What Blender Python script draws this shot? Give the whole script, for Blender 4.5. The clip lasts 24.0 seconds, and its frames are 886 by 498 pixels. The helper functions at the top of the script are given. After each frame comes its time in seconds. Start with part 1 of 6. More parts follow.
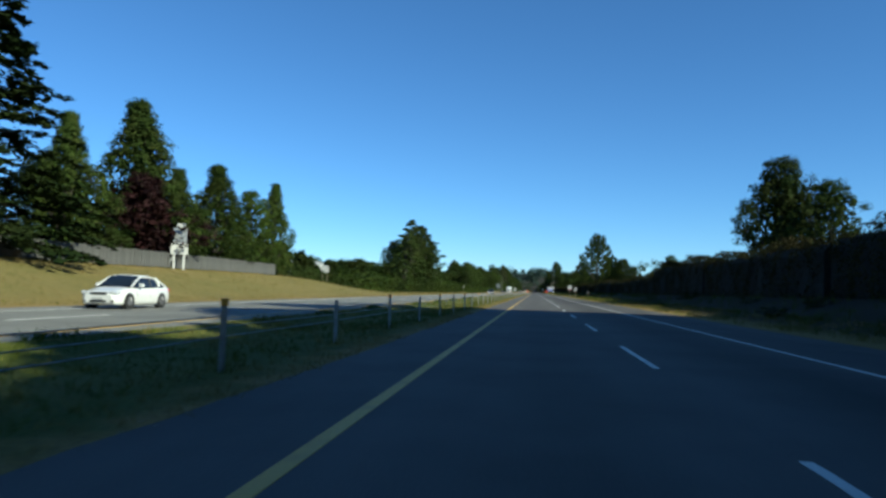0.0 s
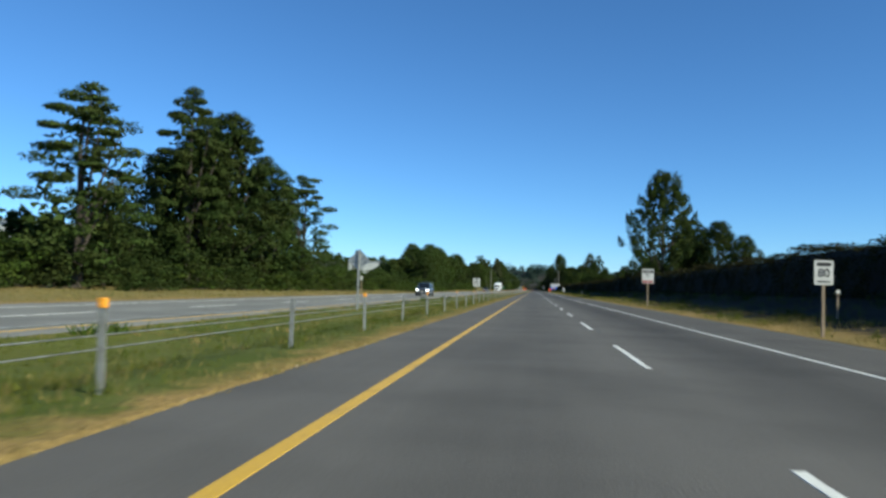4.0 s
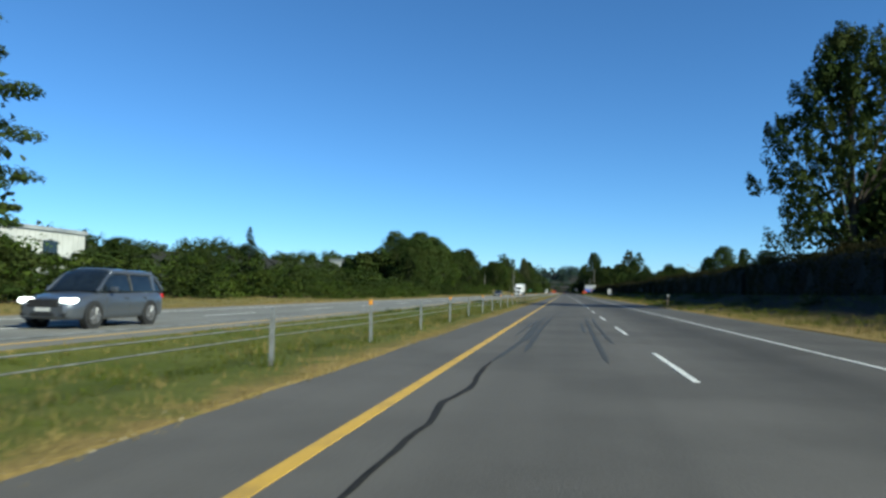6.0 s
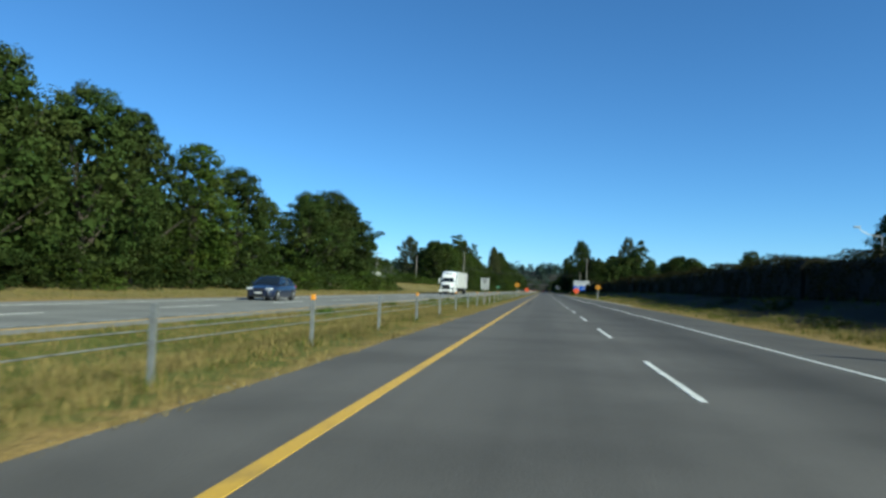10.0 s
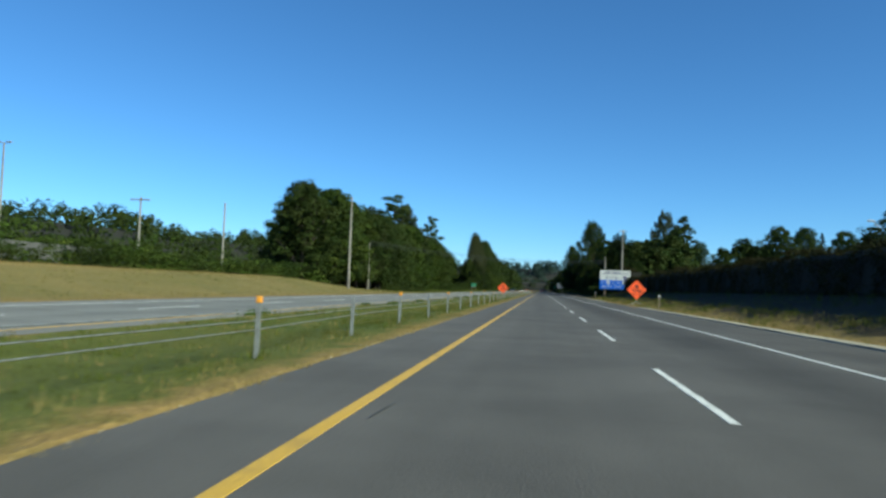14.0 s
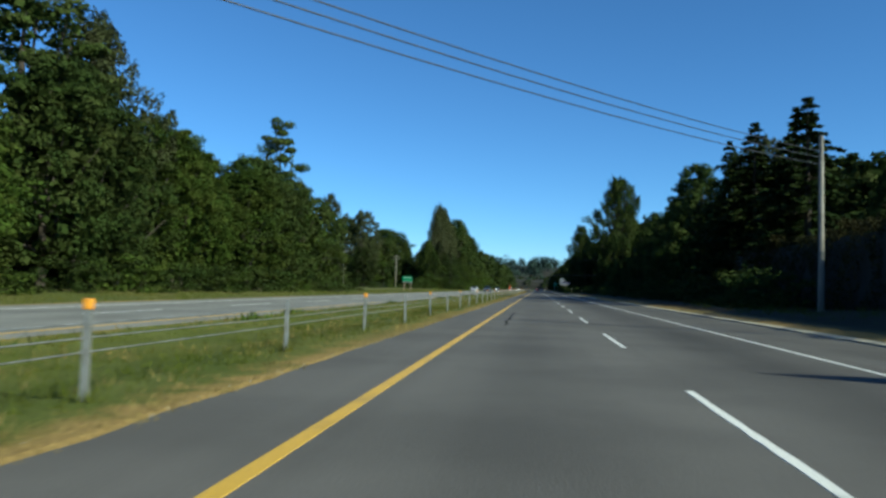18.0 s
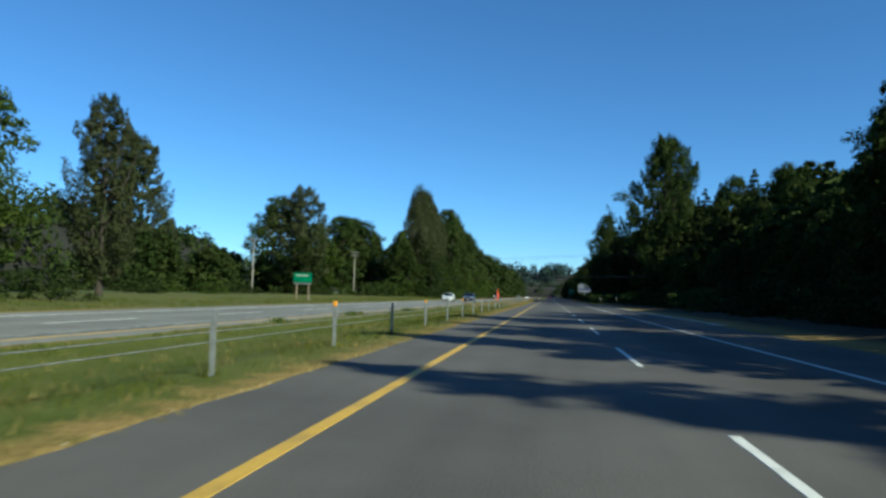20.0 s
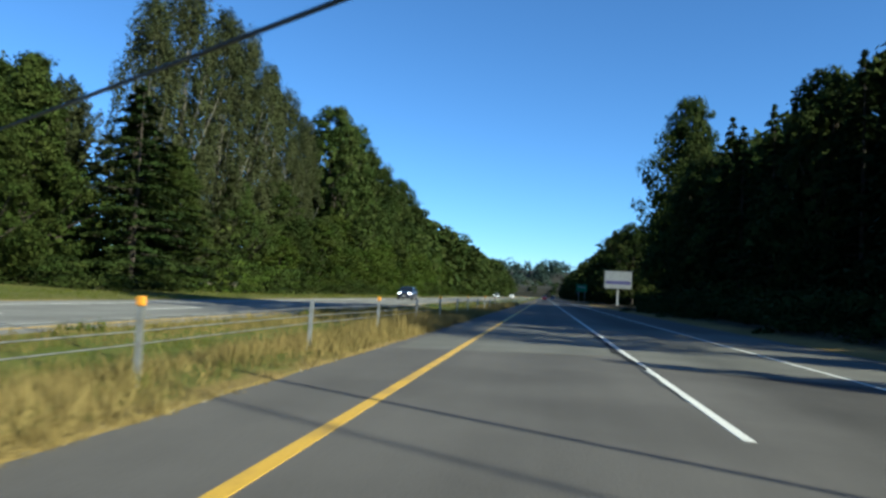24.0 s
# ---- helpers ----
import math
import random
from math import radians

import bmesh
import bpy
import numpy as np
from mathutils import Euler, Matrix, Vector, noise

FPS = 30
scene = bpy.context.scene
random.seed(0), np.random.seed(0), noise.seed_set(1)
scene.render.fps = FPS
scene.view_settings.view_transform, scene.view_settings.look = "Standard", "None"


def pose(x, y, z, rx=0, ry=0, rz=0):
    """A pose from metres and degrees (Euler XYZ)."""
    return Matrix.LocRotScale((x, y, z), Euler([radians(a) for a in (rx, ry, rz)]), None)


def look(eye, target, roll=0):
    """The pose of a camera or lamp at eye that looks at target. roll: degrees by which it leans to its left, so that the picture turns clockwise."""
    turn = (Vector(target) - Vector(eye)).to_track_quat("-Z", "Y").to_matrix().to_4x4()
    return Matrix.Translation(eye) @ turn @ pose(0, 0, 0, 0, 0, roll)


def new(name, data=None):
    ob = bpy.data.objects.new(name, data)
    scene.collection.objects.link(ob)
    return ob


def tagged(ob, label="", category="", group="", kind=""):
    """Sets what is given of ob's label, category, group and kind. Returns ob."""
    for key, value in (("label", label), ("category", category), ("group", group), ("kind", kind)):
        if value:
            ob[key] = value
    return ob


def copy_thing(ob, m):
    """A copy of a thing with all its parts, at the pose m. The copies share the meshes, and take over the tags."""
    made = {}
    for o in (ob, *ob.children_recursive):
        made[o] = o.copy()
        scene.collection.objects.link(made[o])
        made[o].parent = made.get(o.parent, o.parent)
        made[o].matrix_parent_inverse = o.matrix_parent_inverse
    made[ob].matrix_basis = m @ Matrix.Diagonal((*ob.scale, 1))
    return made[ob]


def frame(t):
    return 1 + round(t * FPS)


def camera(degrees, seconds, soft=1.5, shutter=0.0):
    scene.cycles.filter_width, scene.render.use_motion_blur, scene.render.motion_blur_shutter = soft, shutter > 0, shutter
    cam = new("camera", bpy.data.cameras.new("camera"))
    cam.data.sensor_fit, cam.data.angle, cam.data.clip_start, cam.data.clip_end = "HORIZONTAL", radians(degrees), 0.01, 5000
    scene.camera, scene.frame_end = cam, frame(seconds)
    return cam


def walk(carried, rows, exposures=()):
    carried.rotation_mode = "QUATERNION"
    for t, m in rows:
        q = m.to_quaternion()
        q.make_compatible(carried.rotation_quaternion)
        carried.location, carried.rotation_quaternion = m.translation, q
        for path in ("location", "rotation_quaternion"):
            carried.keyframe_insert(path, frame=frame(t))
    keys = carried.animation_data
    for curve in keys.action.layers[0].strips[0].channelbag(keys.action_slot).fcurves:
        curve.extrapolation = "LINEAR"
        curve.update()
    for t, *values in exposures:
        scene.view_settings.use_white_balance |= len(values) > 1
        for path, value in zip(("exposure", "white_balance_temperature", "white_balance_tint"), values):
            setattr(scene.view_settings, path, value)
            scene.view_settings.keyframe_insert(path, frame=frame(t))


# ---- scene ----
# camera: seconds, x, y, z, yaw, pitch, roll
cam = camera(62.0, 24.0, soft=2.8, shutter=0.08)
ROWS = [
    (0.0, -0.205, 0.00, 1.207, 7.02, 3.13, -1.59),
    (0.5, -0.136, 17.58, 1.207, 7.49, 3.20, -1.50),
    (1.0, -0.067, 35.18, 1.207, 7.95, 3.41, -1.53),
    (1.5, -0.062, 52.80, 1.207, 8.45, 3.52, -1.57),
    (3.5, -0.044, 123.35, 1.207, 7.57, 3.29, -1.69),
    (4.0, -0.039, 141.00, 1.207, 6.98, 2.96, -1.76),
    (4.5, -0.005, 159.20, 1.207, 6.99, 2.88, -1.61),
    (5.0, 0.030, 177.40, 1.207, 7.48, 3.01, -1.59),
    (5.5, 0.028, 195.15, 1.207, 8.36, 3.11, -1.47),
    (6.0, 0.027, 212.90, 1.207, 9.37, 3.24, -0.91),
    (6.5, 0.010, 230.65, 1.207, 9.00, 3.37, -1.24),
    (7.0, -0.007, 248.40, 1.207, 7.93, 3.28, -1.92),
    (7.5, -0.005, 266.30, 1.207, 8.09, 3.20, -2.03),
    (8.0, -0.003, 284.20, 1.207, 8.13, 3.22, -2.05),
    (8.5, -0.027, 302.05, 1.207, 7.89, 3.18, -1.97),
    (9.0, -0.052, 319.90, 1.207, 7.87, 3.08, -2.14),
    (9.5, -0.045, 337.61, 1.207, 7.66, 2.96, -2.13),
    (11.5, -0.019, 408.47, 1.207, 8.24, 3.06, -2.27),
    (12.0, -0.012, 426.20, 1.207, 7.51, 2.77, -2.13),
    (12.5, -0.039, 443.85, 1.207, 7.27, 2.88, -2.03),
    (13.0, -0.067, 461.50, 1.207, 8.18, 3.20, -2.13),
    (13.5, -0.057, 479.44, 1.207, 8.04, 2.99, -2.03),
    (14.0, -0.047, 497.40, 1.207, 7.55, 2.96, -2.03),
    (14.5, -0.058, 515.25, 1.207, 7.27, 2.96, -1.96),
    (15.0, -0.068, 533.11, 1.207, 7.19, 3.03, -1.67),
    (15.5, -0.078, 550.99, 1.207, 6.89, 2.85, -1.86),
    (16.0, -0.088, 568.90, 1.207, 7.38, 2.83, -1.65),
    (16.5, -0.065, 586.84, 1.207, 7.96, 2.87, -1.42),
    (17.0, -0.042, 604.80, 1.207, 8.10, 2.88, -1.87),
    (17.5, -0.042, 622.88, 1.207, 7.46, 2.87, -1.53),
    (18.0, -0.042, 641.00, 1.207, 7.26, 2.91, -1.49),
    (18.5, 0.011, 659.12, 1.207, 6.90, 2.89, -1.78),
    (20.5, 0.225, 732.04, 1.207, 8.46, 3.61, -1.55),
    (21.0, 0.278, 750.40, 1.207, 7.99, 3.32, -1.30),
    (21.5, 0.274, 768.70, 1.207, 7.49, 3.05, -1.10),
    (22.0, 0.270, 787.06, 1.207, 6.89, 2.89, -1.05),
    (22.5, 0.188, 805.50, 1.207, 7.27, 2.87, -1.51),
    (23.0, 0.105, 824.00, 1.207, 7.71, 3.10, -2.32),
    (23.5, 0.026, 842.46, 1.207, 7.74, 3.37, -3.10),
    (24.0, -0.052, 861.00, 1.207, 7.81, 3.32, -2.85),
]
EXPOSURES = [(0.0, 0.75, 5400, -7), (4.0, 0.75, 5500, -3), (5.0, 0.75, 5500, -3), (7.5, 0.74, 5340, -9), (22.2, 0.74, 5340, -9), (23.2, 1.0, 5400, -6), (24.0, 1.1, 5480, -4)]
walk(cam, [(t, pose(x, y, z, 90 + pitch, roll, yaw)) for t, x, y, z, yaw, pitch, roll in ROWS], EXPOSURES)

# ---- light: a late-afternoon sun from behind on the right, clear sky ----
SUN_EL, SUN_AZ = 31.0, 119.4
SX, SY = math.sin(radians(SUN_AZ)), math.cos(radians(SUN_AZ))
world = bpy.data.worlds.new("world")
scene.world = world
world.use_nodes = True
wn = world.node_tree.nodes
sky = wn.new("ShaderNodeTexSky")
sky.sky_type, sky.sun_disc = "NISHITA", False
sky.sun_elevation, sky.sun_rotation = radians(SUN_EL), radians(SUN_AZ)
sky.altitude, sky.air_density, sky.dust_density, sky.ozone_density = 1000, 0.9, 0.0, 7.0
wn["Background"].inputs["Strength"].default_value = 0.081
world.node_tree.links.new(sky.outputs[0], wn["Background"].inputs["Color"])
sun_data = bpy.data.lights.new("sun", "SUN")
sun_data.energy, sun_data.angle, sun_data.color = 4.9, radians(0.6), (1.0, 0.86, 0.62)
sun = new("sun", sun_data)
sun.matrix_world = look((60 * SX, 60 * SY, 60 * math.tan(radians(SUN_EL))), (0, 0, 0))

# ---- materials ----
def mat(name, base, rough=0.8, metal=0.0, vary=0.25, scale=6.0, fine=40.0, bump=0.0, second=None, amount=0.5, by_object=0.0, by_island=0.0, translucent=0.0, stretch=None, spec=0.5, coat=0.0):
    """A surface with colour variation at two scales, an optional second colour in patches, and fine relief."""
    m = bpy.data.materials.new(name)
    m.use_nodes = True
    n, l = m.node_tree.nodes, m.node_tree.links
    b = n["Principled BSDF"]
    b.inputs["Roughness"].default_value, b.inputs["Metallic"].default_value = rough, metal
    b.inputs["Specular IOR Level"].default_value = spec
    b.inputs["Coat Weight"].default_value = coat
    co = n.new("ShaderNodeTexCoord")
    mp = n.new("ShaderNodeMapping")
    l.new(co.outputs["Object"], mp.inputs["Vector"])
    if stretch:
        mp.inputs["Scale"].default_value = stretch
    coarse, grain = n.new("ShaderNodeTexNoise"), n.new("ShaderNodeTexNoise")
    coarse.inputs["Scale"].default_value, grain.inputs["Scale"].default_value = scale, fine
    coarse.inputs["Detail"].default_value, grain.inputs["Detail"].default_value = 4, 3
    for t in (coarse, grain):
        l.new(mp.outputs[0], t.inputs["Vector"])
    mix = n.new("ShaderNodeMix")
    mix.data_type = "RGBA"
    other = second or tuple(c * 0.6 for c in base)
    mix.inputs["A"].default_value, mix.inputs["B"].default_value = (*base, 1), (*other, 1)
    ramp = n.new("ShaderNodeMapRange")
    ramp.inputs["From Min"].default_value, ramp.inputs["From Max"].default_value = 0.62 - amount * 0.4, 0.82 - amount * 0.4
    l.new(coarse.outputs["Fac"], ramp.inputs["Value"])
    l.new(ramp.outputs[0], mix.inputs["Factor"])
    hsv = n.new("ShaderNodeHueSaturation")
    l.new(mix.outputs["Result"], hsv.inputs["Color"])
    val = n.new("ShaderNodeMapRange")
    val.inputs["From Min"].default_value, val.inputs["From Max"].default_value = 0.25, 0.75
    val.inputs["To Min"].default_value, val.inputs["To Max"].default_value = 1 - vary, 1 + vary
    l.new(grain.outputs["Fac"], val.inputs["Value"])
    last = val.outputs[0]
    for weight, node, socket in ((by_object, "ShaderNodeObjectInfo", "Random"), (by_island, "ShaderNodeNewGeometry", "Random Per Island")):
        if weight:
            src, rng, mul = n.new(node), n.new("ShaderNodeMapRange"), n.new("ShaderNodeMath")
            rng.inputs["To Min"].default_value, rng.inputs["To Max"].default_value = 1 - weight, 1 + weight
            mul.operation = "MULTIPLY"
            l.new(src.outputs[socket], rng.inputs["Value"])
            l.new(rng.outputs[0], mul.inputs[0])
            l.new(last, mul.inputs[1])
            last = mul.outputs[0]
    l.new(last, hsv.inputs["Value"])
    l.new(hsv.outputs[0], b.inputs["Base Color"])
    if bump:
        bp = n.new("ShaderNodeBump")
        bp.inputs["Strength"].default_value, bp.inputs["Distance"].default_value = bump, 0.02
        l.new(grain.outputs["Fac"], bp.inputs["Height"])
        l.new(bp.outputs[0], b.inputs["Normal"])
    if translucent:
        tr, sh = n.new("ShaderNodeBsdfTranslucent"), n.new("ShaderNodeMixShader")
        sh.inputs[0].default_value = translucent
        l.new(hsv.outputs[0], tr.inputs["Color"])
        l.new(b.outputs[0], sh.inputs[1])
        l.new(tr.outputs[0], sh.inputs[2])
        l.new(sh.outputs[0], n["Material Output"].inputs["Surface"])
    return m

def asphalt_material(name, base, bands):
    """Worn asphalt: aggregate grain, broad stains, and darker bands along the lanes (x centre, half width, depth)."""
    m = mat(name, base, rough=0.85, spec=0.2, vary=0.26, scale=0.35, fine=45, bump=0.35, second=tuple(c * 0.8 for c in base), amount=0.5)
    n, l = m.node_tree.nodes, m.node_tree.links
    hsv = next(x for x in n if x.type == "HUE_SAT")
    co = n.new("ShaderNodeTexCoord")
    sep = n.new("ShaderNodeSeparateXYZ")
    l.new(co.outputs["Object"], sep.inputs[0])
    streak, mp = n.new("ShaderNodeTexNoise"), n.new("ShaderNodeMapping")
    mp.inputs["Scale"].default_value = (1.6, 0.03, 1.0)
    l.new(co.outputs["Object"], mp.inputs["Vector"])
    l.new(mp.outputs[0], streak.inputs["Vector"])
    streak.inputs["Scale"].default_value = 1.0
    shade = n.new("ShaderNodeMapRange")
    shade.inputs["From Min"].default_value, shade.inputs["From Max"].default_value = 0.3, 0.7
    shade.inputs["To Min"].default_value, shade.inputs["To Max"].default_value = 0.93, 1.07
    l.new(streak.outputs["Fac"], shade.inputs["Value"])
    last = shade.outputs[0]
    for cx, half, depth in bands:
        sub, ab, rng, mul = n.new("ShaderNodeMath"), n.new("ShaderNodeMath"), n.new("ShaderNodeMapRange"), n.new("ShaderNodeMath")
        sub.operation, ab.operation, mul.operation = "SUBTRACT", "ABSOLUTE", "MULTIPLY"
        sub.inputs[1].default_value = cx
        rng.interpolation_type = "SMOOTHSTEP"
        rng.inputs["From Min"].default_value, rng.inputs["From Max"].default_value = 0.0, half
        rng.inputs["To Min"].default_value, rng.inputs["To Max"].default_value = 1 - depth, 1.0
        l.new(sep.outputs["X"], sub.inputs[0])
        l.new(sub.outputs[0], ab.inputs[0])
        l.new(ab.outputs[0], rng.inputs["Value"])
        l.new(rng.outputs[0], mul.inputs[0])
        l.new(last, mul.inputs[1])
        last = mul.outputs[0]
    bright = n.new("ShaderNodeMath")
    bright.operation = "MULTIPLY"
    old = hsv.inputs["Value"].links[0].from_socket
    l.new(old, bright.inputs[0])
    l.new(last, bright.inputs[1])
    l.new(bright.outputs[0], hsv.inputs["Value"])
    return m

M_ASPHALT = asphalt_material("asphalt", (0.104, 0.0965, 0.0895), [(4.0, 2.0, 0.40), (0.0, 1.4, 0.14), (6.9, 2.2, 0.20)])
M_ASPHALT_OLD = asphalt_material("asphalt_old", (0.195, 0.191, 0.175), [(-13.0, 1.2, 0.10), (-16.6, 1.2, 0.12)])
M_ASPHALT_PATCH = asphalt_material("asphalt_patch", (0.128, 0.125, 0.111), [(3.6, 1.5, 0.15)])
M_WHITE_LINE = mat("white_line", (0.62, 0.61, 0.57), 0.6, vary=0.2, scale=1.5, fine=30, second=(0.40, 0.40, 0.37), amount=0.25, bump=0.2)
M_YELLOW_LINE = mat("yellow_line", (0.50, 0.305, 0.030), 0.6, vary=0.2, scale=1.2, fine=30, second=(0.33, 0.21, 0.035), amount=0.25, bump=0.2)
M_TAR = mat("tar", (0.024, 0.023, 0.022), 0.9, vary=0.3, spec=0.15)
M_SKID = mat("tyre_rubber_mark", (0.046, 0.045, 0.041), 0.75, vary=0.4, scale=3, fine=25)
M_GRASS = mat("grass_blades", (0.074, 0.093, 0.012), 0.8, vary=0.3, scale=0.25, fine=3, second=(0.100, 0.102, 0.020), amount=0.45, by_island=0.3, translucent=0.25, spec=0.06)
M_DRY = mat("dry_grass_blades", (0.255, 0.198, 0.074), 0.85, vary=0.3, scale=0.3, fine=3, second=(0.165, 0.136, 0.048), amount=0.4, by_island=0.28, translucent=0.3, spec=0.1)
M_LEAF = mat("broad_leaves", (0.026, 0.041, 0.009), 0.8, vary=0.22, scale=0.3, fine=2, second=(0.038, 0.048, 0.012), by_object=0.34, by_island=0.15, translucent=0.16, spec=0.06)
M_LEAF_PALE = mat("pale_leaves", (0.038, 0.061, 0.009), 0.8, vary=0.22, scale=0.3, fine=2, second=(0.053, 0.067, 0.012), by_object=0.3, by_island=0.16, translucent=0.18, spec=0.06)
M_LEAF_GREY = mat("greyish_leaves", (0.042, 0.050, 0.019), 0.75, vary=0.2, scale=0.3, fine=2, second=(0.050, 0.054, 0.023), by_object=0.15, by_island=0.18, translucent=0.16, spec=0.06)
M_LEAF_RED = mat("purple_leaves", (0.024, 0.010, 0.010), 0.6, vary=0.25, scale=0.4, fine=2, by_island=0.5, translucent=0.12, spec=0.08)
M_NEEDLE = mat("needles", (0.016, 0.028, 0.0065), 0.8, vary=0.25, scale=0.4, fine=2, second=(0.025, 0.035, 0.009), by_object=0.25, by_island=0.22, translucent=0.08, spec=0.06)
M_NEEDLE_PALE = mat("cedar_sprays", (0.030, 0.047, 0.009), 0.8, vary=0.25, scale=0.4, fine=2, second=(0.043, 0.054, 0.012), by_object=0.25, by_island=0.2, translucent=0.1, spec=0.06)
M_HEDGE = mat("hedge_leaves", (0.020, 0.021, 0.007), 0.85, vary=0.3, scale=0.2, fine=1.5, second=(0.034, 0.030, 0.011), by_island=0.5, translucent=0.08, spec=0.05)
# conifer green shifted to blue: distance haze put into the base colour
M_HAZE_NEEDLE = mat("haze_tinted_conifers", (0.030, 0.048, 0.040), 0.9, vary=0.2, scale=0.02, fine=0.2, by_island=0.3, spec=0.05)
# near-black colour that stands for the shade behind the outer leaves
M_INNER_SHADE = mat("inner_shade", (0.012, 0.012, 0.008), 0.95, vary=0.3, scale=1.5, fine=9)
M_BARK = mat("bark", (0.055, 0.043, 0.032), 0.95, vary=0.4, scale=3, fine=12, bump=0.6, stretch=(1, 1, 0.2))
M_BARK_PALE = mat("pale_poplar_bark", (0.17, 0.155, 0.12), 0.9, vary=0.3, scale=3, fine=12, bump=0.4, stretch=(1, 1, 0.2))
M_POLE = mat("weathered_pole_wood", (0.248, 0.227, 0.193), 0.9, vary=0.3, scale=2, fine=20, bump=0.3, stretch=(1, 1, 0.1))
M_POST_WOOD = mat("sign_post_wood", (0.26, 0.20, 0.14), 0.9, vary=0.3, scale=3, fine=25, bump=0.3, stretch=(1, 1, 0.15))
M_STEEL = mat("galvanised_steel", (0.36, 0.37, 0.37), 0.5, metal=0.55, vary=0.15, scale=5, fine=30, second=(0.26, 0.26, 0.25))
M_CABLE = mat("steel_cable", (0.27, 0.275, 0.275), 0.5, metal=0.5, vary=0.1)
M_ORANGE_CAP = mat("amber_reflector", (0.85, 0.36, 0.03), 0.4, vary=0.1)
M_WIRE = mat("black_wire", (0.02, 0.02, 0.022), 0.6, vary=0.1)
M_SIGN_WHITE = mat("white_sign_sheeting", (0.495, 0.495, 0.482), 0.45, vary=0.05, scale=2, second=(0.454, 0.454, 0.44))
M_SIGN_BACK = mat("bare_aluminium", (0.42, 0.43, 0.43), 0.4, metal=0.7, vary=0.1)
M_SIGN_BLACK = mat("black_sign_print", (0.02, 0.02, 0.022), 0.5, vary=0.1)
M_SIGN_BLUE = mat("blue_sign_sheeting", (0.012, 0.10, 0.55), 0.45, vary=0.06, scale=2)
M_SIGN_NAVY = mat("navy_sign_print", (0.05, 0.05, 0.16), 0.5, vary=0.08)
M_SIGN_AMBER = mat("amber_sign_sheeting", (0.667, 0.289, 0.00688), 0.45, vary=0.06, scale=2)
M_SIGN_ORANGE = mat("fluorescent_orange_fabric", (0.98, 0.125, 0.022), 0.6, vary=0.1, scale=2, translucent=0.12)
M_SIGN_RED = mat("red_sign_print", (0.27, 0.02, 0.025), 0.5, vary=0.08)
M_SIGN_GREEN = mat("green_sign_sheeting", (0.012, 0.20, 0.085), 0.45, vary=0.06, scale=2)
M_CONCRETE = mat("kerb_concrete", (0.38, 0.34, 0.25), 0.9, vary=0.25, scale=1.0, fine=15, bump=0.3, by_object=0.12, second=(0.27, 0.24, 0.18))
M_FENCE = mat("grey_fence_boards", (0.085, 0.083, 0.078), 0.9, vary=0.25, scale=0.6, fine=6, by_object=0.12, stretch=(1, 1, 0.2))
M_FENCE_PALE = mat("pale_grey_boards", (0.095, 0.094, 0.088), 0.9, vary=0.25, scale=0.6, fine=6, by_object=0.14, stretch=(1, 1, 0.2))
M_BUILDING = mat("white_metal_wall", (0.468, 0.468, 0.454), 0.6, vary=0.06, scale=0.3, second=(0.399, 0.399, 0.385))
M_ROOF = mat("grey_metal_roof", (0.30, 0.31, 0.32), 0.5, vary=0.1, scale=0.3)
M_GLASS_DARK = mat("tinted_glass", (0.012, 0.016, 0.02), 0.06, vary=0.05, spec=0.8)
M_TYRE = mat("tyre", (0.018, 0.018, 0.018), 0.85, vary=0.2)
M_RIM = mat("alloy_rim", (0.20, 0.20, 0.21), 0.5, metal=0.6, vary=0.1)
M_CHROME = mat("chrome", (0.7, 0.7, 0.71), 0.15, metal=1.0, vary=0.03)
M_TRIM = mat("black_plastic_trim", (0.02, 0.02, 0.021), 0.6, vary=0.15)
M_LAMP_GLASS = mat("headlight_glass", (0.75, 0.76, 0.78), 0.12, vary=0.05, metal=0.3)
M_TAIL_LAMP = mat("tail_lamp", (0.5, 0.02, 0.015), 0.2, vary=0.05)

def paint(name, colour, metal=0.0):
    return mat(name, colour, 0.3, metal=metal, vary=0.03, scale=0.8, coat=0.7, second=tuple(c * 0.96 for c in colour))

P_WHITE, P_SILVER = paint("white_car_paint", (0.64, 0.64, 0.63)), paint("silver_grey_paint", (0.22, 0.24, 0.27), 0.4)
P_GRAPHITE = paint("graphite_paint", (0.085, 0.095, 0.115), 0.4)
P_NAVY, P_TRUCK, P_RED = paint("dark_blue_paint", (0.012, 0.018, 0.045), 0.2), paint("white_truck_paint", (0.74, 0.74, 0.74)), paint("red_paint", (0.45, 0.03, 0.02))

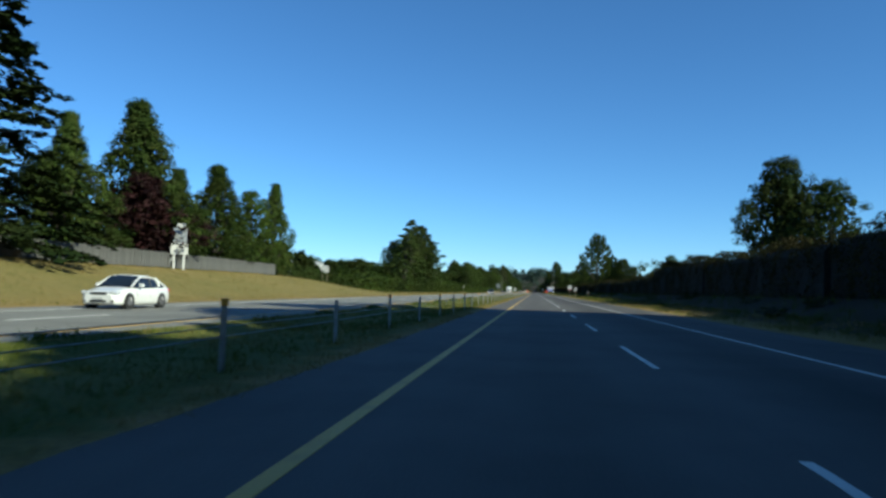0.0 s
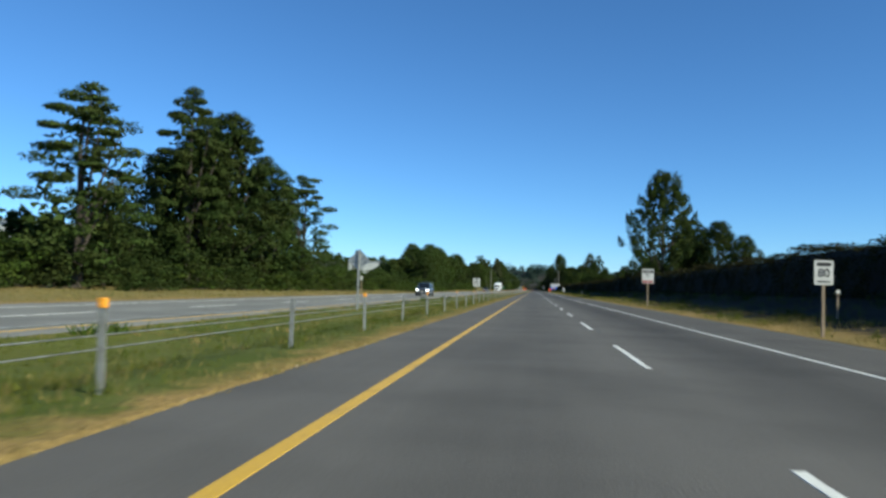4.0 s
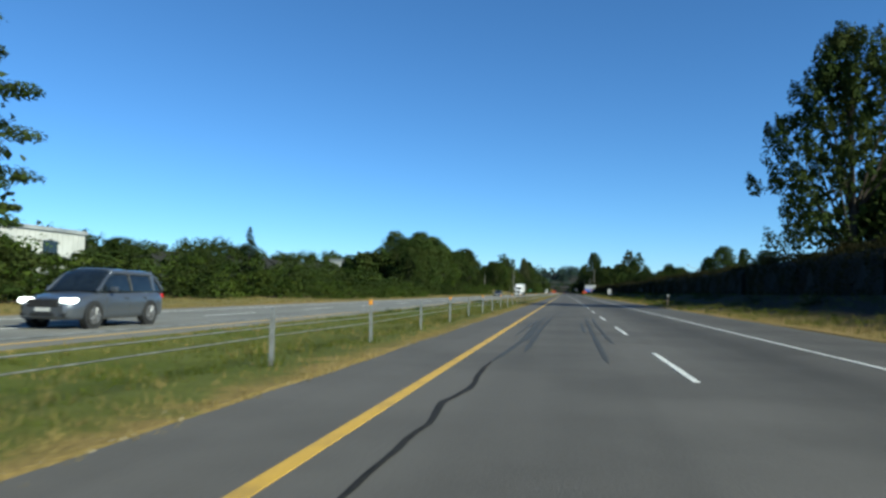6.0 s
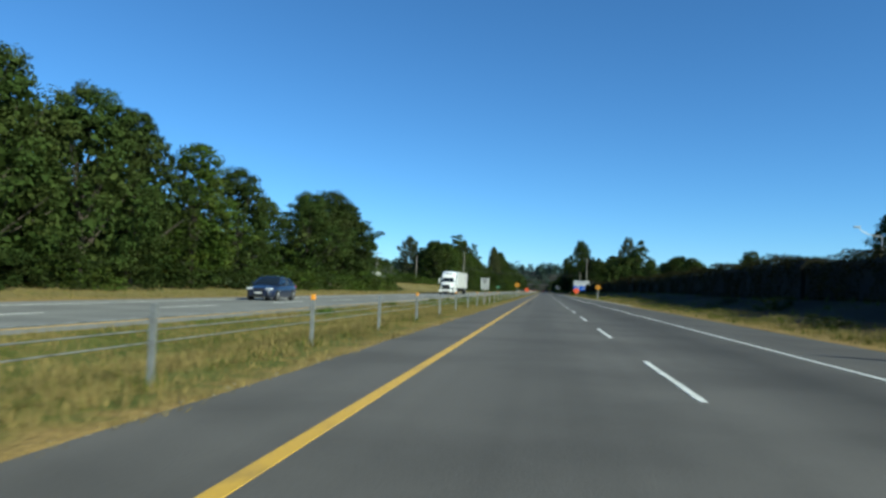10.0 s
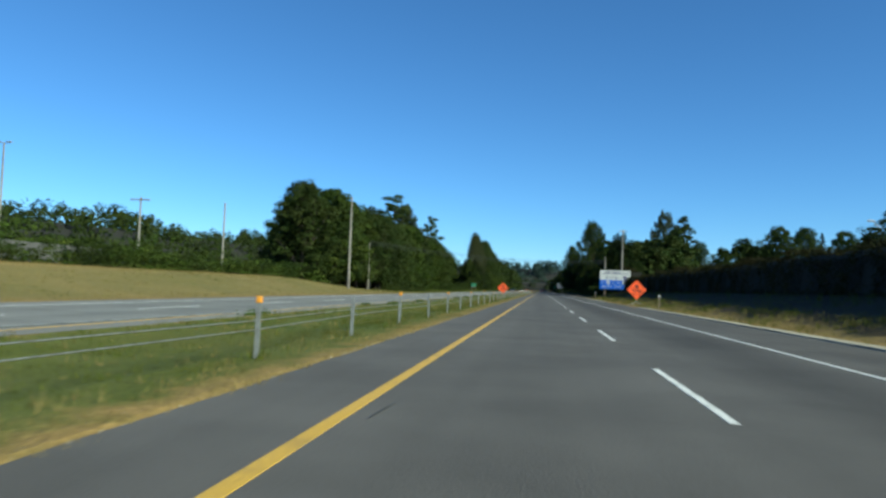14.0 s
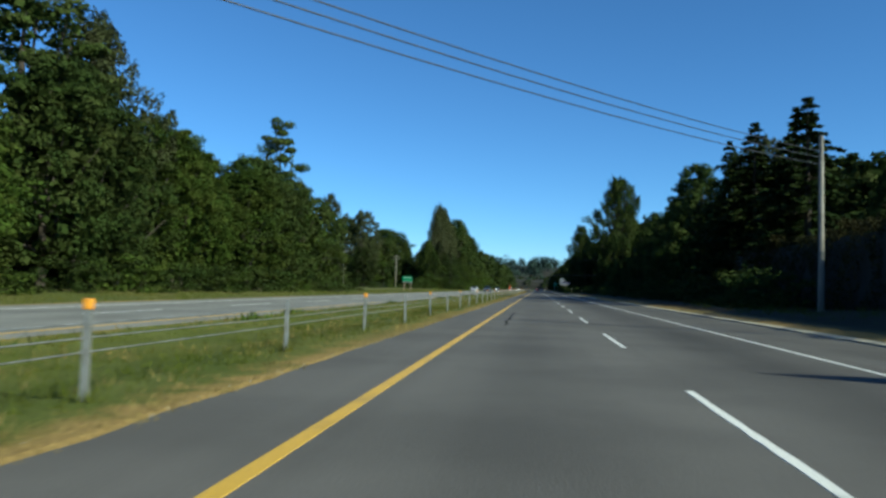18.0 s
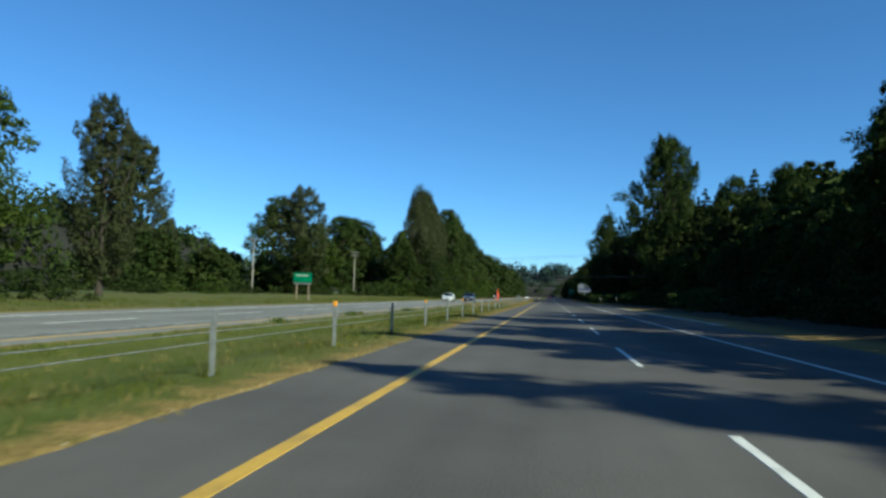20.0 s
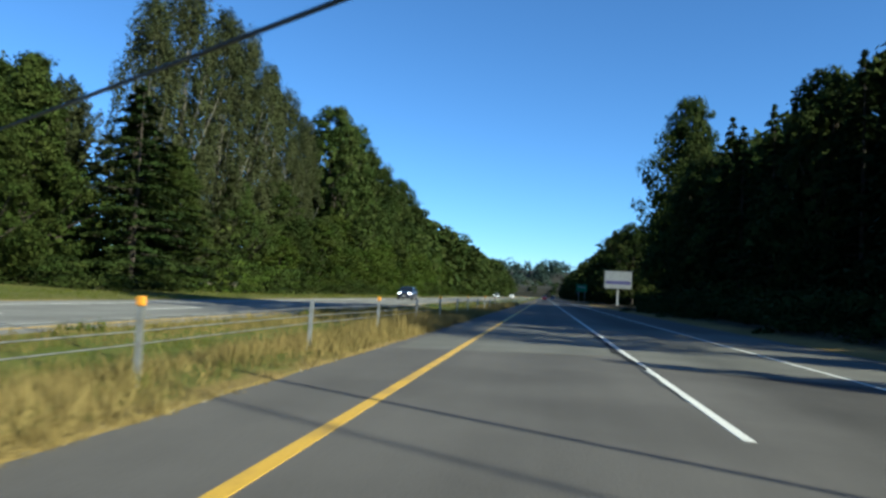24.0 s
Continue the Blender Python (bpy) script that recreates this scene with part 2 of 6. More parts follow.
def ground_material():
    """Soil and turf: dry at the pavement edges, green in the middle of the median, straw-coloured on the banks,
    shade-darkened soil at the right.
    """
    m = bpy.data.materials.new("turf")
    m.use_nodes = True
    n, l = m.node_tree.nodes, m.node_tree.links
    b = n["Principled BSDF"]
    b.inputs["Roughness"].default_value, b.inputs["Specular IOR Level"].default_value = 0.95, 0.15
    co, sep = n.new("ShaderNodeTexCoord"), n.new("ShaderNodeSeparateXYZ")
    l.new(co.outputs["Object"], sep.inputs[0])
    noises = []
    for s, d in ((0.12, 4), (1.3, 4), (14.0, 3), (0.55, 5)):
        t = n.new("ShaderNodeTexNoise")
        t.inputs["Scale"].default_value, t.inputs["Detail"].default_value = s, d
        l.new(co.outputs["Object"], t.inputs["Vector"])
        noises.append(t)
    def maths(op, a, c):
        k = n.new("ShaderNodeMath")
        k.operation = op
        for i, v in enumerate((a, c)):
            if isinstance(v, (int, float)):
                k.inputs[i].default_value = v
            else:
                l.new(v, k.inputs[i])
        return k.outputs[0]
    wob = maths("ADD", sep.outputs["X"], maths("MULTIPLY", maths("SUBTRACT", noises[1].outputs["Fac"], 0.5), 1.7))
    def band(centre, inner, outer):
        k = n.new("ShaderNodeMapRange")
        k.interpolation_type = "SMOOTHSTEP"
        k.inputs["From Min"].default_value, k.inputs["From Max"].default_value = inner, outer
        k.inputs["To Min"].default_value, k.inputs["To Max"].default_value = 1, 0
        l.new(maths("ABSOLUTE", maths("SUBTRACT", wob, centre), 0), k.inputs["Value"])
        return k.outputs[0]
    def blend(fac, a, c):
        k = n.new("ShaderNodeMix")
        k.data_type = "RGBA"
        l.new(fac, k.inputs["Factor"])
        for key, v in (("A", a), ("B", c)):
            if isinstance(v, tuple):
                k.inputs[key].default_value = (*v, 1)
            else:
                l.new(v, k.inputs[key])
        return k.outputs["Result"]
    patch = n.new("ShaderNodeMapRange")
    patch.inputs["From Min"].default_value, patch.inputs["From Max"].default_value = 0.40, 0.62
    l.new(noises[0].outputs["Fac"], patch.inputs["Value"])
    green = blend(patch.outputs[0], (0.064, 0.080, 0.011), (0.088, 0.092, 0.017))
    straw = blend(patch.outputs[0], (0.235, 0.160, 0.054), (0.170, 0.128, 0.042))
    mottle = n.new("ShaderNodeMapRange")
    mottle.inputs["From Min"].default_value, mottle.inputs["From Max"].default_value = 0.42, 0.68
    l.new(noises[3].outputs["Fac"], mottle.inputs["Value"])
    turf = blend(mottle.outputs[0], green, (0.0955, 0.105, 0.0229))
    col = blend(band(-6.7, 2.55, 3.3), straw, turf)
    col = blend(band(-28.0, 3.0, 8.0), col, blend(patch.outputs[0], (0.172, 0.137, 0.0477), (0.144, 0.124, 0.0401)))
    # brown soil on the right, its colour deepened for the hedge's shade
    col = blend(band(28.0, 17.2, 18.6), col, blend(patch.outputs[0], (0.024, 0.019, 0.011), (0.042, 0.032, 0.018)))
    late = n.new("ShaderNodeMapRange")
    late.inputs["From Min"].default_value, late.inputs["From Max"].default_value = 610, 640
    l.new(sep.outputs["Y"], late.inputs["Value"])
    west = n.new("ShaderNodeMapRange")
    west.inputs["From Min"].default_value, west.inputs["From Max"].default_value = -20.0, -21.5
    l.new(wob, west.inputs["Value"])
    col = blend(maths("MULTIPLY", late.outputs[0], west.outputs[0]), col, blend(patch.outputs[0], (0.075, 0.085, 0.018), (0.105, 0.098, 0.026)))
    far = n.new("ShaderNodeMapRange")
    far.inputs["From Min"].default_value, far.inputs["From Max"].default_value = 45, 60
    l.new(maths("ABSOLUTE", sep.outputs["X"], 0), far.inputs["Value"])
    col = blend(far.outputs[0], col, (0.074, 0.0888, 0.0296))
    hsv = n.new("ShaderNodeHueSaturation")
    l.new(col, hsv.inputs["Color"])
    rng = n.new("ShaderNodeMapRange")
    rng.inputs["From Min"].default_value, rng.inputs["From Max"].default_value = 0.3, 0.7
    rng.inputs["To Min"].default_value, rng.inputs["To Max"].default_value = 0.7, 1.3
    l.new(noises[2].outputs["Fac"], rng.inputs["Value"])
    l.new(rng.outputs[0], hsv.inputs["Value"])
    l.new(hsv.outputs[0], b.inputs["Base Color"])
    bp = n.new("ShaderNodeBump")
    bp.inputs["Strength"].default_value, bp.inputs["Distance"].default_value = 0.7, 0.06
    l.new(noises[2].outputs["Fac"], bp.inputs["Height"])
    l.new(bp.outputs[0], b.inputs["Normal"])
    return m

M_TURF = ground_material()

# ---- mesh helpers ----
def link_mesh(name, mesh, material, parent=None, label=""):
    if material and not mesh.materials:
        mesh.materials.append(material)
    ob = new(name, mesh)
    ob.parent = parent
    return tagged(ob, label=label)

def part(name, bm, material, parent, label=""):
    mesh = bpy.data.meshes.new(name)
    bm.to_mesh(mesh)
    bm.free()
    return link_mesh(name, mesh, material, parent, label)

def root(name, m=None, **tags):
    ob = new(name)
    if m is not None:
        ob.matrix_world = m
    return tagged(ob, **tags)

def box(bm, x0, x1, y0, y1, z0, z1, bevel=0.0):
    made = bmesh.ops.create_cube(bm, size=1.0)["verts"]
    bmesh.ops.scale(bm, vec=(x1 - x0, y1 - y0, z1 - z0), verts=made)
    bmesh.ops.translate(bm, vec=((x0 + x1) / 2, (y0 + y1) / 2, (z0 + z1) / 2), verts=made)
    if bevel:
        edges = list({e for v in made for e in v.link_edges})
        bmesh.ops.bevel(bm, geom=edges, offset=bevel, segments=2, affect="EDGES", profile=0.6)
    return bm

def rod(bm, p, q, r0, r1=None, sides=8):
    p, q = Vector(p), Vector(q)
    r1 = r0 if r1 is None else r1
    turn = (q - p).to_track_quat("Z", "Y").to_matrix().to_4x4()
    m = Matrix.Translation((p + q) / 2) @ turn
    bmesh.ops.create_cone(bm, cap_ends=True, segments=sides, radius1=r0, radius2=r1, depth=(q - p).length, matrix=m)
    return bm

def tube(bm, pts, radius, sides=5):
    """One continuous round strand through the points."""
    rings = []
    for i, p in enumerate(pts):
        d = (pts[min(i + 1, len(pts) - 1)] - pts[max(i - 1, 0)]).normalized()
        u = d.cross(Vector((0, 0, 1))).normalized()
        w = u.cross(d)
        rings.append([bm.verts.new(p + (u * math.cos(k * 6.2832 / sides) + w * math.sin(k * 6.2832 / sides)) * radius) for k in range(sides)])
    for r, q in zip(rings, rings[1:]):
        for k in range(sides):
            bm.faces.new((r[k], r[(k + 1) % sides], q[(k + 1) % sides], q[k]))
    bm.faces.new(rings[0])
    bm.faces.new(rings[-1])
    return bm

def prism(bm, outline, y0, y1, axis="y"):
    """A closed outline of (a, b) pairs pushed from y0 to y1 along an axis."""
    def at(a, b, k):
        return {"y": (a, k, b), "x": (k, a, b), "z": (a, b, k)}[axis]
    front, back = [bm.verts.new(at(a, b, y0)) for a, b in outline], [bm.verts.new(at(a, b, y1)) for a, b in outline]
    bm.faces.new(front)
    bm.faces.new(back[::-1])
    for i in range(len(outline)):
        j = (i + 1) % len(outline)
        bm.faces.new((front[j], front[i], back[i], back[j]))
    bmesh.ops.recalc_face_normals(bm, faces=bm.faces[:])
    return bm

def fast_mesh(name, verts, sides):
    """A mesh from an array of corner points, every `sides` of them one face."""
    verts = np.asarray(verts, dtype=np.float32).reshape(-1, 3)
    count = len(verts) // sides
    mesh = bpy.data.meshes.new(name)
    mesh.vertices.add(len(verts))
    mesh.vertices.foreach_set("co", verts.ravel())
    mesh.loops.add(len(verts))
    mesh.loops.foreach_set("vertex_index", np.arange(len(verts), dtype=np.int32))
    mesh.polygons.add(count)
    mesh.polygons.foreach_set("loop_start", np.arange(0, len(verts), sides, dtype=np.int32))
    mesh.update(calc_edges=True)
    return mesh

def grid_mesh(name, xs, ys, height):
    nx, ny = len(xs), len(ys)
    verts = [(x, y, height(x, y)) for y in ys for x in xs]
    faces = [(j * nx + i, j * nx + i + 1, (j + 1) * nx + i + 1, (j + 1) * nx + i) for j in range(ny - 1) for i in range(nx - 1)]
    mesh = bpy.data.meshes.new(name)
    mesh.from_pydata(verts, [], faces)
    mesh.update()
    return mesh

def smooth(a, b, v):
    u = min(1.0, max(0.0, (v - a) / (b - a)))
    return u * u * (3 - 2 * u)

def lettering(parent, text, size, x, y, z, material, name="lettering", stretch=1.0):
    """Raised letters facing the oncoming driver (towards -y), centred on x and z."""
    curve = bpy.data.curves.new(name, "FONT")
    curve.body, curve.size, curve.align_x, curve.align_y, curve.extrude = text, size, "CENTER", "CENTER", 0.002
    curve.offset = 0.018 * size
    tmp = new("tmp", curve)
    mesh = bpy.data.meshes.new_from_object(tmp.evaluated_get(bpy.context.evaluated_depsgraph_get()))
    bpy.data.objects.remove(tmp)
    mesh.transform(pose(x, y, z, 90) @ Matrix.Diagonal((stretch, 1, 1, 1)))
    mesh.materials.clear()
    return link_mesh(name, mesh, material, parent)

# ---- ground, roads ----
LEFT_EDGE, RIGHT_EDGE, ONC_NEAR, ONC_FAR = -3.37, 8.45, -9.75, -20.45

def ground_z(x, y):
    if LEFT_EDGE + 0.1 < x < RIGHT_EDGE - 0.1 or ONC_FAR + 0.1 < x < ONC_NEAR - 0.1:
        return -0.12
    if x > RIGHT_EDGE - 0.1:
        z = 0.02 + (0.25 + 0.25 * smooth(420, 450, y) * (1 - smooth(600, 650, y))) * smooth(8.7, 12.0, x) * (1 - smooth(60, 100, x)) + 0.35 * smooth(14, 22, x) + 0.95 * smooth(10.8, 16.3, x) * (1 - smooth(655, 690, y))
    elif x > ONC_NEAR - 0.1:
        z = 0.01 + 0.03 * smooth(-8, -9.5, x) - 0.16 * smooth(-4.6, -6.6, x) * smooth(-9.6, -8.0, x)
    else:
        bank = 2.5 * (1 - smooth(95, 150, y)) + 0.25 * smooth(100, 150, y)
        bank += 1.6 * smooth(495, 530, y) * (1 - smooth(590, 625, y))
        z = 0.04 + bank * smooth(-21, -36, x) * (1 - 0.7 * smooth(-66, -110, x))
    return z + 0.05 * noise.noise((x * 0.3, y * 0.3, 0))

GX = [-4000, -1500, -700, -400, -260, -200, -150, -120, -90, -70, -58, -48, -42, -36, -33, -30, -27.5, -25, -23, -21.6, -20.6, -20.2, -15, -10.0, -9.6, -8.6, -7.6, -6.6, -5.6, -4.8, -4.0, -3.45, -2.9,
      3, 8.2, 8.55, 9.3, 10.2, 11.0, 11.8, 12.6, 13.4, 14.2, 15, 16, 17, 18, 20, 24, 30, 45, 70, 120, 250, 600, 1500, 4000]
GY = [-1500, -700, -300] + list(range(-150, 1500, 5)) + [1520, 1600, 1750, 2000, 2500, 3500, 5000]
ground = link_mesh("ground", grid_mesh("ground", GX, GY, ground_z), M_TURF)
tagged(ground, label="roadside ground of green and straw-dry grass, soil darkened for shade at the right", category="ground", kind="structure")

def slab(name, x0, x1, z, z1, step, material, ragged, label):
    """A paved strip with slightly ragged edges, 0.25 m thick."""
    ys = np.arange(-200, 1500, step).tolist() + [1600, 1800, 2200, 3000]
    bm = bmesh.new()
    rows = []
    for y in ys:
        a = x0 + ragged * noise.noise((x0, y * 0.9, 3)) + 0.5 * ragged * noise.noise((x0, y * 3.1, 5))
        b = x1 + ragged * noise.noise((x1, y * 0.9, 7))
        rows.append([bm.verts.new(v) for v in ((a - 0.05, y, z - 0.25), (a, y, z), (x0 * 0.5 + x1 * 0.5, y, (z + z1) / 2), (b, y, z1), (b + 0.05, y, z1 - 0.25))])
    for r, s in zip(rows, rows[1:]):
        for i in range(4):
            bm.faces.new((r[i], r[i + 1], s[i + 1], s[i]))
    return tagged(part(name, bm, material, None), label=label, category="road", kind="structure")

slab("road", LEFT_EDGE, RIGHT_EDGE, 0.0, 0.0, 1.25, M_ASPHALT, 0.10, "dark grey worn asphalt carriageway with paved shoulders")
slab("road_oncoming", ONC_FAR, ONC_NEAR, 0.03, 0.02, 2.5, M_ASPHALT_OLD, 0.08, "pale grey weathered asphalt carriageway for oncoming traffic")

def stripe(name, spans, x, width, z, material, label, group=""):
    """Painted lines as thin raised slabs, one object a span."""
    for y0, y1 in spans:
        bm = bmesh.new()
        short = y1 - y0 < 20
        n = 14 if short else min(400, int((y1 - y0) / 4))
        rows = []
        for i in range(n + 1):
            y = y0 + (y1 - y0) * i / n
            w0, w1 = (width / 2 * (1 + (0.34 if short else 0.12) * noise.noise((x, y * (3.7 if short else 1.7), k))) for k in (1, 2))
            rows.append([bm.verts.new(v) for v in ((x - w0, y, z + 0.001), (x - w0 + 0.004, y, z + 0.005), (x + w1 - 0.004, y, z + 0.005), (x + w1, y, z + 0.001))])
        for r, s in zip(rows, rows[1:]):
            for i in range(3):
                bm.faces.new((r[i], r[i + 1], s[i + 1], s[i]))
        tagged(part(name, bm, material, None), label=label, category="road marking", group=group, kind="structure")

CYCLE, DASH, DASH_START = 11.72, 5.0, 153.2 - 14 * 11.72
stripe("yellow_edge_line", [(-200, 2500)], -1.83, 0.15, 0, M_YELLOW_LINE, "solid yellow line along the median shoulder")
stripe("white_edge_line", [(-200, 2500)], 5.38, 0.105, 0, M_WHITE_LINE, "solid white line along the outer shoulder")
stripe("lane_dash", [(DASH_START + k * CYCLE, DASH_START + k * CYCLE + DASH) for k in range(75)], 1.83, 0.108, 0, M_WHITE_LINE, "white broken lane line on dark asphalt", "lane dashes")
stripe("lane_line", [(868, 1500)], 1.83, 0.12, 0, M_WHITE_LINE, "solid white lane line on dark asphalt")
stripe("yellow_edge_line", [(-200, 2500)], -10.75, 0.14, 0.022, M_YELLOW_LINE, "solid yellow line along the oncoming median shoulder")
stripe("white_edge_line", [(-200, 2500)], -18.35, 0.12, 0.029, M_WHITE_LINE, "solid white line along the oncoming outer shoulder")
stripe("lane_dash", [(k * CYCLE - 40, k * CYCLE - 40 + DASH) for k in range(115)], -14.55, 0.13, 0.0262, M_WHITE_LINE, "white broken lane line on pale asphalt", "oncoming lane dashes")

# kerb along the outer shoulder: a low bed with separate stones
bm = bmesh.new()
box(bm, -0.15, 0.36, 0, 2.96, -0.1, 0.06, 0.03)
stone_mesh = bpy.data.meshes.new("kerb_stone")
bm.to_mesh(stone_mesh)
bm.free()
stone_mesh.materials.append(M_CONCRETE)
for y0, y1 in ((432, 565), (600, 722), (752, 842)):
    bm = bmesh.new()
    box(bm, 8.46, 8.88, y0, y1, -0.15, 0.03)
    bed = tagged(part("kerb", bm, M_CONCRETE, None), label="pale concrete kerb at the shoulder's edge, dusty", category="kerb", kind="structure")
    for n in range(int((y1 - y0) / 3)):
        stone = new("kerb_stone", stone_mesh)
        stone.parent = bed
        y = y0 + 3.0 * n
        stone.location = (8.57 + 0.06 * noise.noise((0, y * 0.05, 9)), y, 0.012 * noise.noise((3, y * 0.7, 2)))

# ---- trees: a tapered trunk with limbs, and a crown of many small leaf clumps ----
def leaf_quads(centres, normals, size, rng, droop=0.0):
    """Small bent leaf clumps, four corners each, facing roughly along the normals."""
    n = len(centres)
    nor = normals + rng.normal(0, 0.34, (n, 3))
    nor /= np.linalg.norm(nor, axis=1, keepdims=True) + 1e-9
    ref = rng.normal(0, 1, (n, 3))
    u = np.cross(nor, ref)
    u /= np.linalg.norm(u, axis=1, keepdims=True) + 1e-9
    v = np.cross(nor, u)
    s = size * rng.uniform(0.55, 1.35, (n, 1))
    bend = nor * s * rng.uniform(-0.35, 0.35, (n, 1))
    k = rng.uniform(0.35, 0.75, (n, 1))
    a = centres - u * s * 0.5 + bend
    b = centres + v * s * 0.5 * k
    c = centres + u * s * 0.5 + bend
    d = centres - v * s * 0.5 * k
    quads = np.stack([a, b, c, d], axis=1)
    quads[:, :, 2] -= droop * s
    return quads

def clump_crown(clumps, leaves, size, rng, inner=()):
    """Leaves scattered over flattened twig clumps (centre, radii), and coarser leaves in the shaded inside."""
    out = []
    for c, r, *sweep in clumps:
        c, r = np.array(c), np.array(r)
        n = int(leaves * rng.uniform(0.7, 1.3))
        d = rng.normal(0, 1, (n, 3))
        d /= np.linalg.norm(d, axis=1, keepdims=True)
        d[:, 2] = np.abs(d[:, 2]) * rng.choice((1, 1, -0.6), n)
        p = c + d * r * rng.uniform(0.45, 1.15, (n, 1)) ** 0.8
        if sweep:
            # a bough that leans outwards and thins to its tip
            up = (p[:, 2:3] - c[2]) / r[2]
            p[:, :2] = c[:2] + (p[:, :2] - c[:2]) * np.clip(1.0 - 0.55 * up, 0.12, 1.6) + up * np.array(sweep[0]) * r[2]
        out.append(leaf_quads(p, d + np.array((0, 0, 0.35)), size, rng))
    if len(inner):
        inner = np.asarray(inner)
        out.append(leaf_quads(inner, rng.normal(0, 1, inner.shape), size * 2.5, rng))
    return np.concatenate(out)

def trunk_and_limbs(name, height, radius, limbs, parent, bark=None):
    bm = bmesh.new()
    pts = [Vector((0.12 * i * noise.noise((height, i, 0)), 0.12 * i * noise.noise((height, 0, i)), height * i / 6)) for i in range(7)]
    for i in range(6):
        rod(bm, pts[i] - Vector((0, 0, 0.15 if i else 0.3)), pts[i + 1], radius * (1.25 if i == 0 else 1 - i * 0.13), radius * (1 - (i + 1) * 0.13), 7)
    for q in limbs:
        k = min(5, max(1, int(5.2 * max(0.15, q[2] * 0.55 / height))))
        rod(bm, pts[k], q, radius * 0.38, radius * 0.08, 5)
    return part(name, bm, bark or M_BARK, parent)

def broadleaf(seed, height, spread, leaf, size, leaves, label, tall=1.0, name="broadleaf_tree", open_crown=0.0, low=0.10, count=95, lump=1.0, taper=0.0, category="tree", plume=0.0):
    """A broad-crowned tree of many twig clumps inside an uneven envelope; open_crown thins it out, plume draws the clumps out into upswept boughs."""
    rng = np.random.default_rng(seed)
    tree = root(name, label=label, category=category)
    lean, bulge = rng.uniform(0, 6.28, 4), rng.uniform(0.10, 0.22, 4)
    def reach(h, a):
        body = math.sin(math.pi * min(1.0, max(0.0, (h - low * 0.5) / (1 - low * 0.5))) ** (0.62 if tall < 1.5 else 0.75)) ** 0.6
        body *= 1 - taper * max(0.0, h - 0.22)
        wob = 1 + bulge[0] * math.sin(2 * a + lean[0] + 5 * h) + bulge[1] * math.sin(3 * a + lean[1] - 7 * h) + bulge[2] * math.sin(11 * h + lean[2] + a)
        return spread * max(0.08, body) * wob
    clumps, inner, tips = [], [], []
    n = int(count * (1 - 0.35 * min(1.0, open_crown)))
    for i in range(n):
        h = low + (0.985 - low) * ((i + rng.random()) / n) ** 0.85
        a = i * 2.399 + rng.uniform(-0.5, 0.5)
        off = reach(h, a) * rng.uniform(0.5, 1.0) ** 0.6 * rng.uniform(0.82, 1.08)
        r = lump * spread * rng.uniform(0.15, 0.27) * (1.1 - 0.35 * h)
        if plume and rng.random() < 0.85:
            f = plume * rng.uniform(0.8, 1.3)
            out = rng.uniform(0.25, 0.9) * (1 - 0.6 * h)
            clumps.append(((off * math.cos(a), off * math.sin(a), height * h), (r * 0.72, r * 0.72, r * f), (out * math.cos(a), out * math.sin(a))))
        else:
            clumps.append(((off * math.cos(a), off * math.sin(a), height * h), (r, r, r * rng.uniform(0.5, 0.8) / lump)))
        if i % 5 == 0:
            tips.append(clumps[-1][0])
    for i in range(int((1350 if count > 50 else 420) * (1 - 0.55 * min(1.0, open_crown)))):
        h, a = rng.uniform(low, 0.88), rng.uniform(0, 6.28)
        off = reach(h, a) * 0.72 * math.sqrt(rng.random())
        inner.append((off * math.cos(a), off * math.sin(a), height * h))
    trunk_and_limbs("trunk", height * 0.85, height * 0.02, tips, tree)
    link_mesh("crown", fast_mesh("crown", clump_crown(clumps, leaves, size, rng, inner), 4), leaf, tree)
    return tree

def conifer(seed, height, spread, size, label, whorls=26, ragged=0.2, name="conifer_tree", material=None, sprays=80, flat=1.0):
    """A conifer with whorls of drooping, unequal boughs."""
    rng = np.random.default_rng(seed)
    tree = root(name, label=label, category="tree")
    cs, ns, limbs = [], [], []
    for w in range(whorls):
        h = 0.06 + 0.93 * (w / (whorls - 1)) ** 0.9
        reach = spread * (1 - h) ** 0.85 + 0.12
        for k in range(int(6 + 5 * (1 - h))):
            a = rng.uniform(0, 6.283)
            length = reach * rng.uniform(1 - ragged * 2.2, 1 + ragged)
            n = max(10, int(sprays * length / spread + 10))
            t = rng.uniform(0.12, 1, n) ** 0.7
            side = rng.normal(0, 0.16, n) * length * (1.1 - t)
            x = np.cos(a) * length * t - np.sin(a) * side
            y = np.sin(a) * length * t + np.cos(a) * side
            z = height * h + 0.10 * length * t - 0.34 * flat * length * t * t + rng.normal(0, 0.08, n) - 0.25 * np.abs(side)
            cs.append(np.stack([x, y, z], 1))
            ns.append(np.tile((0.25 * np.cos(a), 0.25 * np.sin(a), 1.0), (n, 1)))
            if k < 2:
                limbs.append((math.cos(a) * length * 0.8, math.sin(a) * length * 0.8, height * h - 0.1 * length))
    bm = bmesh.new()
    rod(bm, (0, 0, -0.3), (0, 0, height * 0.97), height * 0.016, 0.02, 8)
    for q in limbs:
        rod(bm, (0, 0, q[2] + 0.1), q, 0.05, 0.012, 4)
    part("trunk", bm, M_BARK, tree)
    c, nn = np.concatenate(cs), np.concatenate(ns)
    link_mesh("crown", fast_mesh("crown", leaf_quads(c, nn, size, rng, 0.15), 4), material or M_NEEDLE, tree)
    return tree

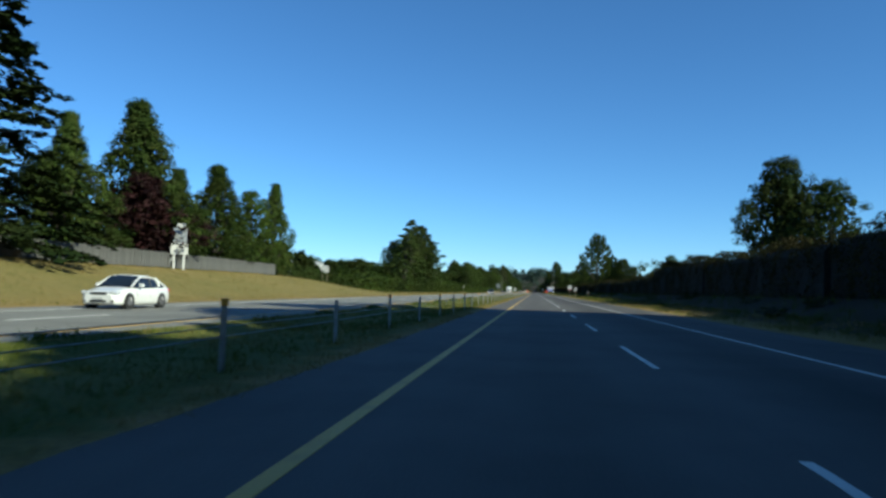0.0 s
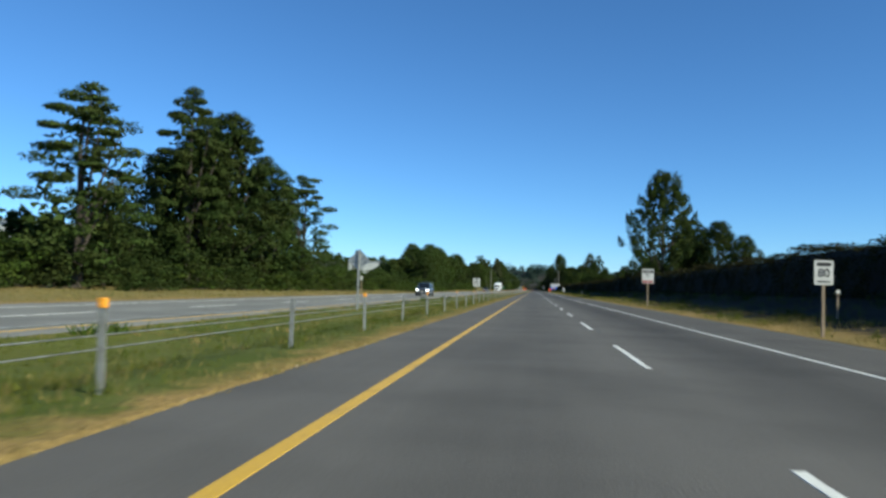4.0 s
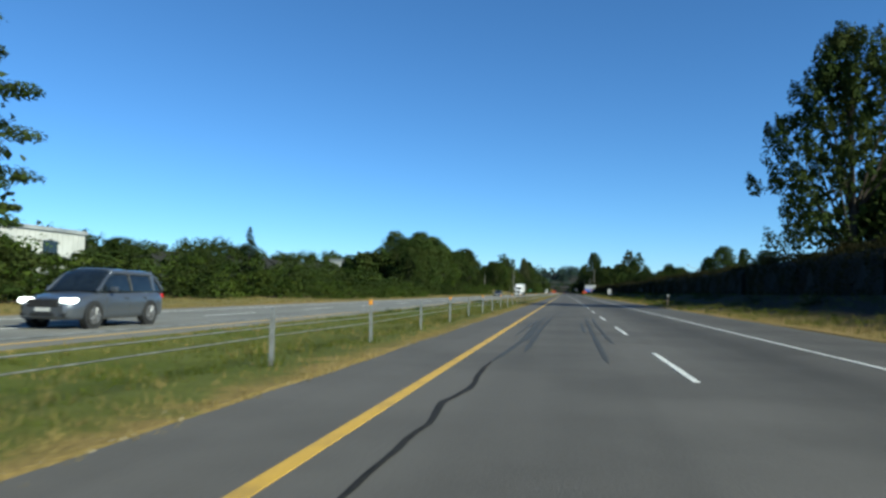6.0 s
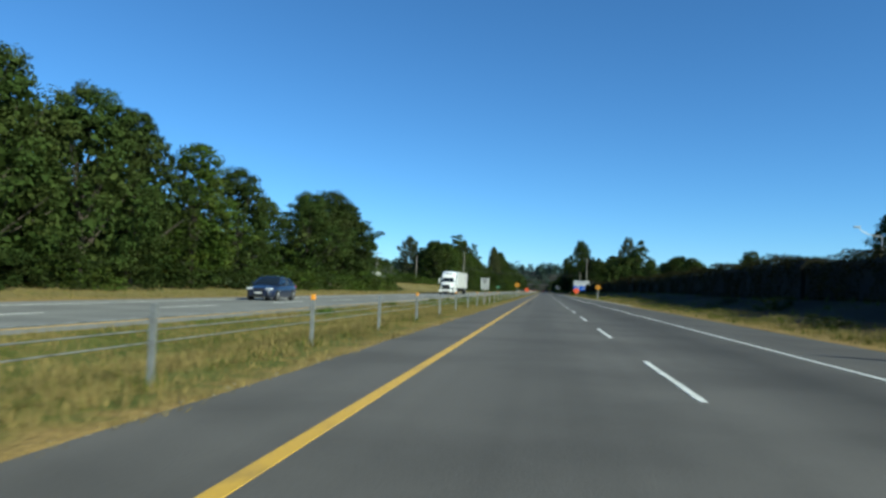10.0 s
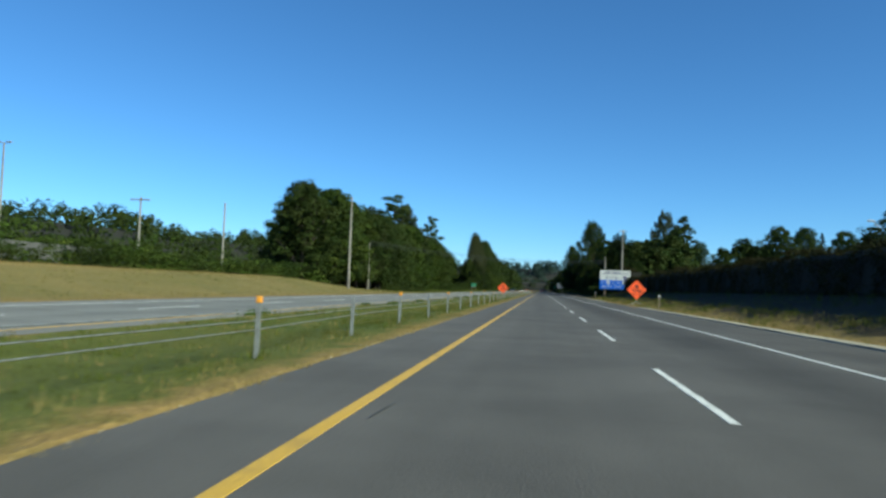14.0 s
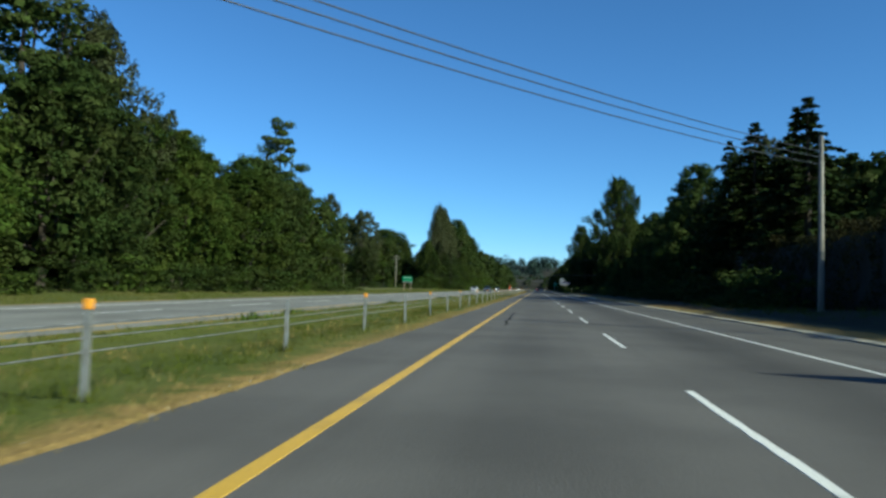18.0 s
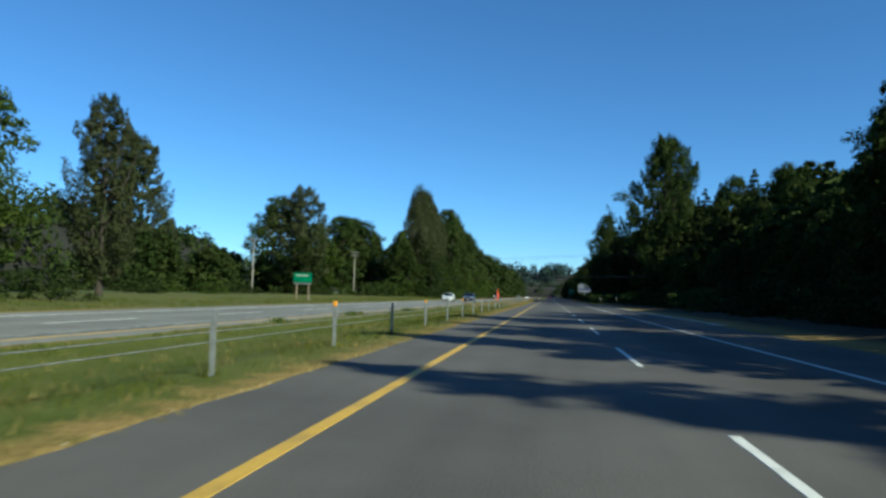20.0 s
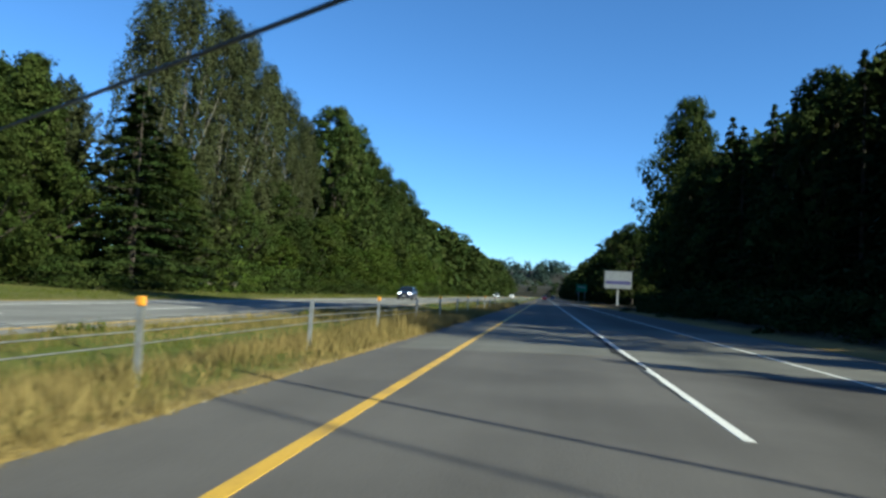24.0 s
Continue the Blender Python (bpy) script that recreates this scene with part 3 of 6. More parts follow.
def poplar(seed, height, spread, label):
    """A tall narrow poplar with steep plumes."""
    rng = np.random.default_rng(seed)
    tree = root("poplar_tree", label=label, category="tree")
    clumps, inner = [], []
    for i in range(120):
        h = 0.05 + 0.93 * (i + rng.random()) / 120
        a = i * 2.399
        wide = spread * min(1.0, 0.55 + 0.9 * h) * min(1.0, 2.6 * (1.03 - h)) ** 0.7
        off = wide * rng.uniform(0.35, 1.0)
        r = spread * rng.uniform(0.15, 0.26)
        clumps.append(((off * math.cos(a), off * math.sin(a), height * h), (r, r, r * rng.uniform(1.6, 2.6))))
        for k in range(6):
            inner.append((off * 0.6 * math.cos(a + k), off * 0.6 * math.sin(a + k), height * h * rng.uniform(0.9, 1.0)))
    trunk_and_limbs("trunk", height * 0.9, height * 0.012, [c[0] for c in clumps[::5]], tree, M_BARK_PALE)
    link_mesh("crown", fast_mesh("crown", clump_crown(clumps, 230, 0.34, rng, inner), 4), M_LEAF_GREY, tree)
    return tree

def shrub(seed, height, spread, leaf, label, name="shrub"):
    rng = np.random.default_rng(seed)
    bush = root(name, label=label, category="shrub")
    clumps, inner = [], []
    for i in range(26):
        a, q = i * 2.399, rng.random() ** 0.6
        h = height * (1.0 - 0.45 * q * q) * (rng.uniform(0.3, 1.0) if i % 3 else rng.uniform(0.04, 0.2))
        r = spread * rng.uniform(0.18, 0.3)
        clumps.append(((spread * q * math.cos(a), spread * q * math.sin(a), h), (r, r, r * 0.7)))
        inner.append((spread * 0.6 * q * math.cos(a), spread * 0.6 * q * math.sin(a), h * 0.6))
    bm = bmesh.new()
    for l in clumps[::3]:
        rod(bm, (0.1 * l[0][0], 0.1 * l[0][1], -0.15), l[0], 0.05, 0.015, 5)
    part("stem", bm, M_BARK, bush)
    link_mesh("crown", fast_mesh("crown", clump_crown(clumps, 62, 0.24, rng, inner), 4), leaf, bush)
    return bush

PLANTS = {
    "oak_a": broadleaf(11, 16, 6.0, M_LEAF, 0.32, 140, "large dark green broadleaf tree with a dense rounded crown"),
    "oak_b": broadleaf(12, 16, 6.4, M_LEAF, 0.32, 140, "large green broadleaf tree with an uneven lobed crown"),
    "oak_c": broadleaf(13, 16, 5.2, M_LEAF, 0.32, 140, "tall dark green broadleaf tree beside the motorway", tall=1.3),
    "pale_a": broadleaf(14, 16, 5.0, M_LEAF_PALE, 0.32, 140, "light green broadleaf tree in full summer leaf", tall=1.2),
    "pale_b": broadleaf(15, 16, 5.6, M_LEAF_PALE, 0.32, 140, "yellow-green broadleaf tree with ragged outline", open_crown=0.5),
    "cotton_a": broadleaf(16, 22, 5.4, M_LEAF_GREY, 0.34, 210, "tall cottonwood tree with an open grey-green crown", tall=1.6, open_crown=0.45, count=92, lump=1.15, plume=1.25),
    "cotton_b": broadleaf(17, 22, 5.0, M_LEAF, 0.34, 310, "tall slender tree with an open airy crown", tall=1.7, open_crown=0.9, count=60, lump=1.45),
    "giant": broadleaf(19, 34, 11.0, M_LEAF, 0.38, 190, "very tall dark broadleaf tree towering over the wood", tall=1.0, count=250, lump=0.66, taper=0.47, plume=1.5),
    "maple": broadleaf(20, 20, 8.2, M_LEAF, 0.32, 190, "tall dark maple with ragged boughs and a narrowing top", tall=1.0, count=130, lump=0.75, taper=0.35, plume=1.1),
    "red": broadleaf(18, 10, 4.2, M_LEAF_RED, 0.34, 50, "dark purple-leaved plum tree", name="plum_tree"),
    "fir_a": conifer(21, 18, 4.6, 0.42, "dark green spruce with drooping boughs"),
    "fir_b": conifer(22, 18, 3.6, 0.40, "slender dark conifer with a pointed top", whorls=30),
    "fir_c": conifer(23, 18, 5.6, 0.44, "broad shaggy conifer, sunlit on one side", ragged=0.3),
    "spruce": conifer(26, 17, 6.6, 0.40, "broad old spruce with long layered boughs", whorls=17, ragged=0.16, sprays=130, flat=0.55),
    "cedar_a": broadleaf(24, 18, 6.6, M_NEEDLE_PALE, 0.30, 170, "dense broad cedar with a pointed olive-green crown", name="cedar_tree", count=130, lump=0.8, low=0.05, taper=1.08),
    "cedar_b": broadleaf(25, 18, 6.0, M_NEEDLE_PALE, 0.30, 170, "dense conical cedar, sunlit olive green", name="cedar_tree", count=120, lump=0.85, low=0.05, taper=1.0),
    "poplar_a": poplar(31, 32, 5.2, "very tall narrow poplar with grey-green plumes"),
    "poplar_b": poplar(32, 32, 4.6, "tall poplar with steep branches and silvery leaves"),
    "shrub_a": shrub(41, 4, 2.8, M_LEAF, "rounded dark green shrub"),
    "shrub_b": shrub(42, 4, 3.2, M_LEAF_PALE, "sprawling light green bush"),
    "shrub_c": shrub(43, 4, 2.6, M_LEAF, "dense green thicket bush"),
    "far_a": broadleaf(51, 16, 6.2, M_LEAF, 0.9, 26, "distant broadleaf tree in a dense roadside wood", count=45),
    "far_b": broadleaf(52, 16, 5.0, M_LEAF_PALE, 0.9, 26, "distant light green tree in a roadside wood", tall=1.3, count=45),
    "far_c": conifer(53, 18, 4.2, 1.0, "distant dark conifer in a roadside wood", whorls=16, sprays=30),
}
TALL = {"giant": 34, "maple": 20, "cedar_a": 18, "spruce": 17, "cedar_b": 18, "oak_a": 16, "oak_b": 16, "oak_c": 16, "pale_a": 16, "pale_b": 16, "cotton_a": 22, "cotton_b": 22, "red": 10, "fir_a": 18, "fir_b": 18, "fir_c": 18,
        "poplar_a": 32, "poplar_b": 32, "shrub_a": 4, "shrub_b": 4, "shrub_c": 4, "far_a": 16, "far_b": 16, "far_c": 18}
USED = set()
plant_rng = random.Random(5)

def plant(kind, x, y, height, wide=1.0, group=""):
    """Stands a tree of that height on the ground; the first of a kind is the one that was built."""
    s = height / TALL[kind]
    m = pose(x, y, ground_z(x, y) - 0.05, 0, 0, plant_rng.uniform(0, 360)) @ Matrix.Diagonal((s * wide, s * wide, s, 1))
    if kind in USED:
        ob = copy_thing(PLANTS[kind], Matrix.Identity(4))
    else:
        ob = PLANTS[kind]
        USED.add(kind)
    ob.matrix_basis = m
    return tagged(ob, group=group) if group else ob

def wood(kinds, x0, x1, y0, y1, step, h0, h1, wide=1.0, group=""):
    """Fills a strip of ground with trees at uneven spacing."""
    y = y0
    while y < y1:
        kind = plant_rng.choice(kinds)
        plant(kind, plant_rng.uniform(x0, x1), y + plant_rng.uniform(-0.3, 0.3) * step, plant_rng.uniform(h0, h1), wide * plant_rng.uniform(0.85, 1.15), group)
        y += step * plant_rng.uniform(0.75, 1.25)

def joined_wood(kinds, x0, x1, y0, y1, step, h0, h1, wide, label):
    """Far trees that nobody could count, heaped into one mesh."""
    out = []
    y = y0
    while y < y1:
        kind = plant_rng.choice(kinds)
        mesh = next(c for c in PLANTS[kind].children if c.name.startswith("crown")).data
        co = np.empty(len(mesh.vertices) * 3, np.float32)
        mesh.vertices.foreach_get("co", co)
        s, a, x = plant_rng.uniform(h0, h1) / TALL[kind], plant_rng.uniform(0, 6.28), plant_rng.uniform(x0, x1)
        w = s * wide * plant_rng.uniform(0.85, 1.15)
        p = co.reshape(-1, 3).copy()
        q = np.stack([(p[:, 0] * math.cos(a) - p[:, 1] * math.sin(a)) * w + x, (p[:, 0] * math.sin(a) + p[:, 1] * math.cos(a)) * w + y, (p[:, 2] - 0.09 * TALL[kind]) * s + ground_z(x, y)], 1)
        out.append(q)
        y += step * plant_rng.uniform(0.75, 1.25)
    ob = link_mesh("far_wood", fast_mesh("far_wood", np.concatenate(out), 4), M_LEAF if kinds[0] == "far_a" else M_NEEDLE)
    return tagged(ob, label=label, category="woods", kind="stuff")

BROAD = ("oak_a", "oak_b", "oak_c", "pale_a", "pale_b")
# left side, first stretch: garden conifers behind the fence
for row in (("fir_a", -37.5, 46, 21, 1.6), ("cedar_b", -42, 61, 13.6, 1.0), ("cedar_a", -41.3, 71.5, 17.4, 1.15), ("fir_b", -45, 66, 12, 1.5), ("red", -39.0, 68.5, 9.2, 1.3), ("cedar_a", -39.5, 87, 13.3, 1.15), ("cedar_b", -42, 82, 12, 1.0),
            ("pale_b", -39, 97, 11.5, 0.95), ("cedar_b", -40, 109, 14.5, 0.8), ("oak_a", -44, 103, 9, 1.0), ("fir_b", -44, 52, 13, 1.4), ("oak_a", -46, 95, 9, 0.9), ("fir_c", -46, 38, 17, 1.2), ("oak_b", -45, 62, 10, 1.0)):
    plant(*row)
wood(("shrub_a", "shrub_c", "oak_a"), -43, -38.5, 52, 108, 3.6, 3.2, 5.0, 1.4, "bushes behind the fence")
wood(("shrub_a", "shrub_c", "shrub_b"), -39, -36.5, 108, 132, 4.2, 2.6, 3.6, 1.4, "roadside bushes")
wood(("shrub_a", "shrub_c", "shrub_b"), -37, -33, 132, 190, 4.6, 3.2, 4.7, 1.45, "roadside bushes")
joined_wood(("far_a", "far_b"), -46, -41, 112, 190, 6, 6.5, 9.0, 1.2, "low growth behind the roadside bushes")
# second stretch: a tall clump, then low growth, then another clump
for row in (("cotton_b", -34.3, 193, 15.6, 1.35), ("oak_c", -36.5, 217.5, 17.0, 0.9), ("cotton_b", -36.5, 215, 21.2, 0.95), ("oak_c", -35, 221, 20, 0.95), ("cotton_b", -35, 250, 17.4, 1.15), ("oak_a", -39, 204, 9.5, 1.0), ("oak_c", -36.5, 237, 17, 1.1),
            ("oak_b", -42, 220, 15, 1.0), ("cotton_a", -40, 254, 15.5, 0.9), ("fir_b", -39, 300, 8.6, 1.3)):
    plant(*row)
wood(("shrub_a", "shrub_b", "shrub_c"), -34, -30, 196, 258, 5.0, 2.8, 4.3, 1.45, "roadside bushes")
wood(("shrub_a", "shrub_b", "shrub_c"), -35, -31, 262, 372, 4.4, 2.9, 4.6, 1.45, "roadside bushes")
wood(("shrub_b", "shrub_c", "shrub_b"), -27, -25, 292, 352, 4.2, 1.6, 2.6, 1.6, "roadside bushes")
wood(("shrub_a", "shrub_c", "oak_a", "oak_b"), -44, -38, 262, 372, 5.0, 4.4, 6.0, 1.4, "thicket behind the bushes")
for row in (("oak_b", -35, 377, 10.5, 1.05), ("oak_a", -37, 384, 13, 1.05), ("oak_c", -36, 391, 14, 1.1), ("oak_b", -37, 399, 15.8, 1.05), ("oak_a", -35, 407, 15.2, 1.05), ("oak_c", -37, 417, 15.8, 1.05),
            ("pale_b", -36, 427, 14.8, 1.0), ("oak_a", -36, 438, 14.0, 1.0), ("oak_b", -42, 394, 15.5, 1.0), ("oak_a", -43, 410, 15, 1.0)):
    plant(*row)
wood(("shrub_a", "shrub_b", "shrub_c"), -32, -30, 376, 444, 5.4, 2.4, 3.7, 1.45, "roadside bushes")
joined_wood(("far_a", "far_b"), -47, -43, 194, 262, 6, 7, 9, 1.1, "low growth behind the clump of tall trees")
joined_wood(("far_a", "far_b"), -43, -38, 190, 262, 2.6, 4, 6, 1.5, "dense undergrowth below the tall trees")
joined_wood(("far_a", "far_b"), -48, -42, 372, 452, 3.2, 9, 12, 1.2, "dense growth behind the clump")
# third stretch: clump before the grassy rise
for row in (("oak_b", -36, 464, 14.5, 1.05), ("oak_a", -35, 473, 16.0, 1.1), ("oak_c", -34.5, 482, 15.0, 1.15), ("oak_b", -34.5, 485, 12.5, 0.95), ("shrub_b", -33, 496.5, 4.3, 1.3), ("shrub_c", -34.5, 492.5, 4.6, 1.2), ("oak_a", -40, 478, 15.0, 1.0), ("pale_b", -42, 462, 13, 1.0)):
    plant(*row)
wood(("shrub_a", "shrub_b", "shrub_c"), -31, -29, 452, 497, 5.0, 2.4, 3.9, 1.45, "roadside bushes")
wood(("shrub_b", "shrub_c", "shrub_b"), -39.2, -36.8, 536, 604, 3.4, 1.7, 2.9, 1.5, "bushes before the board fence")
wood(("shrub_b", "shrub_b", "shrub_a"), -58, -43, 505, 618, 4.0, 3.0, 5.0, 1.6, "bushes at the edge of the field")
for row in (("shrub_a", -38, 533, 3.0, 1.4), ("shrub_b", -37.5, 548, 2.2, 1.6), ("shrub_b", -38, 556, 2.6, 1.6), ("shrub_b", -39, 566, 3.0, 1.7), ("shrub_c", -40, 574, 3.2, 1.6), ("shrub_b", -39, 582, 3.0, 1.7), ("shrub_b", -38, 590, 2.8, 1.7), ("shrub_a", -37, 598, 3.0, 1.6), ("shrub_b", -36, 606, 3.2, 1.6), ("shrub_c", -35, 613, 3.4, 1.5)):
    plant(*row)
# fourth stretch: a closed wood
for row in (("oak_a", -38, 611, 16.5, 1.05), ("oak_b", -36, 620, 16.5, 1.0), ("oak_c", -40, 617, 17, 1.0)):
    plant(*row)
wood(BROAD, -37, -33.5, 620, 752, 5.4, 13.5, 17.0, 1.0, "trees of the roadside wood")
joined_wood(("far_a", "far_b"), -45, -40, 624, 756, 6.0, 15.5, 18.5, 1.0, "back rows of the roadside wood in full leaf")
wood(("shrub_a", "shrub_b", "shrub_c"), -31, -28.5, 636, 758, 4.8, 1.6, 3.7, 1.6, "roadside bushes")
for row in (("cotton_b", -40, 693, 25.5, 1.15), ("cotton_a", -38, 699, 23, 1.0), ("cotton_b", -37, 742, 24.5, 0.75), ("cotton_a", -38, 772, 17, 0.8)):
    plant(*row)
# fifth stretch: open ground with single trees, then poplars and a closed wood
for row in (("cotton_a", -94, 868, 35.5, 1.2), ("cotton_a", -58, 880, 25, 1.15), ("oak_b", -64, 882, 23, 0.95), ("oak_a", -56, 876, 13, 1.0), ("fir_b", -60, 900, 12, 1.2), ("oak_c", -58, 915, 22, 1.1), ("oak_a", -55, 924, 21.5, 1.1), ("pale_a", -62, 905, 19, 1.1),
            ("oak_b", -60, 931, 23, 1.0), ("cedar_b", -53, 934, 18.5, 1.1), ("pale_a", -51, 926, 10, 1.0), ("fir_c", -44, 936, 17, 1.05), ("cedar_b", -37, 930, 14, 1.2)):
    plant(*row)
wood(("far_a", "shrub_a"), -88, -70, 770, 925, 7, 6.0, 9.0, 1.3, "low trees across the field")
joined_wood(("far_a", "far_b"), -80, -64, 830, 935, 6, 8, 12, 1.2, "wood across the field")
wood(("shrub_a", "shrub_b", "shrub_c"), -46, -36, 880, 935, 4, 3.0, 5.5, 1.3, "bushes before the poplars")
wood(("shrub_a", "shrub_b", "shrub_c"), -62, -46, 770, 935, 7.0, 1.8, 3.3, 1.5, "bushes across the field")
for row in (("poplar_b", -40, 929, 29, 0.85), ("poplar_a", -40, 936, 33, 0.85), ("poplar_b", -39.5, 944, 33, 0.9), ("poplar_a", -40, 952, 33, 0.9), ("poplar_b", -39.5, 959, 31, 0.9), ("poplar_a", -39.5, 966, 29, 0.9), ("poplar_b", -39.5, 974, 27.5, 0.9), ("fir_c", -38, 924, 18.5, 1.75), ("cedar_b", -40.5, 913, 17.8, 1.1), ("spruce", -32.2, 915, 16.2, 0.95), ("cedar_a", -37, 905, 13.5, 1.0), ("cotton_a", -42, 919.5, 17.5, 1.1), ("oak_c", -43, 914, 14, 1.2), ("oak_b", -38, 946, 13, 1.0), ("oak_c", -37, 958, 15, 1.0),
            ("oak_c", -38, 986, 32.5, 0.85), ("oak_a", -38, 998, 32, 0.7), ("oak_b", -38, 1010, 29, 0.75), ("oak_c", -37.5, 1024, 28, 0.9), ("oak_a", -37, 1042, 28, 0.8), ("oak_a", -36, 1015, 22, 1.0)):
    plant(*row)
wood(("pale_a", "pale_b", "pale_a", "oak_a"), -35, -32, 950, 1080, 6.5, 7, 13, 1.2, "trees of the roadside wood")
joined_wood(("far_a", "far_b"), -44, -38, 985, 1080, 6, 22, 28, 0.9, "back rows of the far roadside wood")
wood(("shrub_a", "shrub_b", "shrub_c"), -31, -28, 905, 1100, 5.2, 1.6, 4.1, 1.7, "roadside bushes")
joined_wood(("far_a", "far_b", "far_a"), -42, -32, 1085, 1500, 6, 17, 26, 1.2, "far green wood along the oncoming lanes")
# right side: single trees over the hedge
for row in (("oak_b", 27, 86, 15.3, 0.85), ("oak_a", 28, 87, 13, 0.8), ("oak_a", 30, 80, 12, 0.8), ("shrub_c", 24, 150, 8, 0.9), ("oak_a", 28, 158, 8, 0.9), ("maple", 22.8, 276.5, 21.2, 0.92), ("oak_b", 31.5, 273.0, 12.4, 1.0), ("oak_a", 34.8, 269.0, 9.8, 0.9), ("oak_c", 29.0, 282.0, 13.5, 0.9), ("oak_a", 26.5, 281, 11.0, 0.9),
            ("oak_b", 32, 290, 10.0, 0.9), ("oak_b", 49, 455, 14.6, 1.1), ("oak_a", 45, 458, 11.5, 0.9), ("oak_c", 36, 545, 9, 1.2), ("oak_a", 34, 556, 9.5, 1.1), ("oak_b", 33, 480, 7, 1.1), ("oak_a", 35, 566, 9, 1.0),
            ("oak_b", 36, 578, 9, 1.0), ("oak_b", 36, 652, 9.5, 0.7), ("oak_a", 36, 616, 10.5, 0.9), ("oak_b", 41, 620, 10.8, 0.9), ("fir_b", 45, 624, 10.5, 1.2), ("oak_c", 50, 628, 11.2, 1.0), ("oak_a", 56, 632, 11.5, 1.0), ("far_a", 79, 802, 24, 1.1), ("far_a", 88, 806, 22, 1.2), ("cotton_a", 49, 806, 34, 0.8), ("cotton_b", 57, 808, 33, 0.85), ("oak_c", 53, 800, 27, 0.8), ("oak_a", 62, 801, 22, 0.7)):
    plant(*row)
# right side: trees beside the first shaded stretch, behind the start
for row in (("oak_c", 27.5, 28, 27, 0.75), ("oak_b", 26, 21, 27, 0.8), ("oak_a", 24, 12, 25, 0.8)):
    plant(*row)
joined_wood(("far_a", "far_a"), 27, 32, -62, 26, 3.0, 22, 28, 1.1, "back row of the tall trees at the start")
# left row out of view, added to keep sky light off the start
joined_wood(("far_a", "far_b"), -36, -30, -90, 6, 3.5, 22, 27, 1.2, "unseen trees across the road behind the start, added to block sky light")
wood(("oak_c", "oak_b", "oak_a"), 19, 22, -62, 17, 3.6, 17, 23, 0.85, "tall trees at the start")
# right side: the closed dark wood
for row in (("oak_c", 24, 694, 9.5, 1.0), ("fir_a", 21, 702, 16.5, 1.6), ("fir_c", 23, 711, 17.8, 1.3), ("fir_a", 22, 720, 18.5, 1.6), ("fir_c", 22, 730, 18.5, 1.2), ("oak_c", 21, 741, 17.5, 0.95), ("oak_a", 22, 760, 15.0, 0.9), ("fir_b", 20.5, 752, 15.5, 1.3),
            ("oak_b", 23, 726, 16.5, 0.9), ("oak_b", 30, 811, 17.9, 0.9), ("fir_c", 30, 828, 20.5, 0.9), ("oak_a", 31, 843, 21.5, 0.8), ("giant", 25.0, 880, 36.0, 1.06), ("oak_b", 28, 891, 28, 0.8), ("fir_a", 33, 878, 25.0, 1.1), ("fir_a", 30, 860, 19.3, 1.1), ("far_b", -84, 860, 11, 1.2), ("far_c", 34, 790, 13, 1.1)):
    plant(*row)
joined_wood(("far_a", "far_c"), 26, 32, 714, 762, 6.5, 14, 18, 1.0, "back rows of the dark wood")
wood(("far_a", "far_c"), 28, 33, 764, 812, 6.5, 10.5, 12.5, 1.0, "trees of the dark wood")
wood(("far_a", "far_c"), 28, 33, 814, 850, 6.5, 13, 16, 1.0, "trees of the dark wood")
wood(("oak_a", "oak_b", "fir_c"), 18.5, 21, 748, 764, 5.5, 12, 14, 0.85, "trees of the dark wood")
wood(("oak_a", "oak_b", "fir_c"), 24, 28, 766, 808, 5.5, 9, 11.5, 1.0, "trees of the dark wood")
wood(("fir_b", "fir_c", "oak_c"), 19, 21.5, 813, 850, 8.2, 12, 16, 0.72, "trees of the dark wood")
# low row added so that its shadow darkens the undergrowth before it
wood(("oak_b", "fir_c"), 20, 22, 806, 853, 4.6, 6.8, 8.4, 1.2, "low trees at the edge of the dark wood")
wood(("fir_a", "fir_c", "oak_c", "fir_b"), 15.5, 18, 888, 952, 4.6, 14.5, 18.5, 0.9, "trees of the dark wood")
# deep rows, mostly hidden, added to keep the sun off the front trees
joined_wood(("far_a", "far_c"), 35, 41, 866, 884, 4.5, 19, 21, 1.3, "deep wood added behind the dark trees to shade them")
joined_wood(("far_a", "far_c"), 35, 41, 886, 940, 4.5, 25, 28, 1.3, "deep wood added behind the dark trees to shade them")
joined_wood(("far_a", "far_c"), 43, 49, 846, 886, 4.5, 26, 29, 1.3, "deep wood added behind the dark trees to shade them")
joined_wood(("far_a", "far_c"), 36, 44, 745, 800, 4.5, 20, 22.5, 1.3, "deep wood added behind the dark trees to shade them")
joined_wood(("far_a", "far_c"), 34, 40, 718, 745, 5.0, 15, 17, 1.3, "deep wood added behind the dark trees to shade them")
joined_wood(("far_a", "far_c"), 21, 25, 884, 960, 5.0, 18, 22, 1.1, "back rows of the dark wood")
for row in (("oak_b", 18.3, 962, 28, 0.62), ("oak_b", 20.5, 968, 24, 0.75), ("oak_c", 19.5, 984, 17, 0.8), ("oak_b", 17, 1010, 16, 1.0)):
    plant(*row)
joined_wood(("far_a", "far_c", "far_a"), 17, 22, 1014, 1500, 7, 14, 20, 1.1, "far dark wood along the motorway")
wood(("shrub_a", "shrub_c"), 15, 17.5, 690, 960, 5.6, 2.2, 3.7, 1.5, "bushes in front of the dark wood")

joined_wood(("shrub_a", "shrub_c"), 11.0, 15.0, 868, 945, 1.5, 1.4, 3.0, 1.5, "dark undergrowth below the trees")
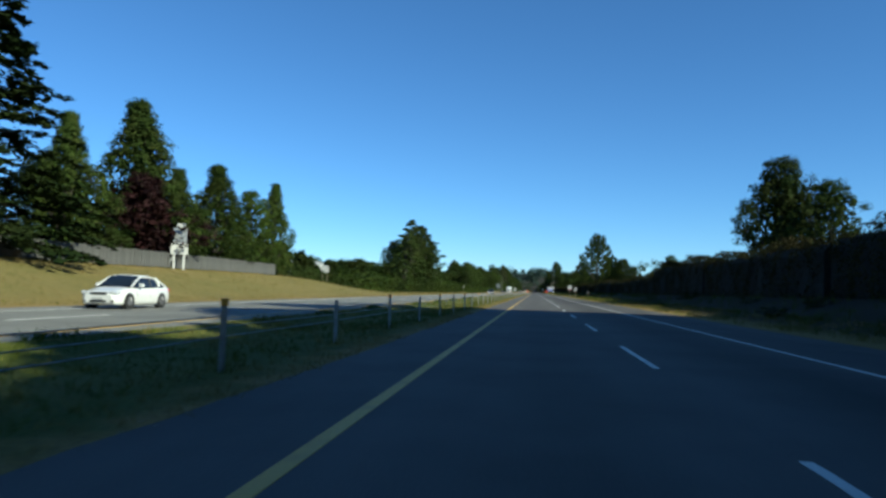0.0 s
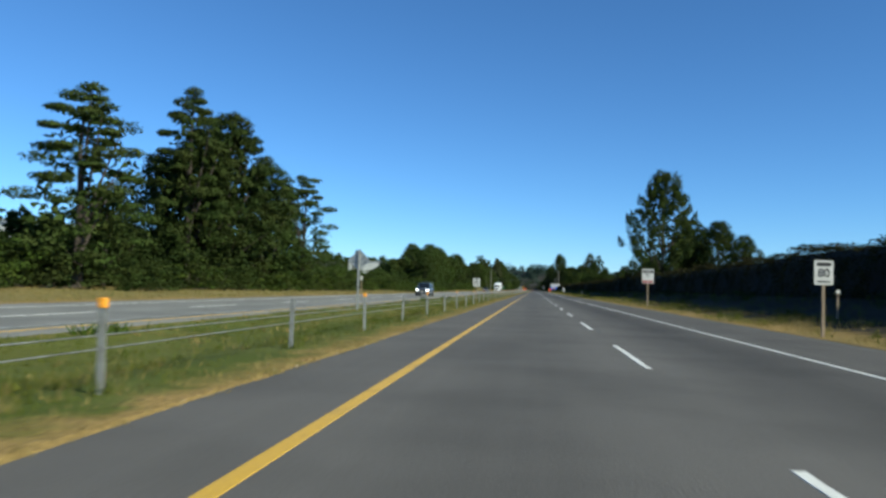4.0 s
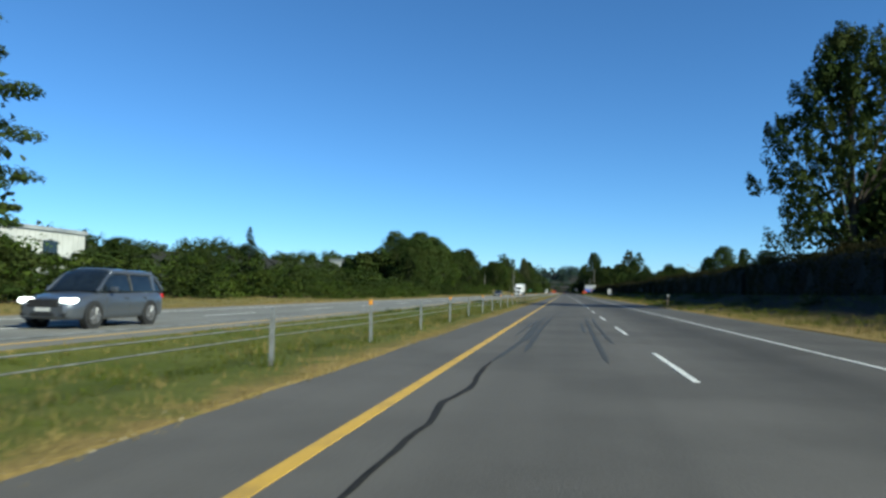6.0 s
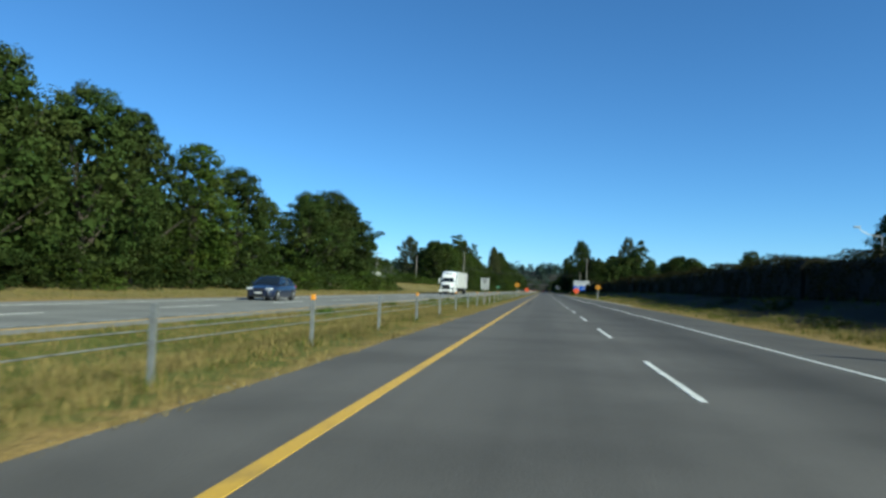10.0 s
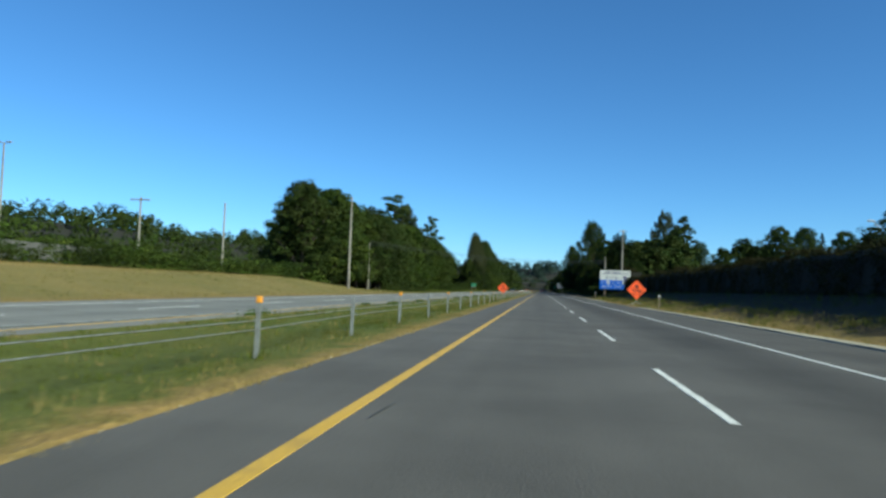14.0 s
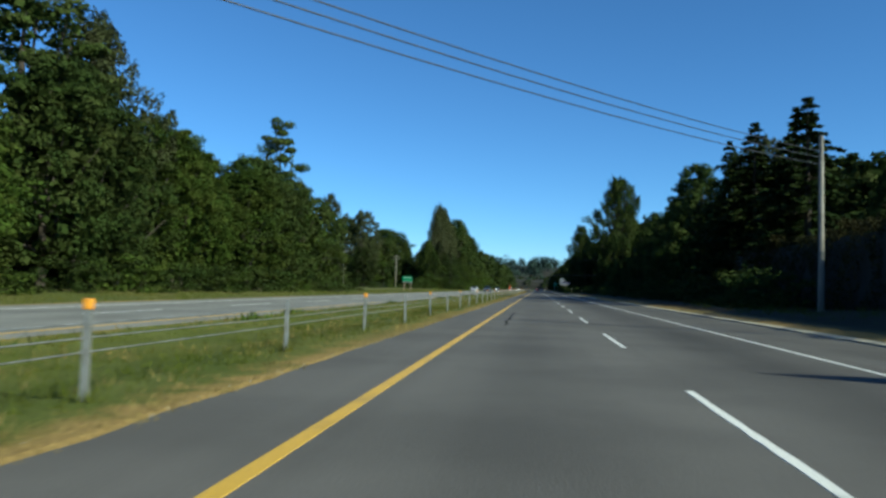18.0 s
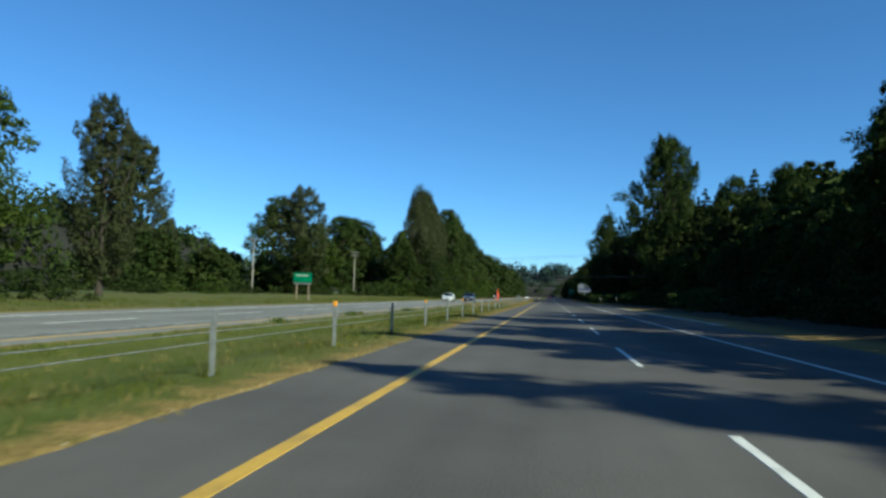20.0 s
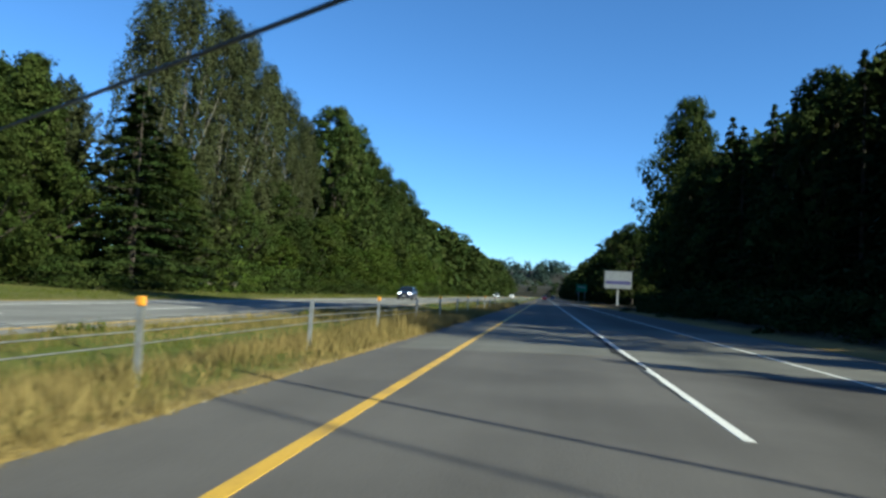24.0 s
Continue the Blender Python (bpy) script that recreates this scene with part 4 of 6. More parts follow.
joined_wood(("shrub_a", "shrub_c"), 14.5, 17, 700, 850, 2.2, 0.8, 1.7, 1.5, "low dark undergrowth at the edge of the wood")

# crowns that rise behind the hedge
for row in (("oak_c", 40.5, 391, 10.4, 0.75), ("fir_c", 42, 397, 8.6, 1.3), ("oak_b", 36, 355, 7.9, 1.1), ("oak_a", 54, 466, 10.5, 1.0)):
    plant(*row)

# ---- the tall clipped hedge on the right ----
def hedge_section(seed, length, height, depth):
    rng = np.random.default_rng(seed)
    hedge = root("hedge", label="tall dense dark hedge beside the motorway, in its own shade", category="hedge", group="hedge along the verge")
    n = int(length * (height + depth) * 70)
    y = rng.uniform(0, length, n)
    s = rng.uniform(0, height + depth * 0.8, n)
    top = height * (1 + 0.07 * np.sin(y * 0.4 + seed) + 0.05 * np.sin(y * 1.1) + 0.04 * np.sin(y * 2.7 + 1))
    front = s < height
    bulge = 0.35 * np.sin(y * 0.7) * np.sin(s * 1.2) + 0.2 * np.sin(y * 2.1 + s)
    x = np.where(front, bulge + rng.normal(0, 0.12, n), s - height)
    z = np.where(front, s / height * top, top + rng.normal(0, 0.05, n))
    x = np.where(front & (z > top * 0.82), x + (z / top - 0.82) * 3.0, x)
    nor = np.where(front[:, None], (-1.0, 0, 0.25), (0, 0, 1.0))
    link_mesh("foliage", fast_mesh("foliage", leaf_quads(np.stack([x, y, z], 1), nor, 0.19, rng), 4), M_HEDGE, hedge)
    # solid near-black core, painted so that gaps in the foliage look shaded
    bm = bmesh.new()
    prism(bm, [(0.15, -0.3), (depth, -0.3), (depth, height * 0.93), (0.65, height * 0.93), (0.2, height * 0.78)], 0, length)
    part("thicket", bm, M_INNER_SHADE, hedge, "near-black core that stands for the shade inside the hedge")
    return hedge

wood(("shrub_a", "shrub_c", "shrub_c"), 13.0, 15.0, 30, 420, 13.0, 0.6, 1.1, 1.6, "dark bushes below the hedge")
wood(("shrub_b", "shrub_c"), 10.6, 12.2, 40, 420, 19.0, 0.4, 0.8, 1.6, "dark bushes below the hedge")
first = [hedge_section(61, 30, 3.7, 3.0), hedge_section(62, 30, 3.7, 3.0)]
# the last two sections are added, and raised, to shade the verge
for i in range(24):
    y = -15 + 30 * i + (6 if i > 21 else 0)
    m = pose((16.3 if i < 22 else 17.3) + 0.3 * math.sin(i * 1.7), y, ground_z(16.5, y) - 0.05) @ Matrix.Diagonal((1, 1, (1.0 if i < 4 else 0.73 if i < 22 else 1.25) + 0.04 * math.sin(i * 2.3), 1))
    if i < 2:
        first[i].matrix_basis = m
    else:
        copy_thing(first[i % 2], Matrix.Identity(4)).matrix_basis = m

# ---- far woods and hills ----
def ridge(name, path, width, height, n, size, leaf, label, seed):
    """A far wooded ridge: many rounded tree crowns of leaf clumps, heaped over a line of the ground."""
    rng = np.random.default_rng(seed)
    path = np.array(path, float)
    k = n // 70
    t = rng.uniform(0, len(path) - 1, k)
    i = np.minimum(t.astype(int), len(path) - 2)
    f = (t - i)[:, None]
    v = rng.uniform(-0.97, 0.97, k)
    along = np.stack([path[i + 1][:, 1] - path[i][:, 1], path[i][:, 0] - path[i + 1][:, 0], np.zeros(k)], 1)
    along /= np.linalg.norm(along, axis=1, keepdims=True)
    tops = path[i] * (1 - f) + path[i + 1] * f + along * (v * width)[:, None]
    r = size * rng.uniform(1.6, 3.4, k)
    tops[:, 2] += height * np.sqrt(1 - v * v) * rng.uniform(0.84, 1.0, k) * (1 + 0.10 * np.sin(t * 7 + seed)) - r
    d = rng.normal(0, 1, (k, 70, 3))
    d /= np.linalg.norm(d, axis=2, keepdims=True)
    d[:, :, 2] = np.abs(d[:, :, 2]) * 1.5 - 0.5
    p = (tops[:, None, :] + d * r[:, None, None] * rng.uniform(0.75, 1.05, (k, 70, 1)) * np.array((1, 1, rng.uniform(1.0, 1.5)))).reshape(-1, 3)
    nor = d.reshape(-1, 3)
    # hull below the crowns, coloured near black as the wood's inner shade
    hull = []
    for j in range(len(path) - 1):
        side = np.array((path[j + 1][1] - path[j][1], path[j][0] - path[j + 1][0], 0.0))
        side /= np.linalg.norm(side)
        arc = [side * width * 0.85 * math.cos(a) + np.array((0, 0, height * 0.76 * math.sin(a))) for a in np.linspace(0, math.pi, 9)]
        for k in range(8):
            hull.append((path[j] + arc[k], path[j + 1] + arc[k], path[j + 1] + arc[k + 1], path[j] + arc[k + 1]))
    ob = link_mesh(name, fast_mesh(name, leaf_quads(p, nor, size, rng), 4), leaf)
    link_mesh("thicket", fast_mesh("thicket", np.array(hull), 4), M_INNER_SHADE, ob, "near-black hull that stands for the shade inside the wood")
    return tagged(ob, label=label, category="woods", kind="stuff")

ridge("far_wood", [(-330, 420, 0), (-260, 560, 0), (-215, 700, 0), (-190, 860, 0), (-150, 1000, 0)], 35, 30, 60000, 1.7, M_LEAF, "dark wooded ridge beyond the fields", 71)
ridge("far_wood", [(-260, 60, 0), (-190, 180, 0), (-150, 300, 0), (-130, 420, 0)], 25, 12, 28000, 1.3, M_LEAF, "low far wood behind the roadside bushes", 72)
# the hill's haze is only the blue tint of its leaf colour
ridge("far_hill", [(-900, 2300, 0), (-300, 2500, 0), (300, 2600, 0), (1100, 2400, 0)], 220, 78, 60000, 6.5, M_HAZE_NEEDLE, "wooded hill at the end of the road, haze put into its bluish colour", 73)
ridge("far_wood", [(-60, 1900, 0), (80, 1900, 0)], 30, 22, 3000, 4.0, M_NEEDLE, "dark far trees where the road vanishes", 74)

# ---- grass ----
def tufts(name, x0, x1, y0, y1, n, height, material, label, seed, lean=0.35, power=1.0, patchy=0.6):
    """Blades of grass, one thin triangle each, in tufts."""
    rng = np.random.default_rng(seed)
    m = n // 6
    u = rng.random(m * 2) ** power
    cx, cy = x0 + (x1 - x0) * u, rng.uniform(y0, y1, m * 2)
    thick = np.array([noise.noise((a * 0.45, b * 0.22, seed)) + 0.5 * noise.noise((a * 1.3, b * 0.9, seed)) for a, b in zip(cx, cy)])
    keep = np.argsort(-(thick * patchy + rng.normal(0, 0.25, m * 2)))[:m]
    cx, cy = cx[keep], cy[keep]
    x = np.repeat(cx, 6) + rng.normal(0, 0.07, m * 6)
    y = np.repeat(cy, 6) + rng.normal(0, 0.07, m * 6)
    z = np.repeat([ground_z(a, b) for a, b in zip(cx, cy)], 6) - 0.03
    k = len(x)
    h = height * rng.uniform(0.5, 1.3, k) * np.repeat(rng.uniform(0.6, 1.3, m), 6)
    a = rng.uniform(0, 6.28, k)
    w = 0.006 + 0.013 * h
    base = np.stack([x, y, z], 1)
    side = np.stack([np.cos(a) * w, np.sin(a) * w, np.zeros(k)], 1)
    tip = base + np.stack([rng.normal(0, lean, k) * h, rng.normal(0, lean, k) * h, h], 1)
    ob = link_mesh(name, fast_mesh(name, np.stack([base - side, base + side, tip], 1), 3), material)
    return tagged(ob, label=label, category="grass", kind="stuff")

tufts("median_grass", -9.5, -4.2, -10, 960, 380000, 0.13, M_GRASS, "uneven green grass in the median", 81)
tufts("median_straw", -9.6, -4.0, -10, 960, 110000, 0.15, M_DRY, "dry stalks among the green grass of the median", 87, patchy=1.2)
tufts("dry_edge_grass", -3.34, -4.2, -10, 960, 150000, 0.085, M_DRY, "straw-dry grass along the pavement edge", 82, power=1.25)
tufts("verge_grass", 8.8, 12.0, 0, 640, 100000, 0.18, M_DRY, "tall dry grass on the verge below the hedge", 83, patchy=1.3)
tufts("bank_grass", -38, -20.6, 20, 625, 190000, 0.17, M_DRY, "mown straw-coloured grass beyond the oncoming lanes", 84)
tufts("bank_green", -36, -20.8, 20, 625, 50000, 0.16, M_GRASS, "green patches among the dry grass of the bank", 96, patchy=1.8)
tufts("bank_weeds", -30, -20.8, 610, 1000, 60000, 0.22, M_GRASS, "rough green grass between the oncoming lanes and the wood", 89)
tufts("tall_dry_grass", -5.3, -3.42, 806, 960, 92000, 0.28, M_DRY, "tall straw-coloured grass round the barrier posts", 85)
tufts("tall_dry_grass", -9.6, -7.8, 798, 905, 27000, 0.24, M_DRY, "tall golden grass along the far side of the median", 88)
tufts("verge_weeds", 8.9, 12.0, 0, 640, 60000, 0.26, M_GRASS, "green weeds in patches on the dry verge", 94, patchy=1.6)
tufts("weed_clump", 11.0, 16.0, 0, 700, 36000, 0.32, M_GRASS, "rank weeds at the foot of the hedge", 86)

def post_tufts(seed):
    """Uncut grass left standing at the foot of every barrier post."""
    rng = np.random.default_rng(seed)
    n = 26
    ys = np.repeat([2.8 + 5.81 * k + 0.9 * (1 - smooth(70, 150, 2.8 + 5.81 * k)) for k in range(-2, 165)], n)
    k = len(ys)
    base = np.stack([rng.normal(-4.35, 0.10, k), ys + rng.normal(0, 0.10, k), np.full(k, -0.02)], 1)
    a, h = rng.uniform(0, 6.28, k), rng.uniform(0.10, 0.32, k)
    side = np.stack([np.cos(a), np.sin(a), np.zeros(k)], 1) * 0.012
    tip = base + np.stack([rng.normal(0, 0.3, k) * h, rng.normal(0, 0.3, k) * h, h], 1)
    ob = link_mesh("post_grass", fast_mesh("post_grass", np.stack([base - side, base + side, tip], 1), 3), M_GRASS)
    tagged(ob, label="uncut grass tufts at the feet of the posts", category="grass", kind="stuff")

post_tufts(91)

def weed_patches(seed):
    """Dark broad-leaved weeds in patches along the edge of the oncoming shoulder."""
    rng = np.random.default_rng(seed)
    tris = []
    for y in np.arange(4, 960, 7.3):
        if rng.random() < 0.45:
            continue
        n, cx, cy, reach = int(rng.uniform(40, 130)), rng.normal(-9.35, 0.25), y + rng.uniform(-3, 3), rng.uniform(0.25, 0.8)
        base = np.stack([cx + rng.normal(0, 0.16, n), cy + rng.normal(0, reach, n), np.full(n, 0.0)], 1)
        a, h = rng.uniform(0, 6.28, n), rng.uniform(0.06, 0.30, n)
        side = np.stack([np.cos(a), np.sin(a), np.zeros(n)], 1) * 0.035
        tris.append(np.stack([base - side, base + side, base + np.stack([rng.normal(0, 0.4, n) * h, rng.normal(0, 0.4, n) * h, h], 1)], 1))
    ob = link_mesh("median_weeds", fast_mesh("median_weeds", np.concatenate(tris), 3), M_LEAF_PALE)
    tagged(ob, label="dark low weeds in patches beside the oncoming shoulder", category="weeds", kind="stuff")

weed_patches(97)
tufts("dry_median_grass", -9.4, -4.0, 318, 408, 110000, 0.15, M_DRY, "sun-dried grass over a stretch of the median", 93)
tufts("tall_pale_grass", -5.0, -3.8, 877, 888, 2600, 0.5, M_DRY, "tall bleached grass round the last posts", 92, lean=0.2)

def pebbles(seed):
    """Loose pale stones along the ragged edge of the pavement."""
    rng = np.random.default_rng(seed)
    n = 3200
    x = np.where(rng.random(n) < 0.7, LEFT_EDGE - np.abs(rng.normal(0, 0.12, n)) + 0.06, RIGHT_EDGE + np.abs(rng.normal(0, 0.2, n)) - 0.05)
    c = np.stack([x, rng.uniform(0, 900, n), np.full(n, 0.012)], 1)
    r = rng.uniform(0.005, 0.017, (n, 1))
    top, feet = c + np.array((0, 0, 1.0)) * r, []
    for k in range(4):
        a = rng.uniform(-0.3, 0.3, n) + k * 1.571
        feet.append(c + np.stack([np.cos(a), np.sin(a), np.full(n, -0.4)], 1) * r * rng.uniform(0.7, 1.3, (n, 1)))
    tris = np.concatenate([np.stack([feet[k], feet[(k + 1) % 4], top], 1) for k in range(4)])
    ob = link_mesh("pebbles", fast_mesh("pebbles", tris, 3), M_CONCRETE)
    tagged(ob, label="loose pale stones along the pavement edges", category="gravel", kind="stuff")

pebbles(95)

# ---- cable barrier in the median ----
def barrier_post_mesh():
    bm = bmesh.new()
    prism(bm, [(-0.032, -0.026), (0.032, -0.026), (0.032, -0.016), (-0.02, -0.016), (-0.02, 0.016), (0.032, 0.016), (0.032, 0.026), (-0.032, 0.026)], -0.3, 0.90, axis="z")
    mesh = bpy.data.meshes.new("post")
    bm.to_mesh(mesh)
    bm.free()
    mesh.materials.append(M_STEEL)
    return mesh

def clip_mesh():
    bm = bmesh.new()
    box(bm, -0.050, -0.030, -0.022, 0.022, -0.022, 0.022, 0.004)
    rod(bm, (-0.062, 0, 0), (-0.03, 0, 0), 0.010, sides=6)
    mesh = bpy.data.meshes.new("cable_clip")
    bm.to_mesh(mesh)
    bm.free()
    mesh.materials.append(M_STEEL)
    return mesh

def cap_mesh():
    bm = bmesh.new()
    box(bm, -0.042, 0.042, -0.036, 0.036, 0.88, 0.985, 0.012)
    mesh = bpy.data.meshes.new("reflector_cap")
    bm.to_mesh(mesh)
    bm.free()
    mesh.materials.append(M_ORANGE_CAP)
    return mesh

POST_X, POST_STEP, POST_FIRST = -4.35, 5.81, 2.8
CABLES = (0.46, 0.60, 0.74)

def post_y(k):
    y = POST_FIRST + POST_STEP * k
    return y + 0.9 * (1 - smooth(70, 150, y))

barrier = root("cable_barrier", label="galvanised steel cable barrier with amber-capped posts in the grass", category="barrier")
post_mesh, clip, cap = barrier_post_mesh(), clip_mesh(), cap_mesh()
lean_rng = random.Random(9)
for k in range(-2, 185):
    y = post_y(k)
    post = new("post", post_mesh)
    post.parent = barrier
    post.matrix_basis = pose(POST_X + lean_rng.uniform(-0.03, 0.03), y, ground_z(POST_X, y), lean_rng.uniform(-1.2, 1.2), lean_rng.uniform(-1.2, 1.2), lean_rng.uniform(-4, 4))
    if k % 2:
        c = new("reflector_cap", cap)
        c.parent = post
        tagged(c, label="amber reflective cap")
    for z in CABLES:
        c = new("cable_clip", clip)
        c.parent = post
        c.location = (0, 0, z)
for z in CABLES:
    bm = bmesh.new()
    ys = [post_y(k) for k in range(-2, 185)]
    tube(bm, [Vector((POST_X - 0.058, a, ground_z(POST_X, a) + z)) for a in ys], 0.0085)
    part("cable", bm, M_CABLE, barrier)

# ---- tar seals and tyre marks ----
def streak(name, points, width, material, label, category, z=0.006):
    """A flat dark band along a wavering line on the asphalt."""
    bm = bmesh.new()
    pts = []
    for (x0, y0), (x1, y1) in zip(points, points[1:]):
        n = max(2, int(abs(y1 - y0) / 0.35))
        pts += [(x0 + (x1 - x0) * i / n, y0 + (y1 - y0) * i / n) for i in range(n)]
    pts.append(points[-1])
    rows = []
    for i, (x, y) in enumerate(pts):
        wob = 0.06 * noise.noise((x, y * 0.9, 1)) if material is M_TAR else 0.03 * noise.noise((x, y, 1))
        w = width * (1 + 0.5 * noise.noise((y * 1.3, x, 4))) * min(1.0, 0.25 + i / 6, 0.25 + (len(pts) - 1 - i) / 6)
        rows.append((bm.verts.new((x + wob - w / 2, y, z)), bm.verts.new((x + wob, y, z + 0.002)), bm.verts.new((x + wob + w / 2, y, z))))
    for r, s in zip(rows, rows[1:]):
        bm.faces.new((r[0], r[1], s[1], s[0]))
        bm.faces.new((r[1], r[2], s[2], s[1]))
    tagged(part(name, bm, material, None), label=label, category=category, kind="structure")

streak("tar_seal", [(-1.18, 414.5), (-1.30, 417), (-1.2, 419.3), (-1.28, 423.4), (-1.2, 431), (-1.12, 432.6), (-1.36, 434.3), (-1.26, 436.5), (-1.36, 439), (-1.22, 443), (-1.3, 450)], 0.085, M_TAR, "wandering black tar seal over a crack", "tar seal")
streak("tar_seal", [(-1.08, 664.5), (-1.02, 666.2), (-1.14, 668.2), (-1.08, 670.2), (-1.14, 673.5), (-1.1, 678)], 0.09, M_TAR, "short black tar seal over a crack", "tar seal")
streak("tar_seal", [(-1.25, 216.5), (-1.23, 218.8), (-1.16, 219.5), (-1.26, 220.9), (-1.12, 222), (-1.2, 223.6), (-1.22, 225.8)], 0.075, M_TAR, "black tar seal over a crack", "tar seal")
for pts, w in (([(-1.2, 225.5), (-1.0, 231), (-1.02, 237.8), (-1.18, 246)], 0.2), ([(-0.9, 231), (-0.88, 236.6), (-0.93, 242), (-0.94, 249.5)], 0.2), ([(-0.75, 228), (-0.73, 236.5), (-0.67, 242), (-0.56, 250.2)], 0.2),
               ([(-1.3, 233), (-1.24, 239), (-1.37, 244)], 0.12), ([(0.78, 226), (0.86, 237), (0.94, 242.7), (1.01, 249.2)], 0.2), ([(1.15, 231), (1.18, 237), (1.21, 242.8), (1.38, 249.4)], 0.18), ([(0.63, 235.5), (0.65, 239), (0.68, 243.6)], 0.16),
               ([(0.52, 237.3), (0.50, 237.9)], 0.2), ([(0.24, 240.9), (0.22, 241.6)], 0.3), ([(0.08, 239.2), (0.12, 239.7)], 0.3),
               ([(2.15, 253.5), (2.32, 256), (2.36, 259)], 0.12), ([(-1.2, 328.5), (-1.16, 330.5), (-1.28, 334.8)], 0.2), ([(-0.9, 617), (-0.86, 621), (-0.95, 628)], 0.14), ([(-0.9, 806), (-0.82, 812), (-0.95, 820)], 0.12),
               ([(1.95, 163), (2.0, 165)], 0.2), ([(1.92, 327.2), (1.80, 328.5)], 0.4), ([(1.9, 797.5), (2.0, 799.3)], 0.3), ([(1.75, 870.5), (1.72, 876)], 0.14), ([(-1.55, 504), (-1.5, 505)], 0.18), ([(3.22, 579.7), (3.30, 580.6), (3.26, 581.7)], 0.62)):
    streak("tyre_mark", pts, w * 0.6, M_SKID, "dark rubber tyre mark on the lane", "tyre mark")
# a paler resurfaced band across the lanes near the end
bm = bmesh.new()
prism(bm, [(LEFT_EDGE + 0.3, 876.3), (1.6, 877.4), (1.6, 894.0), (LEFT_EDGE + 0.25, 893.0)], 0.0005, 0.004, axis="z")
tagged(part("asphalt_patch", bm, M_ASPHALT_PATCH, None), label="paler patch of newer asphalt across the inner lane", category="road patch", kind="structure")
bm = bmesh.new()
prism(bm, [(1.92, 875.2), (8.2, 872.8), (8.2, 893.0), (1.92, 894.0)], 0.0005, 0.004, axis="z")
streak("tar_seal", [(1.66, 888), (1.70, 882), (1.62, 879), (1.72, 876.5), (1.80, 874.5)], 0.16, M_TAR, "black tar seam along the edge of the patch", "tar seal")
streak("tar_seal", [(2.2, 874.95), (4.2, 873.9), (7.9, 872.7)], 0.2, M_TAR, "black tar seam along the front of the patch", "tar seal")
tagged(part("asphalt_patch", bm, M_ASPHALT_PATCH, None), label="paler patch of newer asphalt across the outer lane", category="road patch", kind="structure")

# ---- signs ----
def post_part(parent, x, y, z0, z1, w, material, name="post", round_post=False):
    bm = bmesh.new()
    if round_post:
        rod(bm, (x, y, z0), (x, y, z1), w / 2, sides=10)
    else:
        box(bm, x - w / 2, x + w / 2, y - w / 2, y + w / 2, z0, z1, 0.006)
    return part(name, bm, material, parent)

def plate(parent, x, z, w, h, material, y=0.0, name="panel", round_by=0.03, thick=0.006, label=""):
    """A flat plate with rounded corners, facing -y."""
    outline = []
    for cx, cz, a0 in ((w / 2 - round_by, h / 2 - round_by, 0), (-w / 2 + round_by, h / 2 - round_by, 90), (-w / 2 + round_by, -h / 2 + round_by, 180), (w / 2 - round_by, -h / 2 + round_by, 270)):
        outline += [(x + cx + round_by * math.cos(radians(a0 + k * 30)), z + cz + round_by * math.sin(radians(a0 + k * 30))) for k in range(4)]
    bm = bmesh.new()
    prism(bm, outline, y - thick, y)
    return part(name, bm, material, parent, label)

def diamond(parent, x, z, half, material, y=0.0, name="panel", round_by=0.04, thick=0.006, label=""):
    c = half - round_by * 1.41
    outline = []
    for a0 in (0, 90, 180, 270):
        cx, cz = c * math.cos(radians(a0)), c * math.sin(radians(a0))
        outline += [(x + cx + round_by * math.cos(radians(a0 - 45 + k * 30)), z + cz + round_by * math.sin(radians(a0 - 45 + k * 30))) for k in range(4)]
    bm = bmesh.new()
    prism(bm, outline, y - thick, y)
    return part(name, bm, material, parent, label)

def bars(parent, x, z, w, h, n, material, y=-0.012, name="lettering"):
    """Plain bars where the writing cannot be read."""
    bm = bmesh.new()
    gap = w / n
    for i in range(n):
        box(bm, x - w / 2 + gap * (i + 0.12), x - w / 2 + gap * (i + 0.88), y - 0.002, y + 0.002, z - h / 2, z + h / 2)
    return part(name, bm, material, parent)

def standing(name, x, y, label, category="road sign"):
    return root(name, pose(x, y, ground_z(x, y)), label=label, category=category)

# speed limit sign on the verge
s = standing("speed_sign", 8.87, 165.1, "white 80 speed limit sign on a wooden post")
post_part(s, 0, 0.05, -0.3, 2.35, 0.085, M_POST_WOOD)
plate(s, 0, 2.0, 0.56, 0.76, M_SIGN_WHITE)
plate(s, 0, 2.26, 0.44, 0.12, M_SIGN_BLACK, -0.009, "symbol", 0.05, 0.003)
lettering(s, "80", 0.36, 0, -0.010, 1.98, M_SIGN_BLACK)
bars(s, 0, 1.72, 0.40, 0.05, 5, M_SIGN_BLACK)
s = standing("speed_sign", -5.6, 213.6, "white 80 speed limit sign on a wooden post in the median")
post_part(s, 0, 0.05, -0.3, 2.25, 0.085, M_POST_WOOD)
plate(s, 0, 1.86, 0.66, 0.80, M_SIGN_WHITE)
plate(s, 0, 2.14, 0.26, 0.12, M_SIGN_BLACK, -0.009, "symbol", 0.05, 0.003)
lettering(s, "80", 0.36, 0, -0.010, 1.86, M_SIGN_BLACK)
bars(s, 0, 1.58, 0.40, 0.05, 5, M_SIGN_BLACK)
s = standing("speed_sign", -4.88, 416.7, "white maximum 80 km/h sign on a weathered wooden post")
post_part(s, 0.05, 0.05, -0.3, 2.1, 0.10, M_POST_WOOD)
